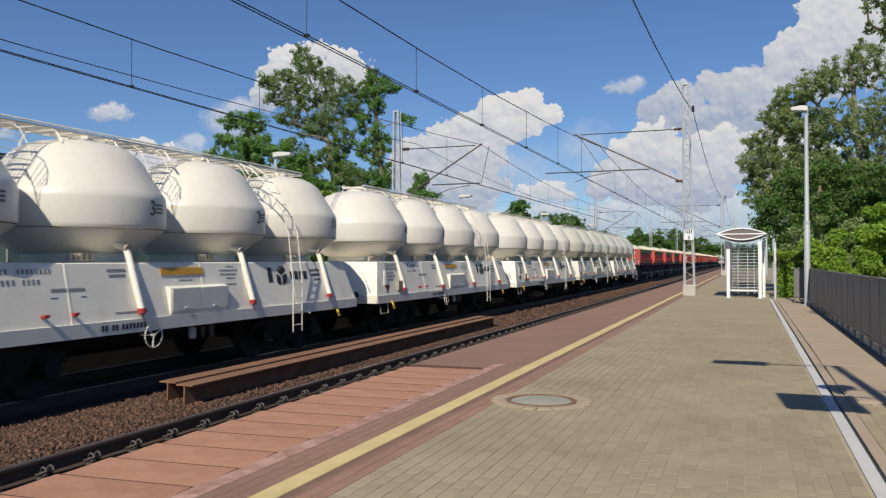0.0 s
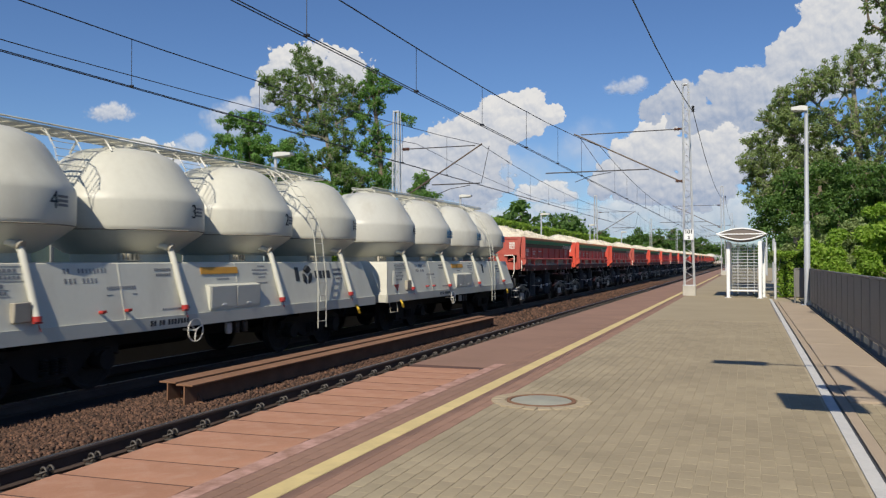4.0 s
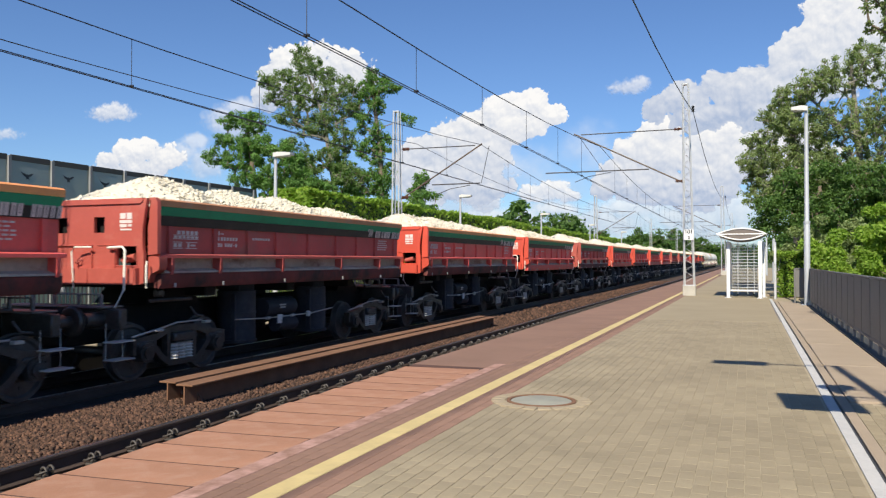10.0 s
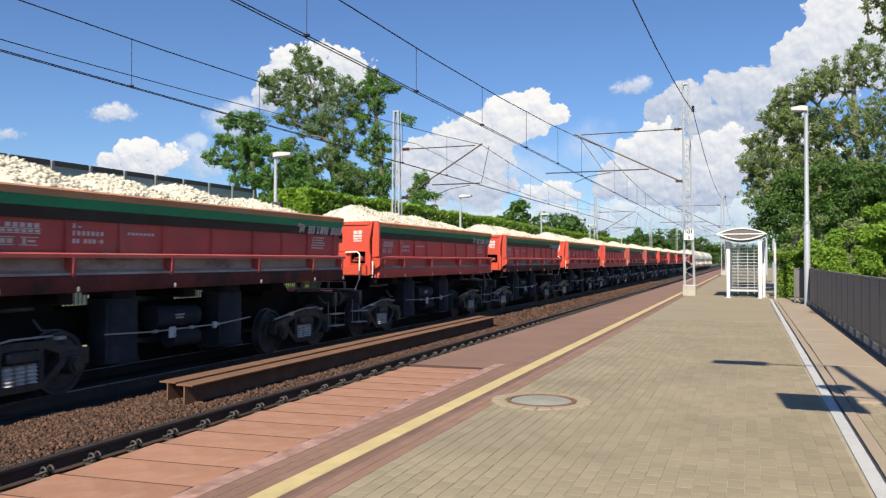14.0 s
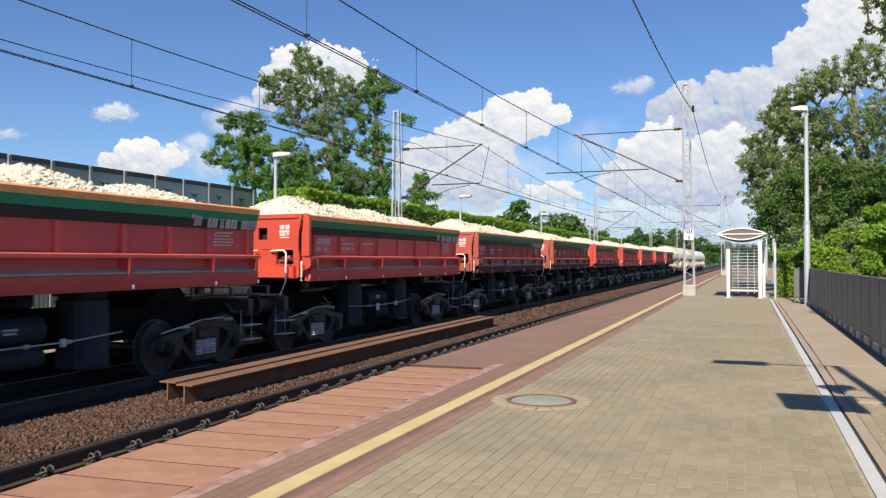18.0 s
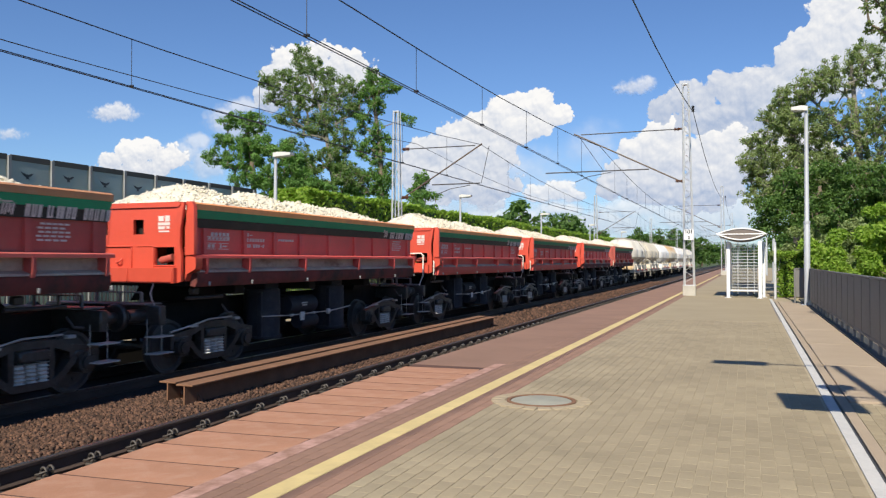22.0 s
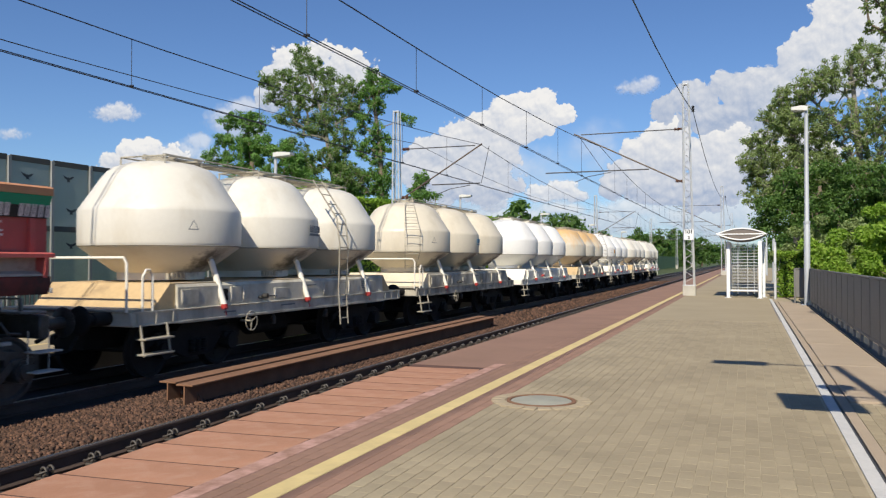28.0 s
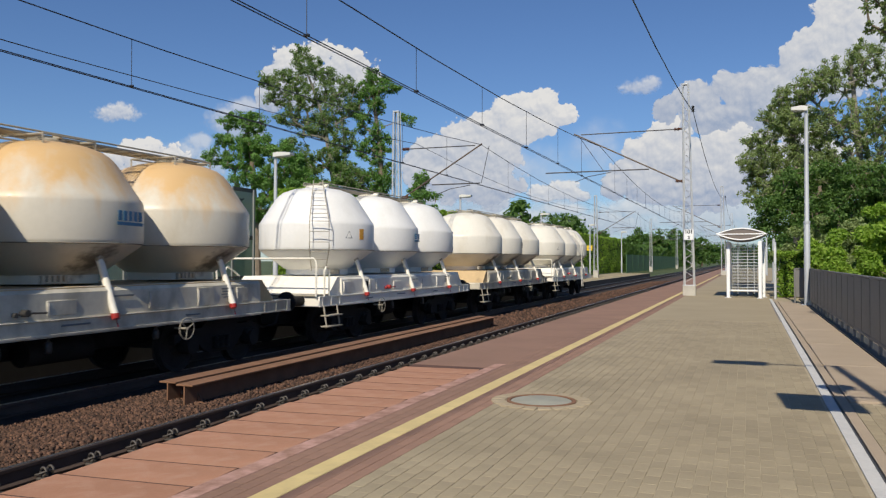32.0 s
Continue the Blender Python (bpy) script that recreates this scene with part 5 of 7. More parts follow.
    text(0.90, 2.41, [(0.10 + 0.11 * k, 0.075, 0.06, 0) for k in range(5)] + [(0.0, 0.64, 0.012, 0.045), (0.0, 0.64, 0.012, 0.105)] + [(0.03 + 0.105 * k, 0.075, 0.034, 0.075) for k in range(6)])
    text(0.90, 2.20, [(0.0, 0.25, 0.012, -0.05), (0.0, 0.25, 0.012, 0.05), (0.03, 0.08, 0.06, 0), (0.14, 0.08, 0.06, 0), (0.33, 0.28, 0.012, -0.05), (0.33, 0.28, 0.012, 0.05), (0.37, 0.05, 0.07, 0), (0.45, 0.12, 0.03, 0)])
    text(2.08, 2.43, [(0.0, 0.035, 0.07, 0), (0.08, 0.07, 0.02, 0.01), (0.0, 0.035, 0.07, 0.10)] + [(0.08 + 0.085 * k, 0.055, 0.062, 0.10) for k in range(6)]
         + [(0.0, 0.05, 0.062, 0.21), (0.07, 0.05, 0.062, 0.21), (0.20, 0.06, 0.062, 0.21), (0.28, 0.06, 0.062, 0.21), (0.36, 0.06, 0.062, 0.21), (0.46, 0.03, 0.02, 0.21), (0.51, 0.05, 0.062, 0.21)])
    text(3.12, 2.35, [(0.085 * k, 0.062, 0.042, 0) for k in range(7)])
    text(8.52, 2.44, [(0.06 + 0.10 * k, 0.08, 0.026, 0) for k in range(5)] + [(0.02 + 0.12 * k, 0.09, 0.026, 0.055) for k in range(4)] + [(0.04 + 0.11 * k, 0.085, 0.026, 0.11) for k in range(5)]
         + [(0.0 + 0.12 * k, 0.09, 0.026, 0.165) for k in range(5)] + [(0.02 + 0.13 * k, 0.10, 0.026, 0.22) for k in range(4)])
    text(7.86, 2.635, [(0.0, 0.055, 0.11, -0.07), (0.07, 0.16, 0.035, -0.115), (0.07, 0.16, 0.02, -0.06), (0.09, 0.03, 0.15, 0.03), (0.14, 0.03, 0.15, 0.03), (0.19, 0.03, 0.12, 0.02), (0.24, 0.03, 0.16, 0.035)], 1.360, 0.30)
    word = []
    for k, wide in ((0, 0.075), (1, 0.085), (2, 0.05), (3.5, 0.11), (5, 0.03), (5.6, 0.065), (6.6, 0.08), (7.6, 0.075), (9.7, 0.07), (10.6, 0.08), (11.6, 0.085), (12.7, 0.08), (13.8, 0.075)):
        y_ = 0.1 * k
        word += [(y_, 0.03, 0.165, 0.0), (y_ + wide * 0.55, 0.03, 0.165, 0.0), (y_, wide * 0.9, 0.028, -0.065 + 0.13 * (int(k) % 2))]
    text(8.30, 2.60, word, 1.391, 0.206)
    # load
    part("stone_load", HEAPS[heap][0], None, root, "heaped pale limestone load")
    part("loose_stone_layer", HEAPS[heap][1], None, root, "loose pale limestone lumps")["kind"] = "stuff"
    # running gear
    part("centre_sill", Geo().box((0, L / 2, 0.90), (0.6, L + 0.6, 0.60), 0.03), M_BLACK, root)
    for q in (1.9, 8.2):
        part("pivot_bracket", Geo().prism([(q - 0.55, 1.20), (q + 0.55, 1.20), (q + 0.25, 1.52), (q - 0.25, 1.52)], -0.7, 0.7, "x"), M_BLACK, root)
    for q in (-0.02, L + 0.12):
        part("headstock", Geo().box((0, q, 1.05), (2.5, 0.16, 0.32), 0.02), M_FRAME, root)
        part("end_deck", Geo().box((0, q, 1.235), (2.1, 0.42, 0.03), 0.008), M_DECK, root, "worn pale grey end deck")
        gr = Geo().box((0.05, q, 1.42), (1.5, 0.05, 0.025), 0.006)
        for d_ in (-0.65, -0.2, 0.3, 0.75):
            gr.box((0.05 + d_, q, 1.33), (0.05, 0.05, 0.18), 0.008)
        part("hinge_frame", gr, M_DECK, root)
    for q in (3.45, 6.20):
        c_ = Geo().cyl((0.80, q, 0.36), (0.80, q, 1.36), 0.37, 24)
        c_.lathe([(0.385, 0), (0.385, 0.03)], (0.80, q, 0.92), 24)
        c_.lathe([(0.39, 0), (0.40, 0.06)], (0.80, q, 0.36), 24)
        c_.box((0.80, q, 1.42), (0.5, 0.5, 0.14), 0.02)
        c_.box((1.0, q - 0.36, 0.86), (0.10, 0.07, 0.9), 0.01)
        part("tipping_cylinder", c_, M_CYL, root, "dark slate tipping cylinder")
        part("tipping_cylinder", Geo().cyl((-0.80, q, 0.36), (-0.80, q, 1.36), 0.37, 16), M_CYL, root, "dark slate tipping cylinder")
    part("air_reservoir", Geo().cyl((0.82, 4.25, 0.98), (0.82, 5.35, 0.98), 0.20, 18), M_CYL, root)
    part("air_reservoir", Geo().cyl((0.95, 4.55, 0.62), (0.95, 5.25, 0.62), 0.15, 16), M_CYL, root)
    pp = Geo().tube([(1.18, 2.9, 0.84), (1.2, 3.9, 0.80), (1.2, 5.6, 0.80), (1.18, 6.6, 0.86)], 0.013, 6)
    for q in (3.95, 4.85, 5.55):
        pp.cyl((1.2, q - 0.05, 0.80), (1.2, q + 0.05, 0.80), 0.03, 8)
    part("brake_pipe", pp, M_STEP, root, "thin pale brake pipe")
    part("valve_plate", Geo().box((1.235, 4.32, 0.76), (0.02, 0.17, 0.18), 0.008), M_PLATE_WHITE, root, "small white changeover plate")
    part("valve", Geo().box((1.24, 5.42, 0.80), (0.07, 0.09, 0.12), 0.015), M_GALV, root, "pale brake valve")
    part("stencil", Geo().box((1.03, 4.75, 1.02), (0.012, 0.24, 0.03), 0.002).box((1.03, 4.75, 0.97), (0.012, 0.2, 0.03), 0.002), M_STEP, root)
    for q in (1.1, 8.7):
        rg = Geo().cyl((1.2, q - 0.5, 1.30), (1.2, q + 0.5, 1.30), 0.03, 8)
        rg.tube([(1.15, q + 0.55, 1.15), (1.22, q + 0.62, 1.0), (1.22, q + 0.80, 0.98)], 0.02, 6)
        rg.box((1.2, q - 0.3, 1.42), (0.12, 0.16, 0.12), 0.02)
        part("tipping_lever", rg, M_FRAME, root)
    for q in (-0.12, L + 0.1):
        sg = Geo()
        for z in (0.45, 0.72):
            sg.box((1.26, q, z), (0.24, 0.42, 0.022), 0.006)
        sg.cyl((1.16, q - 0.17, 0.42), (1.16, q - 0.17, 1.0), 0.007, 6)
        sg.cyl((1.16, q + 0.17, 0.42), (1.16, q + 0.17, 1.0), 0.007, 6)
        part("step", sg, M_STEP, root, "worn steel footstep")
    if rails:
        handrail(root, [(0.70, 0.22, 2.15), (1.08, 0.12, 2.16), (1.16, 0.09, 2.10), (1.16, 0.07, 1.5), (1.10, -0.05, 1.22)], M_SILL_WHITE, 0.02)
        handrail(root, [(0.05, 0.16, 1.50), (0.05, 0.12, 2.10), (0.12, 0.12, 2.16), (0.40, 0.18, 2.16)], M_SILL_WHITE, 0.014)
        handrail(root, [(1.42, 0.26, 1.52), (1.44, 0.24, 1.60), (1.44, 0.24, 1.88), (1.42, 0.28, 1.93)], M_SILL_WHITE, 0.018)
    else:
        handrail(root, [(0.9, 0.15, 1.56), (0.92, 0.05, 1.40), (1.02, -0.02, 1.30), (1.12, -0.05, 1.16)], M_STEP, 0.012)
    cast_bogie(root, 1.52)
    cast_bogie(root, 8.75)
    buffers(root, -0.1, -1, M_FRAME)
    buffers(root, L + 0.2, 1, M_FRAME)
    return root


# the wagons in order: where each one's near end lies when the clip starts
FOUR = [5.1, 17.87, 30.65, 43.4, 55.75]
DUMP = [68.65 + 11.15 * k for k in range(18)]
THREE = [269.6 + 11.15 * k for k in range(7)]

TRAIN = []
W4 = four_silo_wagon("white four-silo cement wagon with grey lettering", M_TANK_WHITE, M_SILL_WHITE, True)
W4g = four_silo_wagon("dull grey-green four-silo wagon with blue lettering", M_TANK_GREY, M_TANK_GREYGREEN, False)
W4m = four_silo_wagon("pale grey-green four-silo wagon with dark emblem", M_TANK_GREYGREEN, M_TANK_GREYGREEN, True)
W4t = four_silo_wagon("white four-silo cement wagon with numbers counting up towards its tail", M_TANK_WHITE, M_SILL_WHITE, True, True)
plan4 = [(W4, 0), (W4, 1), (W4t, 0), (W4m, 0), (W4g, 0)]
for s0, (proto, copy_) in zip(FOUR, plan4):
    TRAIN.append((copy_thing(proto, pose(FAR_X, s0, RAIL_Z)) if copy_ else proto, s0, proto))
DW = [dump_wagon("dull red side-dump wagon heaped with limestone, sides caked with dust", 1, True, 2),
      dump_wagon("bright red side-dump wagon heaped with pale limestone, green and orange stripes", 0, False, 1),
      dump_wagon("clean red side-dump wagon heaped with pale limestone, white handrails", 1, True, 0)]
KIND = (0, 1, 1, 0, 1, 2, 0, 2, 1, 2, 2, 0, 0, 1, 2, 2, 1, 0)
for k, s0 in enumerate(DUMP):
    proto = DW[KIND[k]]
    ob = proto if k in (0, 1, 5) else copy_thing(proto, pose(FAR_X, s0, RAIL_Z))
    TRAIN.append((ob, s0, proto))
T3 = [three_silo_wagon("cream-white three-silo wagon with stained ochre end platform", M_TANK_CREAM, M_SILL_DIRTY, "side", M_SILL_RUSTY),
      three_silo_wagon("beige three-silo cement wagon with a ladder on the end silo", M_TANK_BEIGE, M_SILL_DIRTY, "ladder", M_END_CREAM, M_SKIRT_DARK),
      three_silo_wagon("freshly painted bright white three-silo wagon", M_TANK_BRIGHT, M_SILL_WHITE, "bare"),
      three_silo_wagon("rust-stained orange-topped three-silo wagon", M_TANK_RUSTY, M_SILL_DIRTY, "bare", M_SILL_RUSTY),
      three_silo_wagon("clean white three-silo wagon with ladder and orange placard", M_TANK_BRIGHT, M_SILL_WHITE, "plate"),
      three_silo_wagon("cream three-silo wagon with ochre end sheet", M_TANK_CREAM, M_SILL_DIRTY, "bare", M_SILL_RUSTY),
      three_silo_wagon("cream-white three-silo wagon at the tail of the train", M_TANK_CREAM, M_SILL_WHITE, "side")]
for s0, w in zip(THREE, T3):
    TRAIN.append((w, s0, w))


# ---- overhead line ----
MAST_Y = [-13.9, 33.1, 80.1, 127.1, 174.1, 221.1]
LMAST_Y = [-16.4, 30.6, 77.6, 124.6, 171.6, 218.6]


def zigzag(h0, h1, n, fx):
    """Points of a lacing bar that climbs between two chords."""
    return [fx(h0 + (h1 - h0) * k / n, 1 if k % 2 else -1) for k in range(n + 1)]


def lattice_mast(x, y, top, lean, sign_face):
    root = thing("catenary_mast", (x, y, 0), "pale galvanised lattice mast on a concrete block", "mast", "masts of the overhead line")
    part("foundation", Geo().box((0, 0, 0.0), (0.5, 0.5, 0.8), 0.03), M_CONCRETE_GREY, root, "weathered concrete foundation")
    half = lambda z: 0.19 - 0.085 * z / top
    off = lambda z: -lean * z / top
    for a in (-1, 1):
        for b in (-1, 1):
            part("chord", Geo().tube([(a * half(0.38) + off(0), b * half(0.38), 0.38), (a * half(top) + off(top), b * half(top), top)], 0.034, 4), M_GALV, root)
    n = 30
    for b in (-1, 1):
        part("lacing", Geo().tube(zigzag(0.5, top - 0.9, n, lambda z, s: (s * half(z) + off(z), b * half(z), z)), 0.011, 4), M_GALV, root)
        part("lacing", Geo().tube(zigzag(0.5, top - 0.9, n, lambda z, s: (b * half(z) + off(z), s * half(z), z)), 0.011, 4), M_GALV, root)
    part("cap_plate", Geo().box((off(top), 0, top - 0.03), (0.24, 0.24, 0.05), 0.01), M_GALV, root)
    part("base_plate", Geo().box((0, 0, 0.40), (0.5, 0.5, 0.035), 0.008), M_GALV, root)
    if sign_face:
        s_ = part("number_plate", Geo().box((0, -0.27, 2.42), (0.36, 0.015, 0.42), 0.004), M_WHITE, root, "white mast plate with black numbers")
        for txt, z, size in (("101", 2.47, 0.21), ("2", 2.25, 0.16)):
            me_ = word_mesh(txt, size, M_INK, 0.008)
            ob = new("numerals", me_)
            ob.parent = s_
            ob.matrix_basis = pose(0, -0.284, z, 90, 0, 0)
    return root


def cantilever(x, y, dx, tie_z, tip_x, tip_z, tube_z, reg_a, reg_b, reg_z):
    """Bracket arm that carries the wires; dx is the mast face."""
    root = thing("bracket_arm", (0, y, 0), "steel bracket arm carrying the overhead wires", "bracket arm", "bracket arms of the overhead line")
    part("tie_rod", Geo().cyl((dx, 0, tie_z), (tip_x + 0.3 * (1 if dx > tip_x else -1), 0, tip_z - 0.05), 0.022, 8), M_DARKSTEEL, root)
    s = 1 if dx > tip_x else -1
    for zz, xx in ((tie_z, dx - s * 0.35), (tube_z + 0.06, dx - s * 0.3)):
        ig = Geo()
        for k in range(6):
            ig.lathe([(0.03, 0), (0.075, 0.02), (0.03, 0.045)], (0, 0, 0.05 * k), 12)
        ig.v = [(xx - s * p[2] * -1.0, p[1], zz + p[0]) for p in ig.v]
        part("insulator", ig, M_BROWNSIGN, root, "ribbed brown insulator")
    part("arm_tube", Geo().cyl((dx, 0, tube_z), (tip_x, 0, tip_z), 0.03, 10), M_BROWNTUBE, root)
    part("registration_tube", Geo().cyl((reg_a, 0, reg_z), (reg_b, 0, reg_z), 0.026, 8), M_DARKSTEEL, root)
    part("steady_arm", Geo().tube([((reg_a + reg_b) / 2 + 0.6, 0.05, reg_z - 0.06), ((reg_a + reg_b) / 2 - 0.3, 0.05, reg_z - 0.2), ((reg_a + reg_b) / 2 - 0.9, 0.05, reg_z - 0.42)], 0.016, 6), M_DARKSTEEL, root)
    part("drop_bracket", Geo().cyl((tip_x * 0.6 + reg_b * 0.4, 0, reg_z), (tip_x * 0.97, 0, tip_z - 0.1), 0.012, 6), M_DARKSTEEL, root)
    return root


for i, y in enumerate(MAST_Y):
    lattice_mast(-2.2, y, 8.5, 0.12, i == 1)
    cantilever(-2.2, y, -2.42, 6.69, -6.84, 6.73, 4.53, -8.06, -3.76, 5.12)
for i, y in enumerate(LMAST_Y):
    lattice_mast(-13.9, y, 7.75, 0.02, False)
    cantilever(-13.9, y, -13.68, 6.10, -10.1, 6.15, 4.0, -12.29, -10.18, 4.55)


def span_wire(xs_, zs_low, zs_high, ys_, r, name, label, steps=10):
    """A wire that sags from support to support."""
    pts = []
    for a, b in zip(ys_, ys_[1:]):
        for k in range(steps):
            q = k / steps
            pts.append((xs_, a + (b - a) * q, zs_high - (zs_high - zs_low) * 4 * q * (1 - q)))
    return solid(name, Geo().tube(pts, r, 5), M_WIRE, label, "wire", "wires over the tracks")


for nm, cx, ys_, zc, zlo, zhi in (("near", -5.75, MAST_Y, 4.53, 5.33, 6.15), ("far", -10.15, LMAST_Y, 4.46, 5.28, 6.12)):
    where = "empty near track" if nm == "near" else "track of the train"
    for s in (-0.035, 0.035):
        solid("contact_wire", Geo().cyl((cx + s, ys_[0], zc), (cx + s, ys_[-1], zc), 0.0085, 6), M_WIRE, "taut dark contact wire over the " + where, "wire", "wires over the tracks")
    span_wire(cx, zlo, zhi, ys_, 0.0115, "messenger_wire", "sagging dark carrier wire over the " + where)
    for a, b in zip(ys_[:4], ys_[1:5]):
        for k in range(1, 12):
            q = k / 12
            zz = zhi - (zhi - zlo) * 4 * q * (1 - q)
            y = a + (b - a) * q
            d_ = tagged(part("dropper", Geo().cyl((cx, y, zc), (cx, y, zz), 0.006, 5), M_WIRE), "thin dropper wire joining carrier and contact wire", "dropper", "droppers of the overhead line")
            part("clamp", Geo().box((cx, y, zc + 0.015), (0.09, 0.05, 0.045), 0.01), M_WIRE, d_)
span_wire(-13.0, 5.5, 6.3, LMAST_Y, 0.011, "feeder_wire", "dark feeder wire along the opposite masts")
span_wire(-2.03, 6.3, 7.35, MAST_Y, 0.014, "feeder_wire", "dark feeder wire hung from the near masts")
for y in MAST_Y[1:3]:
    ig = Geo()
    for k in range(5):
        ig.lathe([(0.03, 0), (0.07, 0.02), (0.03, 0.045)], (-2.02, y - 0.25, 7.3 + 0.05 * k), 12)
    solid("insulator", ig, M_DARKSTEEL, "dark ribbed insulator holding the feeder wire", "insulator", "insulators")


# ---- platform furniture ----
def platform_lamp(x, y, height, arm, label, extra=False, lw=0.62, base=0.0):
    root = thing("platform_lamp", (x, y, base), label, "lamp post", "platform lamps")
    s = -1 if arm > 0 else 1
    part("pole", Geo().lathe([(0.092, 0), (0.09, height * 0.42), (0.07, height * 0.42 + 0.04), (0.055, height - 0.04), (0.05, height)], n=16), M_POLE, root, "pale tapered steel pole")
    part("collar", Geo().lathe([(0.10, height * 0.42 - 0.03), (0.10, height * 0.42 + 0.05)], n=16), M_POLE, root)
    part("base_plate", Geo().box((0, 0, 0.015), (0.32, 0.32, 0.03), 0.006), M_POLE, root)
    a0 = abs(arm)
    if a0 > 0.1:
        part("arm", Geo().cyl((0.05 * -s, 0, height - 0.03), (s * a0, 0, height + 0.02), 0.028, 8), M_POLE, root)
    hd = part("luminaire", Geo().prism([(s * (a0 - 0.08), height - 0.07), (s * (a0 + lw), height - 0.03), (s * (a0 + lw), height + 0.06), (s * (a0 + 0.1), height + 0.10), (s * (a0 - 0.08), height + 0.07)], -0.14, 0.14), M_LAMPHEAD, root, "flat grey-white lamp head")
    part("lens", Geo().box((s * (a0 + lw * 0.5), 0, height - 0.065), (lw * 0.62, 0.2, 0.03), 0.006), M_LAMPGLASS, hd)
    if extra:
        part("speaker_bracket", Geo().cyl((-0.35, 0, height * 0.70), (0.35, 0, height * 0.70), 0.02, 6), M_POLE, root)
        for q in (-0.32, 0.32):
            sp_ = Geo().lathe([(0.05, -0.22), (0.07, -0.1), (0.19, 0.14), (0.2, 0.15), (0.17, 0.15)], n=18, m=Matrix.Translation((q, 0, height * 0.70)) @ Matrix.Rotation(radians(80 if q > 0 else -80), 4, "X"))
            part("loudspeaker", sp_, M_DARKSTEEL, root, "dark horn loudspeaker")
    return root


lp = platform_lamp(1.57, 4.71, 6.3, 0.9, "tall pale platform lamp with sign and loudspeakers", True)
part("sign_board", Geo().box((-0.62, -0.05, 3.64), (0.72, 0.05, 0.84), 0.01), M_BLUE_PAINT, lp, "rectangular blue platform sign")
part("sign_bracket", Geo().cyl((-0.95, 0, 3.95), (0.05, 0, 3.95), 0.02, 6), M_GALV, lp)
platform_lamp(1.70, 26.9, 6.1, 0.05, "tall pale platform lamp beside the dark fence", False, 0.38)
platform_lamp(1.5, 54.0, 6.3, 0.05, "tall pale platform lamp with horn loudspeakers", True)
platform_lamp(1.6, 80.0, 6.3, 0.05, "distant pale platform lamp")
platform_lamp(1.6, 106.0, 6.3, 0.05, "distant pale platform lamp")
for y in (23.5, 42.4, 61.3, 82.0, 103.9):
    platform_lamp(-15.3, y, 5.33, -0.05, "pale platform lamp on the opposite platform", base=-0.28)

# dark panel fence
FX = 1.78
for k in range(12):
    y0 = 9.9 + k * 2.0 - 6.0
    y1 = y0 + 2.0
    t_ = thing("metal_fence", (FX, y0, 0.03), "anthracite sheet-metal fence panel with light slots at its foot", "fence", "sections of the dark platform fence")
    part("top_rail", Geo().box((0, 1.0, 1.10), (0.06, 2.0, 0.045), 0.01), M_FENCE, t_)
    part("bottom_rail", Geo().box((0, 1.0, 0.16), (0.05, 2.0, 0.05), 0.008), M_FENCE, t_)
    for j in range(2):
        part("sheet", Geo().box((0.0, 0.5 + 1.0 * j, 0.63), (0.03, 0.985, 0.9), 0.006), M_FENCE, t_)
        part("seam_strip", Geo().box((-0.015, 1.0 * j, 0.63), (0.012, 0.035, 0.9), 0.004), M_FENCE, t_)
        part("foot", Geo().box((0, 0.06 + 1.0 * j, 0.05), (0.05, 0.12, 0.2), 0.008), M_FENCE, t_)
t_ = thing("metal_fence", (1.40, 27.95, 0.03), "short return of the anthracite sheet-metal fence", "fence", "sections of the dark platform fence")
part("post", Geo().box((0, 0, 0.55), (0.06, 0.06, 1.14), 0.01), M_FENCE, t_)
part("sheet", Geo().box((0.2, 0, 0.63), (0.36, 0.03, 0.9), 0.006), M_FENCE, t_)
part("top_rail", Geo().box((0.2, 0, 1.10), (0.38, 0.06, 0.045), 0.01), M_FENCE, t_)
# waiting shelter
SX0, SX1, SY0, SY1 = -0.70, 0.42, 31.2, 34.6
sh = thing("waiting_shelter", (0, 0, 0), "white steel waiting shelter with curved brown roof and glass sides", "shelter")
for x, y in ((SX0, SY0 + 0.25), (SX1 - 0.02, SY0), (SX0, SY1), (SX1 + 0.1, SY1), (SX1 + 0.12, SY0 + 1.0)):
    pst = part("post", Geo().box((x, y, 1.05), (0.13, 0.13, 2.1), 0.02), M_WHITE, sh)
    part("foot_plate", Geo().box((x, y, 0.012), (0.22, 0.22, 0.024), 0.005), M_GALV, pst)
lens = [(-1.10, 2.37)] + [(-1.10 + 1.74 * k / 10, 2.37 + 0.20 * math.sin(math.pi * k / 10)) for k in range(1, 10)] + [(0.64, 2.37)] + [(0.64 - 1.74 * k / 10, 2.37 - 0.215 * math.sin(math.pi * k / 10)) for k in range(1, 10)]
part("roof", Geo().prism(lens, SY0 - 0.2, SY1 + 0.2), M_SHELTER_FASCIA, sh, "curved brown roof")
for y in (SY0 - 0.21, SY1 + 0.21):
    tr_ = part("fascia_rim", Geo().tube([(x, y, z) for x, z in lens] + [(lens[0][0], y, lens[0][1])], 0.027, 6), M_WHITE, sh, "white rim of the roof end")
    part("fascia_bar", Geo().cyl((-1.07, y, 2.36), (0.61, y, 2.36), 0.024, 6), M_WHITE, tr_)
yb = SY1
part("rear_pane", Geo().box(((SX0 + SX1) / 2, yb, 1.1), (SX1 - SX0 - 0.16, 0.012, 1.9), 0.003), M_GLASS, sh, "clear glass pane")
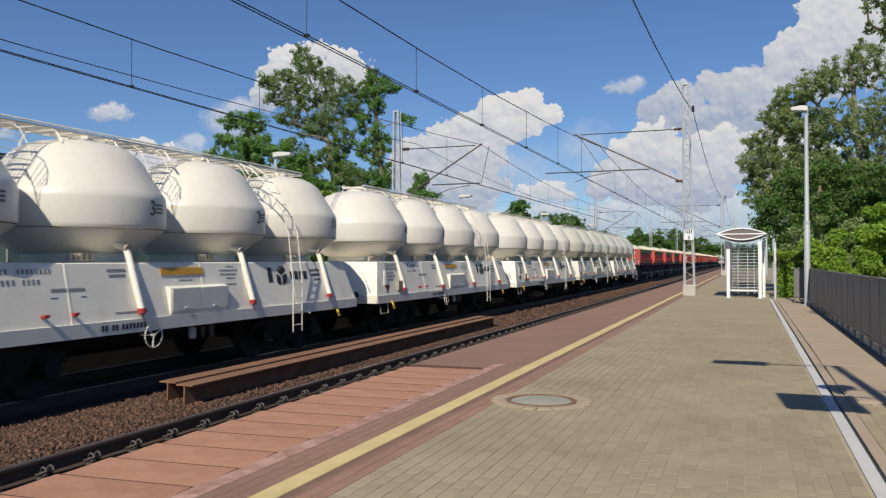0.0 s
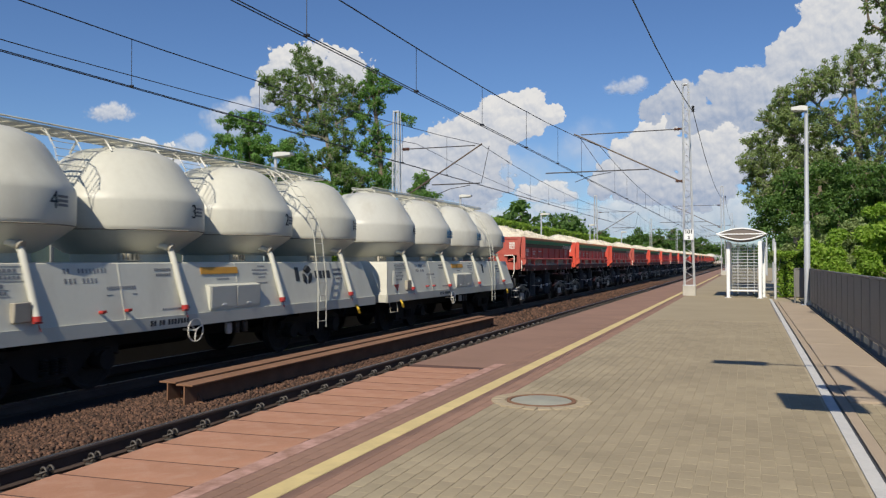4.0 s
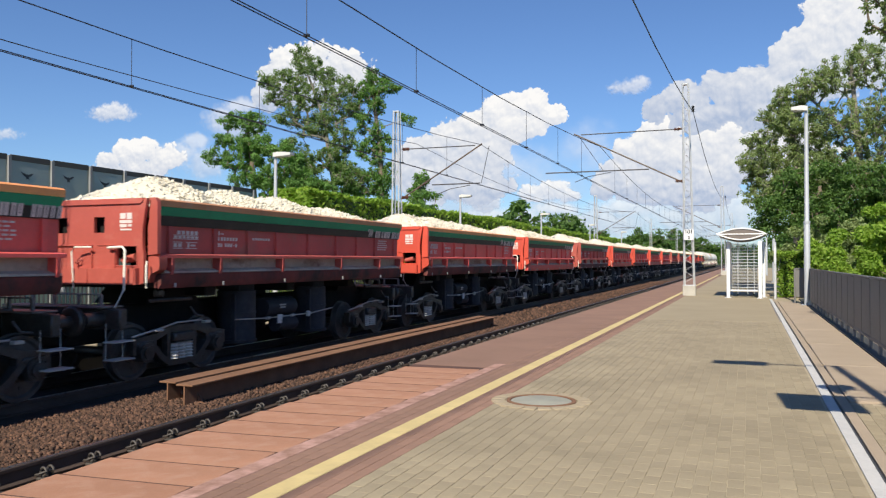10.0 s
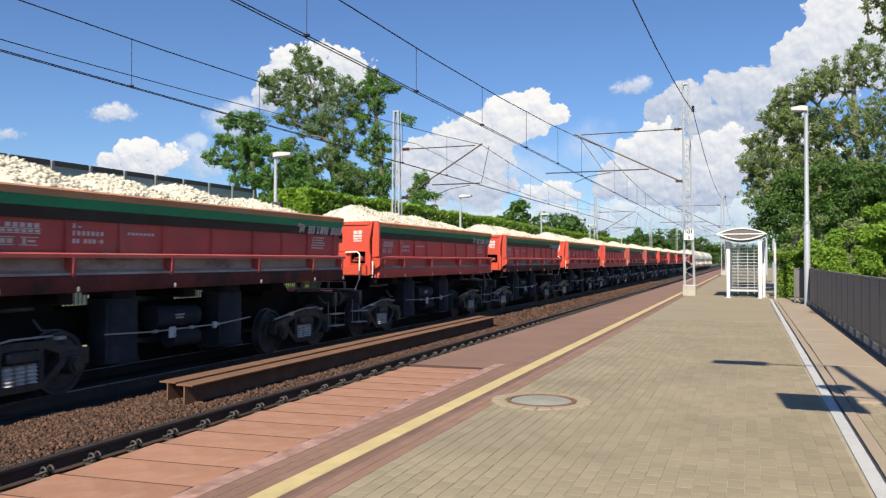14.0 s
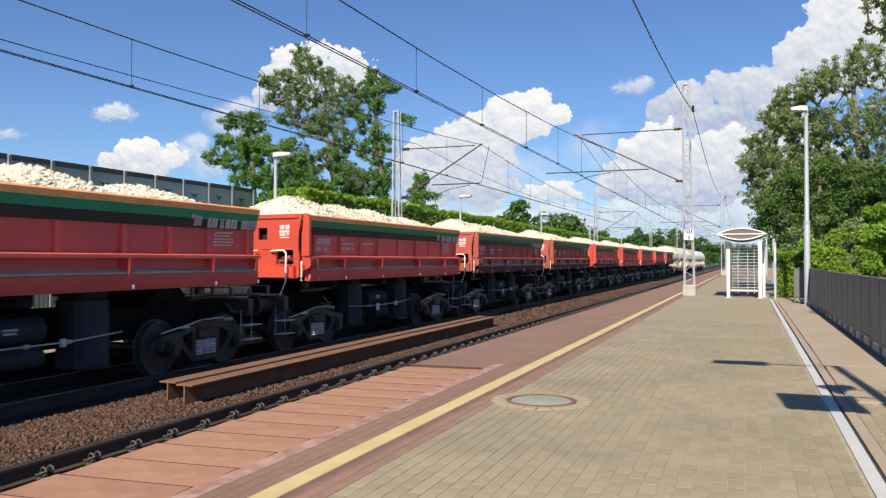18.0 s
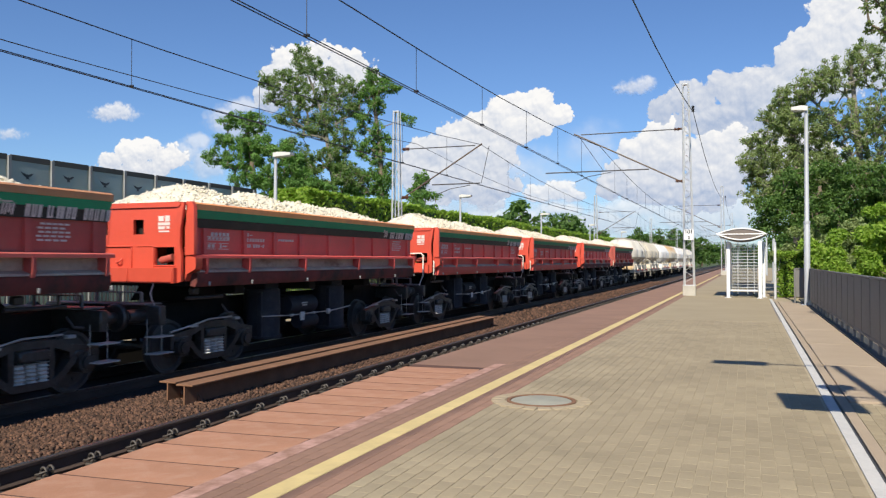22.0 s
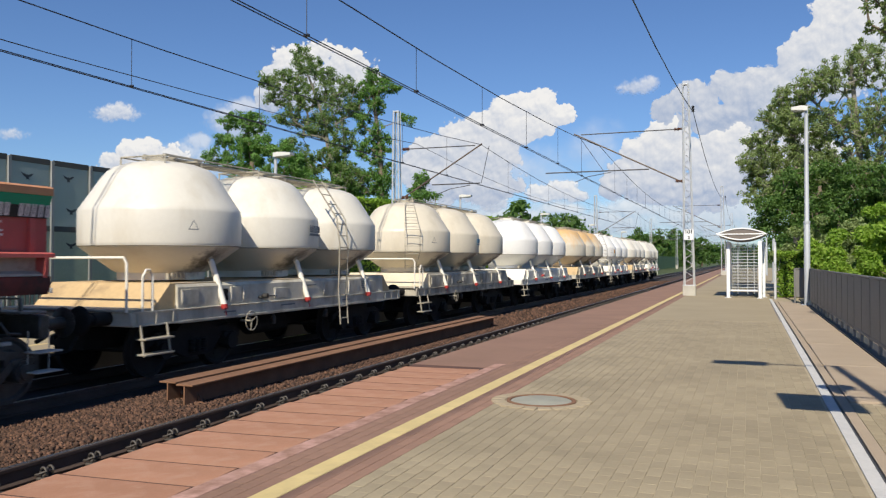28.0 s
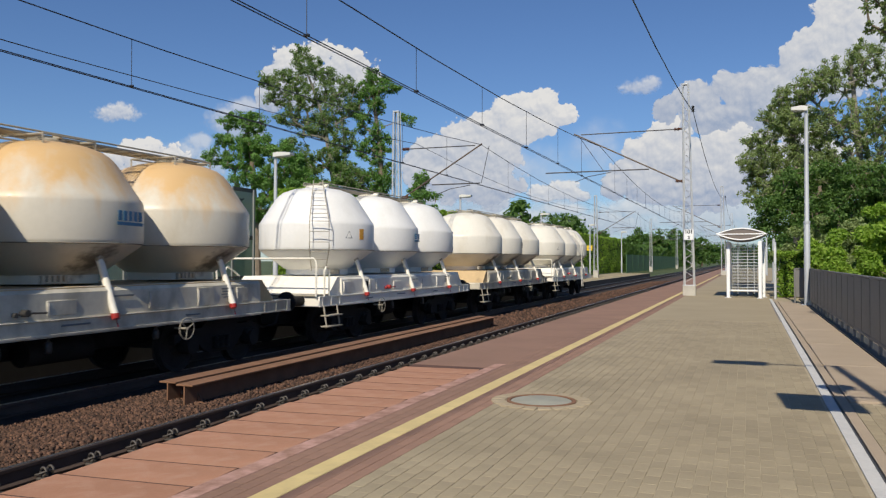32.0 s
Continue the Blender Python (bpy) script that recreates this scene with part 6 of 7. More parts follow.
part("side_pane", Geo().box((SX1 + 0.08, (SY0 + SY1) / 2, 1.1), (0.012, SY1 - SY0 - 0.5, 1.9), 0.003), M_GLASS, sh, "clear glass pane")
for k in range(16):
    z = 0.28 + 0.115 * k
    part("cross_bar", Geo().box(((SX0 + SX1) / 2, SY0 + 0.25, z), (SX1 - SX0 - 0.12, 0.02, 0.018 if k else 0.06), 0.004), M_GALV if k else M_WHITE, sh)
for x in (-0.36, -0.02, 0.2):
    part("upright", Geo().box((x, SY0 + 0.3, 1.1), (0.025, 0.025, 1.9), 0.005), M_GALV, sh)
bn = part("bench", Geo().box((-0.1, SY1 - 0.45, 0.46), (0.85, 0.4, 0.05), 0.015), M_DARKSTEEL, sh, "dark bench seat")
for x in (-0.4, 0.2):
    part("bench_leg", Geo().box((x, SY1 - 0.45, 0.22), (0.05, 0.3, 0.44), 0.01), M_DARKSTEEL, bn)
part("timetable", Geo().box((SX1 + 0.05, SY0 + 0.7, 1.45), (0.03, 0.6, 0.9), 0.008), M_WHITE, sh, "framed timetable board")
sp_ = thing("sign_post", (0.9, 30.9, 0), "slim pale grey post with a narrow plate", "post")
part("pole", Geo().lathe([(0.045, 0), (0.045, 2.05)], n=12), M_GALV, sp_)
part("panel", Geo().box((0, -0.05, 1.55), (0.075, 0.02, 0.6), 0.006), M_GALV, sp_)


# ---- opposite side: railing, noise barrier ----
rl = thing("railing", (-15.6, 0, 0), "long dark railing of upright bars on the opposite platform", "railing", kind="structure")
part("top_rail", Geo().box((0, 30, 0.86), (0.05, 70, 0.04), 0.008), M_DARKSTEEL, rl)
part("bottom_rail", Geo().box((0, 30, 0.08), (0.05, 70, 0.04), 0.008), M_DARKSTEEL, rl)
barm = mesh_of("bar", Geo().box((0, 0, 0.29), (0.03, 0.03, 1.14), 0.004), M_DARKSTEEL)
for k in range(230):
    ob = part("bar", barm, None, rl)
    ob.location = (0, 8.0 + 0.13 * k, 0)
BX, BY0, STEP, BTOP = -20.0, 7.7, 1.52, 4.46
wallm = thing("noise_barrier", (BX, 0, 0), "tall noise barrier of smoky clear panels with bird silhouettes", "noise barrier", kind="structure")
postm = mesh_of("post", Geo().box((0, 0, 2.1), (0.16, 0.12, 4.7), 0.012), M_POST)
panem = mesh_of("pane", Geo().box((0, 0, 0), (0.03, STEP - 0.14, 1.95), 0.004), M_BARRIER)
lowm = mesh_of("panel", Geo().box((0, 0, 0), (0.03, STEP - 0.12, 2.3), 0.006), M_BARRIER_LOW)
bird = Geo()
bird.prism([(-0.21, 0.08), (-0.10, 0.05), (-0.03, 0.02), (0.0, 0.04), (0.04, 0.02), (0.12, 0.06), (0.23, 0.07), (0.12, -0.02), (0.04, -0.05), (0.07, -0.12), (0.0, -0.10), (-0.05, -0.13), (-0.04, -0.05), (-0.12, -0.02)], 0.02, 0.026, "x")
birdm = mesh_of("bird_silhouette", bird, M_INK, smooth=False)
railm = mesh_of("frame_rail", Geo().box((0, 0, 0), (0.06, STEP - 0.12, 0.17), 0.008), M_RAILDARK)
for k in range(15):
    y = BY0 + STEP * k
    ob = part("post", postm, None, wallm)
    ob.location = (0, y, 0)
    if k == 14:
        break
    for z in (3.42, 1.42):
        ob = part("pane", panem if z > 3 else lowm, None, wallm)
        ob.location = (0, y + STEP / 2, z if z > 3 else 1.15)
    for z in (BTOP - 0.06, 2.37):
        ob = part("frame_rail", railm, None, wallm)
        ob.location = (0, y + STEP / 2, z)
    for z in (3.95, 2.95, 1.9):
        ob = part("bird_silhouette", birdm, None, wallm)
        ob.location = (0.0, y + STEP * (0.42 if z > 3.5 else 0.5), z + 0.03 * math.sin(k * 2.3 + z))
sp2 = thing("loudspeaker", (-15.25, 23.5, 0), "dark box loudspeaker on the opposite lamp post", "loudspeaker")
part("box", Geo().box((0.12, -0.1, 3.3), (0.3, 0.25, 0.22), 0.03), M_DARKSTEEL, sp2)


# ---- trees, hedges ----
def leaf_cloud(rnd, centres, radii, n, size):
    """Small leaves gathered in clumps round the given centres, most of them facing up and outwards."""
    idx = rnd.randint(0, len(centres), n)
    d = rnd.normal(size=(n, 3))
    d /= np.linalg.norm(d, axis=1)[:, None]
    rr = rnd.rand(n) ** 0.45
    c = centres[idx] + d * rr[:, None] * radii[idx]
    nrm = d * 0.5 + rnd.normal(size=(n, 3)) * 0.55 + np.array([0, 0, 0.45])
    nrm /= np.linalg.norm(nrm, axis=1)[:, None]
    u = np.cross(nrm, rnd.normal(size=(n, 3)))
    u /= np.linalg.norm(u, axis=1)[:, None]
    w = np.cross(nrm, u)
    s = size * (0.55 + 0.9 * rnd.rand(n))[:, None]
    u, w = u * s, w * s * 0.55
    v = np.stack([c - u, c + w * 0.9 - u * 0.1, c + u, c - w * 0.9 - u * 0.1], 1).reshape(-1, 3)
    f = np.arange(4 * n).reshape(-1, 4)
    return v, f


def tree(name, at, label, trunk, trunk_r, blobs, clumps, leaves, leaf, mat_, seed, spread=0.6, group="trees beside the station", bark=None, twigs=0.5):
    """A trunk whose limbs fork again and again towards leaf clumps that fill the given lobes (centre and half-axes)."""
    rnd = np.random.RandomState(seed)
    root = thing(name, (*at, -0.4), label, "tree", group)
    bark = bark or M_BARK
    cs, rs = [], []
    vol = np.array([b[3] * b[4] * b[5] for b in blobs]) ** 0.7
    for b, share in zip(blobs, vol / vol.sum()):
        for _ in range(max(3, int(clumps * share))):
            d = rnd.normal(size=3)
            d /= np.linalg.norm(d)
            cs.append(np.array(b[:3]) + d * rnd.rand() ** 0.38 * np.array(b[3:6]))
            k = spread * (0.5 + 0.9 * rnd.rand())
            rs.append((k * (0.8 + 0.6 * rnd.rand()), k * (0.8 + 0.6 * rnd.rand()), k * (0.6 + 0.5 * rnd.rand())))
    cs, rs = np.array(cs), np.array(rs)
    # the trunk's own nodes
    nodes = []
    pts = [Vector(p) for p in trunk]
    for i in range(len(pts) - 1):
        for q in range(4):
            nodes.append(pts[i].lerp(pts[i + 1], q / 4))
    nodes.append(pts[-1])
    n0 = len(nodes)
    rad = [trunk_r * (1.15 - 0.85 * i / n0) for i in range(n0)]
    part("trunk", Geo().tube(nodes, rad, 9), bark, root, "grey-brown tapered trunk")
    P = [tuple(p) for p in nodes]
    up, fork = [-1] * n0, [-1] * n0
    order = np.argsort([np.linalg.norm(c - np.array(trunk[-1]) * 0.6) for c in cs])
    for i in order:
        c = cs[i]
        A = np.array(P)
        d = np.linalg.norm(A - c, axis=1) + 0.9 * np.maximum(A[:, 2] - c[2] + 0.3, 0) + np.where(A[:, 2] < trunk[0][2] + 0.3 * trunk[-1][2], 4.0, 0.0)
        j = int(np.argmin(d))
        start = A[j]
        steps = max(1, int(np.linalg.norm(c - start) / 0.9))
        prev = j
        for k in range(1, steps + 1):
            q = k / steps
            p = start + (c - start) * q
            p = p + np.array([0, 0, -0.13 * math.sin(math.pi * q) * np.linalg.norm(c - start)]) + (rnd.normal(size=3) * 0.07 if k < steps else 0)
            P.append(tuple(p))
            up.append(prev)
            fork.append(fork[prev] if fork[prev] >= 0 else len(P))
            prev = len(P) - 1
    load = np.ones(len(P))
    for k in range(len(P) - 1, n0 - 1, -1):
        if up[k] >= 0:
            load[up[k]] += load[k]
    geos = {}
    for k in range(n0, len(P)):
        r1 = min(0.010 + 0.0125 * twigs * load[k] ** 0.5, trunk_r * 0.55)
        r0 = min(0.010 + 0.0125 * twigs * load[up[k]] ** 0.5, trunk_r * 0.55) if up[k] >= n0 else r1 * 1.15
        geos.setdefault(fork[k], Geo()).tube([P[up[k]], P[k]], [r0, r1], 5)
    for g_ in geos.values():
        part("limb", g_, bark, root)
    v, f = leaf_cloud(rnd, cs, rs, leaves, leaf)
    part("crown", fast_mesh("crown", v, f, mat_), None, root, "loose crown of small leaves")
    return root


# tall ash behind the barrier, its trunk leaning, and its neighbours
tree("ash_tree", (-23.4, 45.5), "tall ash tree with a pale leaning trunk and open irregular crown", [(-1.0, 0, 0), (-1.4, 0, 5.0), (-2.1, 0, 8.4), (-2.5, 0, 11.0), (-3.7, 0, 14.0)], 0.19,
     [(-4.3, 0, 15.4, 0.7, 0.8, 0.8), (-3.6, 0, 14.6, 1.0, 0.9, 0.65), (-6.7, 0, 14.0, 0.8, 0.8, 0.65), (-4.9, 0, 13.8, 1.4, 1.1, 0.8), (-2.4, 0, 13.8, 1.0, 0.9, 0.65), (-6.2, 0, 12.8, 1.0, 0.9, 0.7), (-4.0, 0, 12.5, 1.5, 1.3, 0.9), (-1.9, 0, 12.6, 1.0, 0.9, 0.8),
      (-4.5, 0, 11.3, 1.7, 1.3, 0.7), (-2.0, 0, 11.2, 1.1, 1.1, 0.9), (-0.6, 0, 13.0, 0.8, 0.8, 0.8), (-0.5, 0, 11.6, 0.8, 0.8, 0.8), (-3.1, 0, 10.2, 1.3, 1.0, 0.6), (-1.0, 0, 9.6, 1.0, 1.0, 0.9), (-4.9, 0, 9.2, 1.2, 1.0, 0.8), (-3.4, -0.4, 8.0, 1.2, 1.1, 0.9), (-0.4, -0.5, 7.2, 1.2, 1.1, 1.0), (-3.8, 0, 6.4, 1.6, 1.2, 0.9), (-1.6, -0.4, 8.6, 1.0, 1.0, 0.8), (-1.8, 0.6, 6.0, 2.2, 1.2, 1.2), (-4.6, 0.4, 7.6, 1.4, 1.0, 0.9)],
     1060, 70000, 0.060, M_LEAF_ASH, 21, 0.26, bark=M_BARK_PALE, twigs=0.5)
tree("ash_tree", (-20.3, 45.8), "tall tree with an ivy-clad trunk and open crown", [(-1.5, 0, 0), (-1.6, 0, 5.0), (-1.7, 0, 9.0), (-2.1, 0, 11.7), (-2.2, 0, 13.4)], 0.2,
     [(-2.2, 0, 13.6, 0.8, 0.7, 0.55), (-1.2, 0, 12.9, 0.9, 0.7, 0.5), (-2.5, 0, 12.6, 1.0, 0.9, 0.8), (-1.8, 0, 11.7, 0.8, 0.8, 0.6), (-3.0, 0, 10.7, 0.7, 0.8, 0.8), (0.2, 0, 10.8, 0.45, 0.5, 0.4), (-1.7, 0, 9.5, 0.7, 1.0, 1.1), (-2.5, 0, 9.1, 0.8, 0.9, 0.9),
      (-1.7, 0, 7.4, 0.9, 1.1, 1.5), (-3.0, 0, 6.8, 1.2, 1.1, 1.0), (-4.2, 0, 7.4, 1.0, 1.1, 1.1), (-2.2, 0, 5.2, 1.6, 1.2, 1.2)],
     520, 42000, 0.064, M_LEAF, 22, 0.26, twigs=0.6)
tree("maple_tree", (-29.6, 44.0), "broad dark green tree behind the noise barrier", [(-0.4, 0, 0), (-0.5, 0, 4.0), (-0.8, 0, 7.5), (-1.2, 0, 10.5)], 0.24,
     [(-1.4, 0, 11.4, 0.8, 0.7, 0.5), (-2.5, 0, 11.0, 0.8, 0.7, 0.6), (-0.8, 0, 10.8, 1.0, 0.9, 0.7), (-3.1, 0, 9.9, 0.7, 0.6, 0.5), (-1.4, 0, 9.6, 1.5, 1.2, 0.8), (-3.7, 0, 8.8, 0.8, 0.8, 0.6), (-1.4, 0, 8.4, 1.8, 1.5, 0.9), (-0.1, 0, 9.2, 1.0, 1.0, 0.9),
      (-1.0, 0, 7.1, 1.5, 1.1, 0.7), (1.9, 0, 7.8, 1.5, 1.3, 1.1), (3.1, 0, 6.6, 1.8, 1.3, 0.8), (0.6, 0, 7.0, 1.5, 1.3, 0.9), (-0.6, 0, 5.4, 2.2, 1.5, 1.2), (2.6, 0, 5.2, 2.2, 1.5, 1.2), (1.4, 0, 8.8, 1.0, 1.0, 0.7), (4.4, 0.3, 6.0, 1.6, 1.2, 1.3)],
     660, 76000, 0.068, M_LEAF, 23, 0.30)
tree("young_tree", (-18.2, 47.0), "small dark tree behind the hedge", [(-1.4, 0, 0), (-1.5, 0, 3.0), (-1.5, 0, 6.8)], 0.1,
     [(-1.5, 0, 7.0, 0.5, 0.6, 0.6), (-1.7, 0, 6.1, 0.7, 0.6, 0.5), (-0.7, 0, 6.1, 0.5, 0.4, 0.35), (-1.4, 0, 5.2, 0.9, 0.7, 0.7)], 60, 5200, 0.085, M_LEAF, 24, 0.30)
# trees on the near side
tree("poplar_tree", (1.9, 41.0), "tall grey-green poplar with pale inner branches", [(0.3, 0, 0), (0.3, 0, 4.0), (0.2, 0, 7.0), (0.0, 0, 9.2)], 0.2,
     [(-1.7, 0, 6.5, 0.7, 0.8, 0.7), (-1.3, 0, 7.5, 0.8, 0.8, 0.65), (-0.5, 0, 8.6, 0.9, 1.0, 0.9), (0.0, 0, 9.5, 0.9, 0.9, 0.8), (0.5, 0, 8.0, 1.5, 1.4, 1.0), (-0.7, 0, 6.4, 1.6, 1.4, 1.0), (-1.0, 0, 5.1, 1.3, 1.2, 1.0), (0.8, 0, 6.1, 1.4, 1.3, 1.1), (0.7, 0, 4.8, 1.7, 1.4, 1.0)],
     1000, 80000, 0.046, M_LEAF_POPLAR, 31, 0.19, bark=M_BARK_PALE, twigs=0.4)
tree("poplar_tree", (4.9, 40.0), "tall poplar with twiggy pale branches", [(0.2, 0, 0), (0.0, 0, 4.0), (-0.3, 0, 8.0), (-0.5, 0, 10.6)], 0.2,
     [(-2.1, 0, 9.9, 1.1, 1.1, 0.8), (-0.7, 0, 10.3, 1.3, 1.2, 1.0), (0.4, 0, 10.7, 1.1, 1.2, 1.2), (-0.9, 0, 8.0, 1.8, 1.6, 1.2), (0.6, 0, 7.9, 1.4, 1.5, 1.5), (-1.1, 0, 5.9, 1.9, 1.6, 1.1), (0.4, 0, 5.6, 1.6, 1.5, 1.2), (2.2, 0, 9.0, 1.4, 1.4, 1.6), (2.2, 0, 6.4, 1.4, 1.4, 1.5)],
     1000, 76000, 0.046, M_LEAF_POPLAR, 32, 0.19, bark=M_BARK_PALE, twigs=0.4)
tree("oak_tree", (2.6, 37.5), "dark green tree filling the space behind the shelter", [(0, 0, 0), (0.1, 0, 2.5), (0.3, 0, 5.0)], 0.2,
     [(0.0, 0, 4.9, 1.6, 1.3, 1.1), (1.8, 0, 4.8, 1.6, 1.3, 1.2), (-1.4, 0, 3.8, 1.0, 1.1, 1.0), (0.6, 0, 3.4, 2.0, 1.3, 1.0), (2.8, 0, 3.8, 1.2, 1.2, 1.2)], 230, 32000, 0.072, M_LEAF_DARK, 33, 0.36)
tree("overhanging_tree", (3.6, 16.3), "tall tree whose leafy branches hang over the fence", [(0, 0, 0), (-0.1, 0, 4.0), (-0.3, 0, 7.6)], 0.2,
     [(-1.05, 0.2, 6.5, 0.55, 0.7, 0.7), (-0.5, 0.3, 7.3, 0.8, 0.9, 0.8), (0.2, 0, 6.8, 1.2, 1.2, 1.1), (-0.75, 0.1, 5.6, 0.35, 0.5, 0.45)], 330, 22000, 0.034, M_LEAF_POPLAR, 34, 0.15, twigs=0.5)


def bush(name, at, label, blobs, clumps, leaves, leaf, mat_, seed, spread=0.35):
    rnd = np.random.RandomState(seed)
    root = thing(name, (*at, 0), label, "bush", "bushes beside the platform")
    cs, rs = [], []
    for b in blobs:
        for _ in range(max(3, clumps // len(blobs))):
            d = rnd.normal(size=3)
            d /= np.linalg.norm(d)
            cs.append(np.array(b[:3]) + d * (rnd.rand() ** 0.35) * np.array(b[3:6]))
            rs.append((spread, spread, spread * 0.8))
    for k in range(7):
        c = cs[(k * 7) % len(cs)]
        part("stem", Geo().tube([(0.1 * k - 0.3, 0, -0.3), (0.3 * c[0], 0.3 * c[1], 0.5 * c[2]), tuple(c)], [0.035, 0.025, 0.01], 5), M_BARK, root)
    v, f = leaf_cloud(rnd, np.array(cs), np.array(rs), leaves, leaf)
    part("foliage", fast_mesh("foliage", v, f, mat_), None, root, "mass of small leaves")
    return root


bush("elder_bush", (3.4, 31.5), "bright green elder bush behind the fence", [(0, 0, 1.6, 1.3, 0.9, 1.4), (1.3, 0, 2.2, 1.0, 0.8, 1.3), (-1.0, 0, 1.2, 0.8, 0.7, 1.0)], 60, 15000, 0.07, M_LEAF_LIGHT, 41, 0.3)
bush("elder_bush", (4.6, 26.0), "bright green elder bush rising above the fence", [(0, 0, 1.8, 1.3, 1.0, 1.5), (-1.0, 0.5, 1.4, 0.8, 0.8, 1.1), (0.9, 0, 2.2, 0.9, 0.8, 1.1)], 60, 14000, 0.065, M_LEAF_LIGHT, 42, 0.28)
bush("willow_bush", (2.7, 34.6), "pale green willow scrub behind the platform", [(0, 0, 1.7, 1.3, 0.8, 1.3), (-0.9, 0, 1.5, 0.8, 0.7, 1.1), (1.3, 0, 2.0, 1.0, 0.8, 1.2)], 50, 12000, 0.07, M_LEAF_POPLAR, 43, 0.3)
bush("dark_bush", (4.2, 20.0), "dark green shrub behind the fence", [(0, 0, 1.2, 0.9, 1.4, 1.0), (0.6, 0, 1.6, 0.8, 1.0, 1.0)], 40, 8000, 0.06, M_LEAF_DARK, 44, 0.26)
bush("dark_bush", (6.3, 30.0), "dark green shrub in the shade of the poplars", [(0, 0, 2.0, 1.6, 1.4, 1.9), (1.5, 0, 2.2, 1.4, 1.2, 1.9)], 60, 10000, 0.08, M_LEAF_DARK, 45, 0.4)


# Dark green that stands for the shade between the leaves.
M_HEDGE_CORE = pbr("hedge_inner_shade", (0.06, 0.10, 0.025), 0.95, var=0.4, scale=1.5, fine=9)


def hedge(name, x0, x1, y0, y1, z0, z1, n, leaf, mat_, seed, label):
    """A clipped hedge: leaves crowded along its faces round an added body coloured as inner shade."""
    rnd = np.random.RandomState(seed)
    root = thing(name, (0, 0, 0), label, "hedge", "hedges")
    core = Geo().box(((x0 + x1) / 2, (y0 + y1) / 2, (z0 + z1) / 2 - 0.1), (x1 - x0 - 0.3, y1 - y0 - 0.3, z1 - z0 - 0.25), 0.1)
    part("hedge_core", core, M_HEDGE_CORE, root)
    p = np.stack([x0 + (x1 - x0) * rnd.rand(n), y0 + (y1 - y0) * rnd.rand(n) ** 1.3, z0 + (z1 - z0) * rnd.rand(n)], 1)
    side = rnd.rand(n)
    p[side < 0.45, 0] = x1 - 0.12 * rnd.rand((side < 0.45).sum())
    m_ = (side >= 0.45) & (side < 0.75)
    p[m_, 2] = z1 - 0.15 * rnd.rand(m_.sum())
    m_ = (side >= 0.75) & (side < 0.87)
    p[m_, 1] = y0 + 0.15 * rnd.rand(m_.sum())
    wob = np.array([noise.noise((a * 0.35, b * 0.35, c * 0.35)) for a, b, c in p])
    p += wob[:, None] * np.array([0.18, 0.1, 0.16])
    v, f = leaf_cloud(rnd, p, np.full((n, 3), 0.04), n, leaf)
    part("foliage", fast_mesh("foliage", v, f, mat_), None, root, "clipped mass of small leaves")
    return root


hedge("hedge", 1.0, 2.1, 32.2, 33.6, 0.0, 1.78, 9000, 0.055, M_LEAF_LIGHT, 51, "clipped bright green hedge beside the shelter")
hedge("hedge", -19.4, -17.5, 29.5, 120.0, -0.3, 4.5, 60000, 0.12, M_LEAF_LIGHT, 52, "long clipped green hedge behind the opposite platform")
hedge("hedge", -19.0, -17.0, 120.0, 260.0, -0.3, 3.9, 9000, 0.32, M_LEAF_DARK, 53, "distant dark hedge along the line")

# distant woods beside the line
for k, (x, y, h, r) in enumerate(((-30.6, 110, 10.2, 3.4), (-27.9, 130, 9.9, 4.8), (-47.5, 160, 13.5, 5.5), (-41, 168, 12.0, 5.0), (-35.0, 165, 11.0, 4.5), (-30, 172, 9.0, 4.5), (-24, 190, 9.5, 5.0), (-19.5, 185, 8.5, 4.2), (-16.8, 230, 9.5, 5.0), (-13.0, 250, 8.5, 4.5), (-22.0, 260, 12, 6.0),
                                  (-9.5, 330, 9.0, 6.0), (-60, 175, 13, 6.0), (-55, 120, 9, 4.5), (9, 120, 9, 5), (13, 90, 9, 5), (8, 170, 9, 6), (9, 66, 8, 4), (-3.0, 420, 9.5, 7), (5, 420, 10, 8))):
    tree("distant_tree", (x, y), "distant leafy tree beside the railway line", [(0, 0, 0), (0, 0, h * 0.4), (0.2, 0, h * 0.8)], 0.25,
         [(0, 0, h * 0.80, r * 0.5, r * 0.5, h * 0.18), (r * 0.4, 0, h * 0.58, r * 0.55, r * 0.5, h * 0.24), (-r * 0.4, 0, h * 0.55, r * 0.55, r * 0.5, h * 0.24), (0, 0, h * 0.35, r * 0.9, r * 0.7, h * 0.25)], 90, 4200, 0.34, M_LEAF_DARK, 60 + k, 1.0, "distant trees")

# far woods at the end of the line
rw = np.random.RandomState(5)
cw = np.stack([rw.uniform(-120, 90, 500), rw.uniform(430, 520, 500), rw.rand(500) ** 0.8 * 11.0], 1)
cw[:, 2] *= 0.6 + 0.4 * np.sin(cw[:, 0] * 0.12) ** 2
vw, fw = leaf_cloud(rw, cw, np.full((500, 3), 2.6), 14000, 0.8)
tagged(new("far_woods", fast_mesh("far_woods", vw, fw, M_LEAF_DARK)), "belt of distant green woods across the line", "woods", kind="stuff")

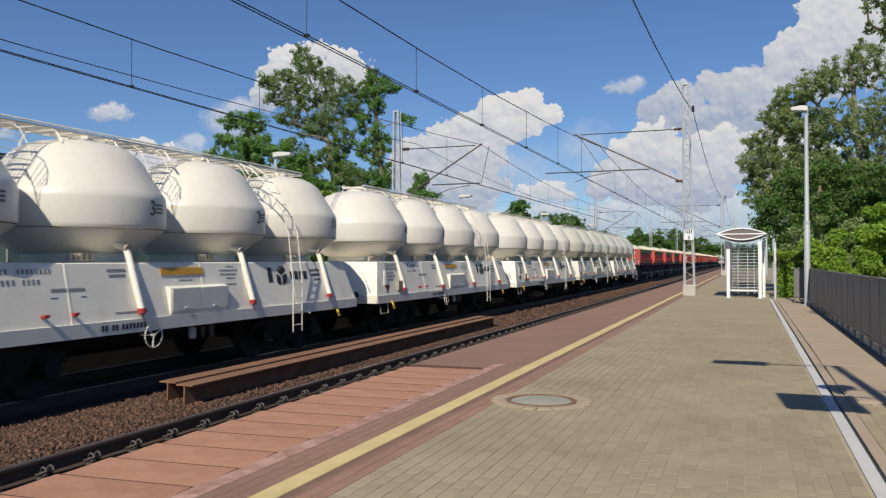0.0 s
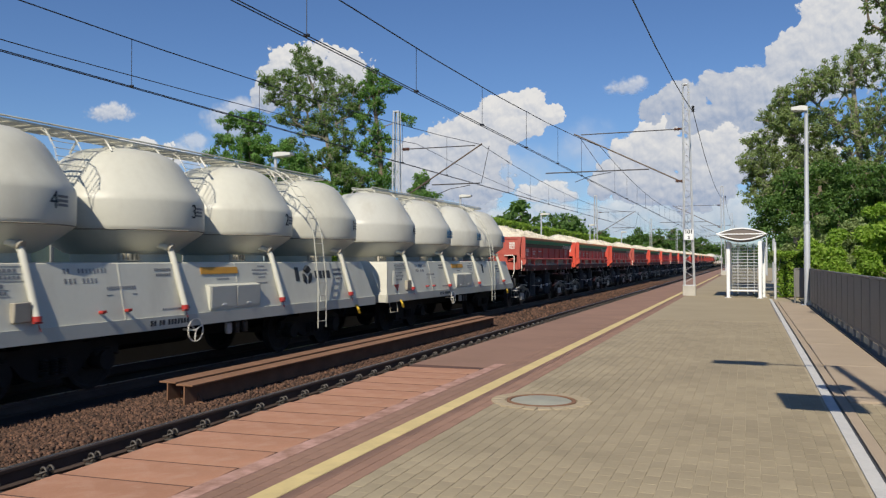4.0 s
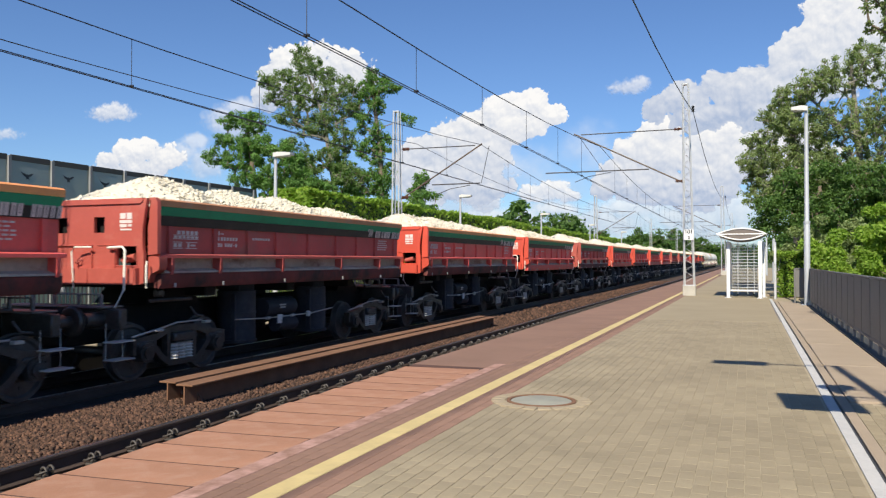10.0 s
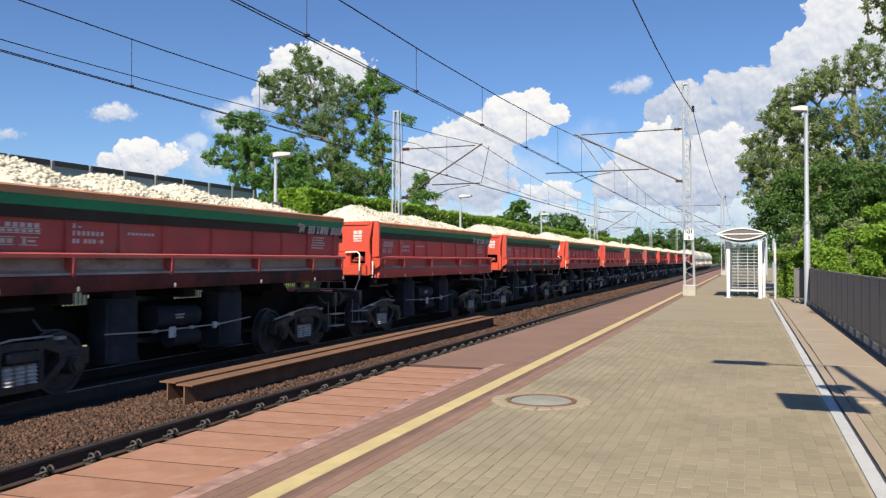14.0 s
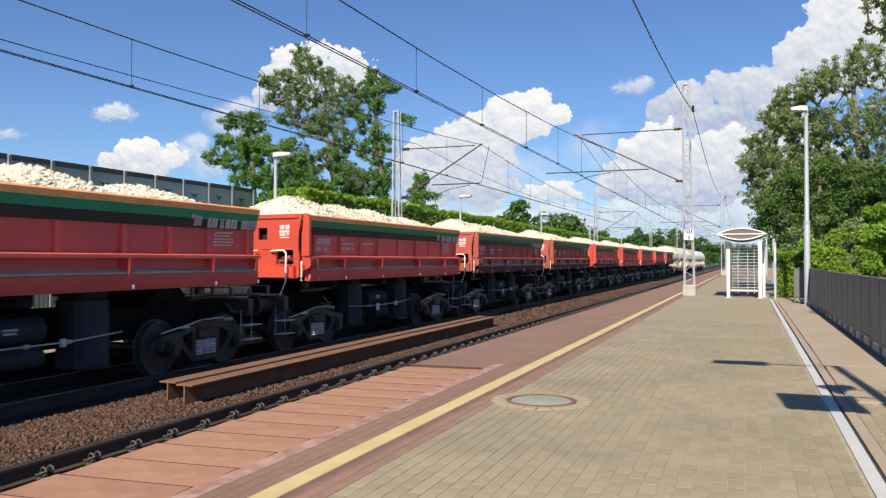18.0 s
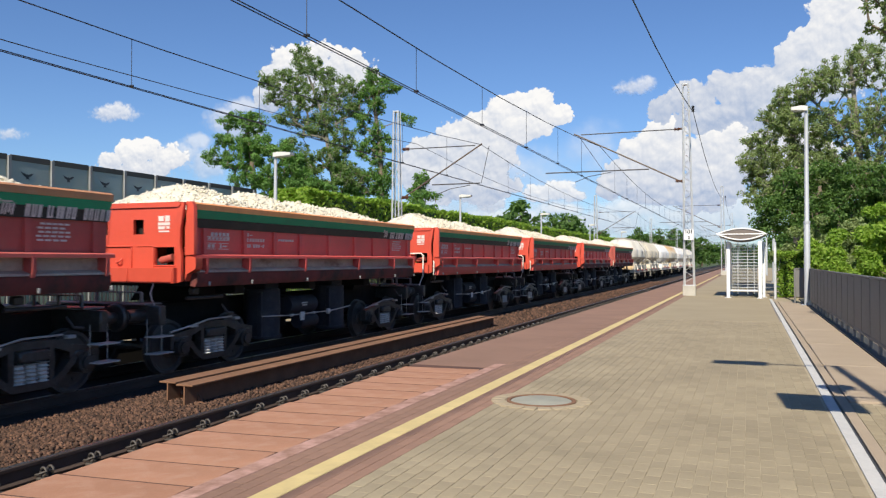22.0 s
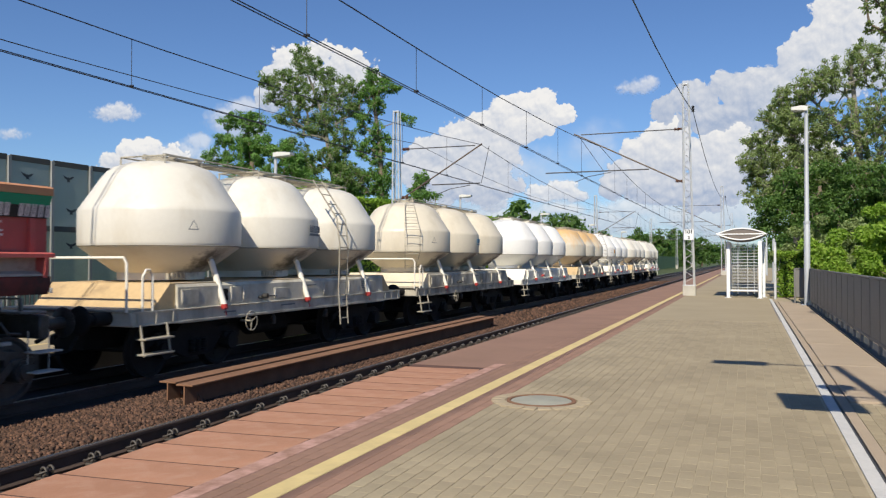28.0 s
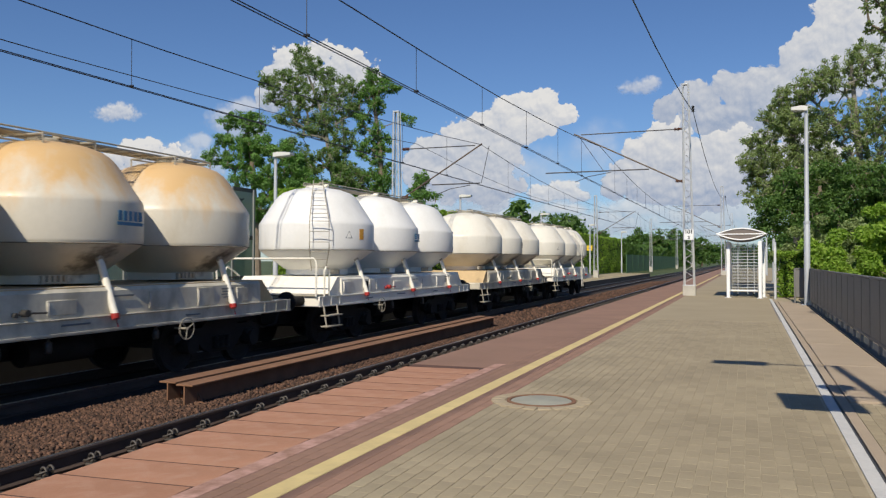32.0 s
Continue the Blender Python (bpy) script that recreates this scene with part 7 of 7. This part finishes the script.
# green mesh fence at the far end of the opposite platform
M_MESHGREEN = pbr("green_fence_mesh", (0.07, 0.15, 0.06), 0.8, var=0.2, scale=1.0, fine=20)
mf = thing("mesh_fence", (-15.0, 0, 0), "green wire-mesh fence beyond the opposite platform", "fence", kind="structure")
for k in range(14):
    part("post", Geo().box((0, 106 + 6 * k, 0.9), (0.08, 0.08, 2.7), 0.01), M_MESHGREEN, mf)
    part("mesh_panel", Geo().box((0, 109 + 6 * k, 0.95), (0.02, 5.9, 2.4), 0.004), M_MESHGREEN, mf)


yb_ = thing("yellow_box", (-15.8, 84.6, -0.28), "yellow machine box on a slim dark post", "box")
part("post", Geo().box((0, 0, 1.35), (0.09, 0.09, 2.7), 0.01), M_DARKSTEEL, yb_)
bx_ = part("box", Geo().box((0, 0, 2.98), (0.7, 0.22, 0.58), 0.03), M_YELLOWBOX, yb_, "bright yellow box")
part("box_mark", Geo().box((0, -0.115, 2.98), (0.3, 0.008, 0.12), 0.002), M_INK_GREY, bx_)


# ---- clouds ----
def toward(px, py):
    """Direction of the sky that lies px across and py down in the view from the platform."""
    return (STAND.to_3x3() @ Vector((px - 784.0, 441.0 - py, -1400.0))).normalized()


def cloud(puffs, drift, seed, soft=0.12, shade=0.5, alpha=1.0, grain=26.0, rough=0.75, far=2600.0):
    """A cumulus on a far glowing sheet: rounded lobes (centre, half-axes) broken up into billows, light from above
    painted in.
    """
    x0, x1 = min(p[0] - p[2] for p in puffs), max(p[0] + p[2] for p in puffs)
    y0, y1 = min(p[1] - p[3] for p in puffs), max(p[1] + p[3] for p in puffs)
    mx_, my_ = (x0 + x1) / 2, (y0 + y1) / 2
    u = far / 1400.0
    m, nt, nodes, bs = node_mat("painted_glow_cloud")
    co = nodes.new("ShaderNodeTexCoord").outputs["Object"]

    def vec(op, a, b):
        n = nodes.new("ShaderNodeVectorMath")
        n.operation = op
        lnk(nt, a, n.inputs[0])
        if isinstance(b, tuple):
            n.inputs[1].default_value = b
        else:
            lnk(nt, b, n.inputs[1])
        return n.outputs[0]

    def billow(p, size):
        v = nodes.new("ShaderNodeTexVoronoi")
        v.feature, v.normalize = "SMOOTH_F1", True
        v.inputs["Scale"].default_value = 1.0 / (size * u)
        v.inputs["Detail"].default_value = 3.0
        v.inputs["Roughness"].default_value = 0.55
        v.inputs["Lacunarity"].default_value = 2.3
        v.inputs["Smoothness"].default_value = 0.35
        lnk(nt, p, v.inputs["Vector"])
        return v.outputs["Distance"]

    def height(p):
        """Lobes and billows together: 0 at the cloud's rim, higher where it swells towards the eye."""
        near = None
        for cx, cy, rx, ry in puffs:
            mp = nodes.new("ShaderNodeMapping")
            mp.inputs["Location"].default_value = (-(cx - mx_) / rx, (cy - my_) / ry, 0)
            mp.inputs["Scale"].default_value = (1 / (rx * u), 1 / (ry * u), 0)
            lnk(nt, p, mp.inputs["Vector"])
            ln = nodes.new("ShaderNodeVectorMath")
            ln.operation = "LENGTH"
            lnk(nt, mp.outputs[0], ln.inputs[0])
            if near is None:
                near = ln.outputs["Value"]
            else:
                mn = nodes.new("ShaderNodeMath")
                mn.operation = "SMOOTH_MIN"
                lnk(nt, near, mn.inputs[0])
                lnk(nt, ln.outputs["Value"], mn.inputs[1])
                mn.inputs[2].default_value = 0.25
                near = mn.outputs[0]
        wn_ = nodes.new("ShaderNodeTexNoise")
        wn_.inputs["Scale"].default_value = 1.0 / (grain * 1.6 * u)
        wn_.inputs["Detail"].default_value = 3.0
        lnk(nt, vec("ADD", p, (seed * 317.0, seed * 91.0, seed * 53.0)), wn_.inputs["Vector"])
        warp = vec("MULTIPLY", vec("SUBTRACT", wn_.outputs["Color"], (0.5, 0.5, 0.5)), (grain * 0.9 * u, grain * 0.9 * u, 0.0))
        q = vec("ADD", vec("ADD", p, warp), (seed * 517.0, seed * 191.0, seed * 73.0))
        b1 = span(nt, billow(q, grain), 0.05, 0.62, rough * 0.55, -rough * 0.55)
        b2 = span(nt, billow(q, grain * 2.6), 0.05, 0.62, rough * 0.40, -rough * 0.40)
        b3 = span(nt, wn_.outputs["Fac"], 0.25, 0.75, -0.20, 0.20)
        relief = mathn(nt, "ADD", mathn(nt, "ADD", b1, b2), b3)
        dome = mathn(nt, "SUBTRACT", 1.0, near)
        return mathn(nt, "ADD", mathn(nt, "MINIMUM", dome, 1.2), relief), relief, dome

    h0, rel0, dome0 = height(co)
    h1, rel1, dome1 = height(vec("ADD", co, (grain * 0.10 * u, grain * 0.26 * u, 0.0)))
    a = nodes.new("ShaderNodeMapRange")
    a.interpolation_type = "SMOOTHSTEP"
    lnk(nt, h0, a.inputs[0])
    a.inputs[1].default_value, a.inputs[2].default_value, a.inputs[4].default_value = 0.02, 0.02 + soft, alpha
    sep = nodes.new("ShaderNodeSeparateXYZ")
    lnk(nt, co, sep.inputs[0])
    # Painted light: bright tops and crests, grey-blue bases, mixed into the glow.
    hgt = span(nt, sep.outputs[1], (my_ - y1) * u, (my_ - y0) * u, 0.62 - shade, 0.95)
    slope = mathn(nt, "MULTIPLY", mathn(nt, "SUBTRACT", rel0, rel1), 0.62)
    crest = mathn(nt, "MULTIPLY", rel0, 0.34)
    rise = mathn(nt, "MULTIPLY", mathn(nt, "SUBTRACT", dome0, dome1), 0.35)
    light = mathn(nt, "ADD", mathn(nt, "ADD", hgt, slope), mathn(nt, "ADD", crest, rise))
    lit = nodes.new("ShaderNodeClamp")
    lnk(nt, light, lit.inputs[0])
    col = mixc(nt, lit.outputs[0], (0.43, 0.52, 0.70), (1.0, 0.985, 0.965))
    em = nodes.new("ShaderNodeEmission")
    lnk(nt, col, em.inputs[0])
    em.inputs[1].default_value = CLOUD_LIGHT
    tp = nodes.new("ShaderNodeBsdfTransparent")
    mx = nodes.new("ShaderNodeMixShader")
    lnk(nt, a.outputs[0], mx.inputs[0])
    lnk(nt, tp.outputs[0], mx.inputs[1])
    lnk(nt, em.outputs[0], mx.inputs[2])
    lnk(nt, mx.outputs[0], nodes["Material Output"].inputs["Surface"])
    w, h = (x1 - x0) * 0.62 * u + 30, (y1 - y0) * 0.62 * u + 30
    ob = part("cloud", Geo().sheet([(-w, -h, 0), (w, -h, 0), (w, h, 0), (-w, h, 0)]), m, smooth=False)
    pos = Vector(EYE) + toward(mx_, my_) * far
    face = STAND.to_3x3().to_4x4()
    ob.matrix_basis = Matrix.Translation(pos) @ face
    ob.visible_shadow = False
    tagged(ob, "distant white cumulus cloud in the blue sky", "cloud", "clouds", "structure")
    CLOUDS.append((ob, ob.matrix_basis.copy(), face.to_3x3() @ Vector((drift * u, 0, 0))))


CLOUD_LIGHT = 0.60
CLOUDS = []
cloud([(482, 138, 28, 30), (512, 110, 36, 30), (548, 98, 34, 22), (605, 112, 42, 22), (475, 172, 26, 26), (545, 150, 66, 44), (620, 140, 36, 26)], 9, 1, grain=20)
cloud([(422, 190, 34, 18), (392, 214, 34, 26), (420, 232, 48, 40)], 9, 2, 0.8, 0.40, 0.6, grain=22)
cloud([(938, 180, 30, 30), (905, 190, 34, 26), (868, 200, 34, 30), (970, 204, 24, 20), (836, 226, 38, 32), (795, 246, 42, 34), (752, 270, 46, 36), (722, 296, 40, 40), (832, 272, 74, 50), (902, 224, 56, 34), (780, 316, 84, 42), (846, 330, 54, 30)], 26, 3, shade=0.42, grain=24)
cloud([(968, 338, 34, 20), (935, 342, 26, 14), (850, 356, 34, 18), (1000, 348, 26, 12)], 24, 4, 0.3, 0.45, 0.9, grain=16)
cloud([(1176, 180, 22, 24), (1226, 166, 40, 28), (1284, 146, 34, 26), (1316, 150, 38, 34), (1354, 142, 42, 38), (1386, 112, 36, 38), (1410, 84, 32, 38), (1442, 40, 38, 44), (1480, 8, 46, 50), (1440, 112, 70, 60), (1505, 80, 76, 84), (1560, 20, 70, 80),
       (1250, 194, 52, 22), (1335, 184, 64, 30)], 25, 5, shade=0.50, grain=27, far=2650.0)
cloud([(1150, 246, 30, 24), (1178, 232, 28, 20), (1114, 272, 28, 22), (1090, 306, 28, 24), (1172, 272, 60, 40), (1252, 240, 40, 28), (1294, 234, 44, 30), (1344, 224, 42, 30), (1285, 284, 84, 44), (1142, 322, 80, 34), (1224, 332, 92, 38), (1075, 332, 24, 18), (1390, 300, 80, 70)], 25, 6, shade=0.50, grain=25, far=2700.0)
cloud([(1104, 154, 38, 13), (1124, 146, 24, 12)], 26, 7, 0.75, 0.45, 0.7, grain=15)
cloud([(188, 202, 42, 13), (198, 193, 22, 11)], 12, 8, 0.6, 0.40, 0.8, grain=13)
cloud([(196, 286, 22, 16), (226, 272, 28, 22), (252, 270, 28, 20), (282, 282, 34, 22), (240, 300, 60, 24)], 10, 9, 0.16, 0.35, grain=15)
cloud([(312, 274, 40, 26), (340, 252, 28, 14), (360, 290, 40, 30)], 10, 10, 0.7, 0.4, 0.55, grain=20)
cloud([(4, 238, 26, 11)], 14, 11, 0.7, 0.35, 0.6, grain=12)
# Soft veil and low haze bank, painted as faint glowing sheets.
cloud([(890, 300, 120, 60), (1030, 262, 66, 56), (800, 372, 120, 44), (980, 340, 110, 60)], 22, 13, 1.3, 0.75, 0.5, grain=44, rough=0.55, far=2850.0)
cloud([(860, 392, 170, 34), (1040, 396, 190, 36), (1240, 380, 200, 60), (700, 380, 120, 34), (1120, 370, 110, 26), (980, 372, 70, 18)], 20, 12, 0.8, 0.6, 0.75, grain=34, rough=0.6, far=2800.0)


# ---- paving pieces ----
rnd_p = random.Random(7)
slabs = thing("edge_slabs", (0, 0, 0), "large worn red slabs along the platform edge", "paving", kind="structure")
y = -4.0
slm2 = mesh_of("slab", Geo().box((0, 0, -0.03), (1.02, 0.459, 0.06), 0.001), M_RED_SLAB)
jointm = mesh_of("joint", Geo().box((0, 0, -0.01), (1.02, 0.014, 0.02), 0.0005), M_SLABBED)
while y < SLAB_END - 0.3:
    ob = part("slab", slm2, None, slabs)
    ob.matrix_basis = pose(-3.71, y + 0.23, rnd_p.uniform(-0.0005, 0.0005), 0, 0, 4.2)
    ob = part("joint", jointm, None, slabs)
    ob.matrix_basis = pose(-3.71, y + 0.465, 0.0012, 0, 0, 4.2)
    y += 0.47
ground_strip("slab_bed", EDGE_X + 0.02, -3.18, -8, SLAB_END, -0.002, M_SLABBED, "dark joints between the red edge slabs")
ground_strip("mortar_strip", -3.2, -3.05, -8, SLAB_END + 0.4, 0.002, M_PINK, "patchy pink mortar strip beside the slabs")
ground_strip("paving", EDGE_X, -3.05, SLAB_END, BRICK_FAR_Y, 0.0, M_RED_PAVER, "reddish brown paving along the platform edge")
cop = thing("platform_edge", (0, 0, 0), "concrete face of the platform edge", "platform edge", kind="structure")
part("coping", Geo().box((EDGE_X + 0.05, 40, -0.09), (0.12, 220, 0.12), 0.01), M_EDGE, cop)


def brick_field(name, x0, x1, y0, y1, bx, by, mat_, label, keep=None):
    """Paving bricks in staggered columns; those in the keep strip are parts, the rest one mesh."""
    rest = Geo()
    base = Geo().box((0, 0, -0.02), (bx - 0.004, by - 0.004, 0.04), 0.0015)
    bm_ = mesh_of("brick", base, mat_)
    field = thing(name, (0, 0, 0), label, "paving", kind="structure")
    n_col = int(round((x1 - x0) / bx))
    for j in range(n_col):
        x = x0 + bx * (j + 0.5)
        y = y0 + (by / 2 if j % 2 else 0)
        while y + by <= y1 + 1e-6:
            dz, rz = rnd_p.uniform(-0.0006, 0.0006), rnd_p.uniform(-0.35, 0.35)
            if (x + 1.93) ** 2 + (y + by / 2 - 7.72) ** 2 < 0.44 ** 2:
                y += by
                continue
            if keep and keep[0] <= x <= keep[1] and keep[2] <= y <= keep[3]:
                ob = part("brick", bm_, None, field)
                ob.matrix_basis = pose(x, y + by / 2, dz, 0, 0, rz)
            else:
                rest.add([(a + x, b + y + by / 2, c + dz) for a, b, c in base.v], base.f)
            y += by
    part("brick_rest", rest, mat_, field, "further paving bricks", smooth=False)["kind"] = "stuff"
    return field


brick_field("grey_brick_paving", GREY_X0, 0.67, BRICK_NEAR, BRICK_FAR_Y, 0.1, 0.2, M_BRICK, "worn grey-brown paving bricks of the platform", (-2.3, 0.5, 4.2, 5.4))
brick_field("grey_brick_paving", 0.92, 1.92, BRICK_NEAR, 8.7, 0.1, 0.2, M_BRICK, "grey-brown paving bricks beside the fence", (0.9, 1.7, 6.5, 8.7))
brick_field("red_brick_paving", YEL_X1, GREY_X0, BRICK_NEAR, BRICK_FAR_Y, 0.09, 0.2, M_RED_PAVER, "red-brown paving bricks between yellow line and grey bricks", None)
brick_field("red_brick_paving", -3.05, YEL_X0, BRICK_NEAR, BRICK_FAR_Y, 0.0967, 0.2, M_RED_PAVER, "red-brown paving bricks outside the yellow line", (-3.05, -2.7, 4.4, 7.0))


# ---- what moves ----
def run_of(t):
    """Metres that the train has gone by t seconds."""
    return 9.395 * t - 0.01955 * t * t + 0.0005586 * t ** 3


def wheelsets_of(wagon):
    found = [o for o in wagon.children_recursive if o.name.startswith("wheelset")]
    return sorted(found, key=lambda o: (round(o.parent.location.y, 2), round(o.location.y, 2)))


def motions():
    times = [0.0, 4.0, 8.0, 12.0, 16.0, 20.0, 24.0, 28.0, 32.0]
    for wagon, s0, proto in TRAIN:
        walk(wagon, [(t, pose(FAR_X, s0 - run_of(t), RAIL_Z)) for t in times])
    # rolling wheelsets: the copies of a wagon roll as the first one of its kind
    steps = [k / 15.0 for k in range(481)]
    for proto in {p.name: p for _, _, p in TRAIN}.values():
        sets = wheelsets_of(proto)
        for w in sets:
            x, y, z = w.location
            walk(w, [(t, pose(x, y, z) @ Matrix.Rotation(run_of(t) / 0.46, 4, "X")) for t in steps])
        for wagon, _, p in TRAIN:
            if p is proto and wagon is not proto:
                for a, b in zip(sets, wheelsets_of(wagon)):
                    b.rotation_mode = "QUATERNION"
                    b.animation_data_create()
                    b.animation_data.action = a.animation_data.action
                    b.animation_data.action_slot = a.animation_data.action_slot
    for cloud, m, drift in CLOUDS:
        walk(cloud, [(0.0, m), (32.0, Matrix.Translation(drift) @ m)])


motions()
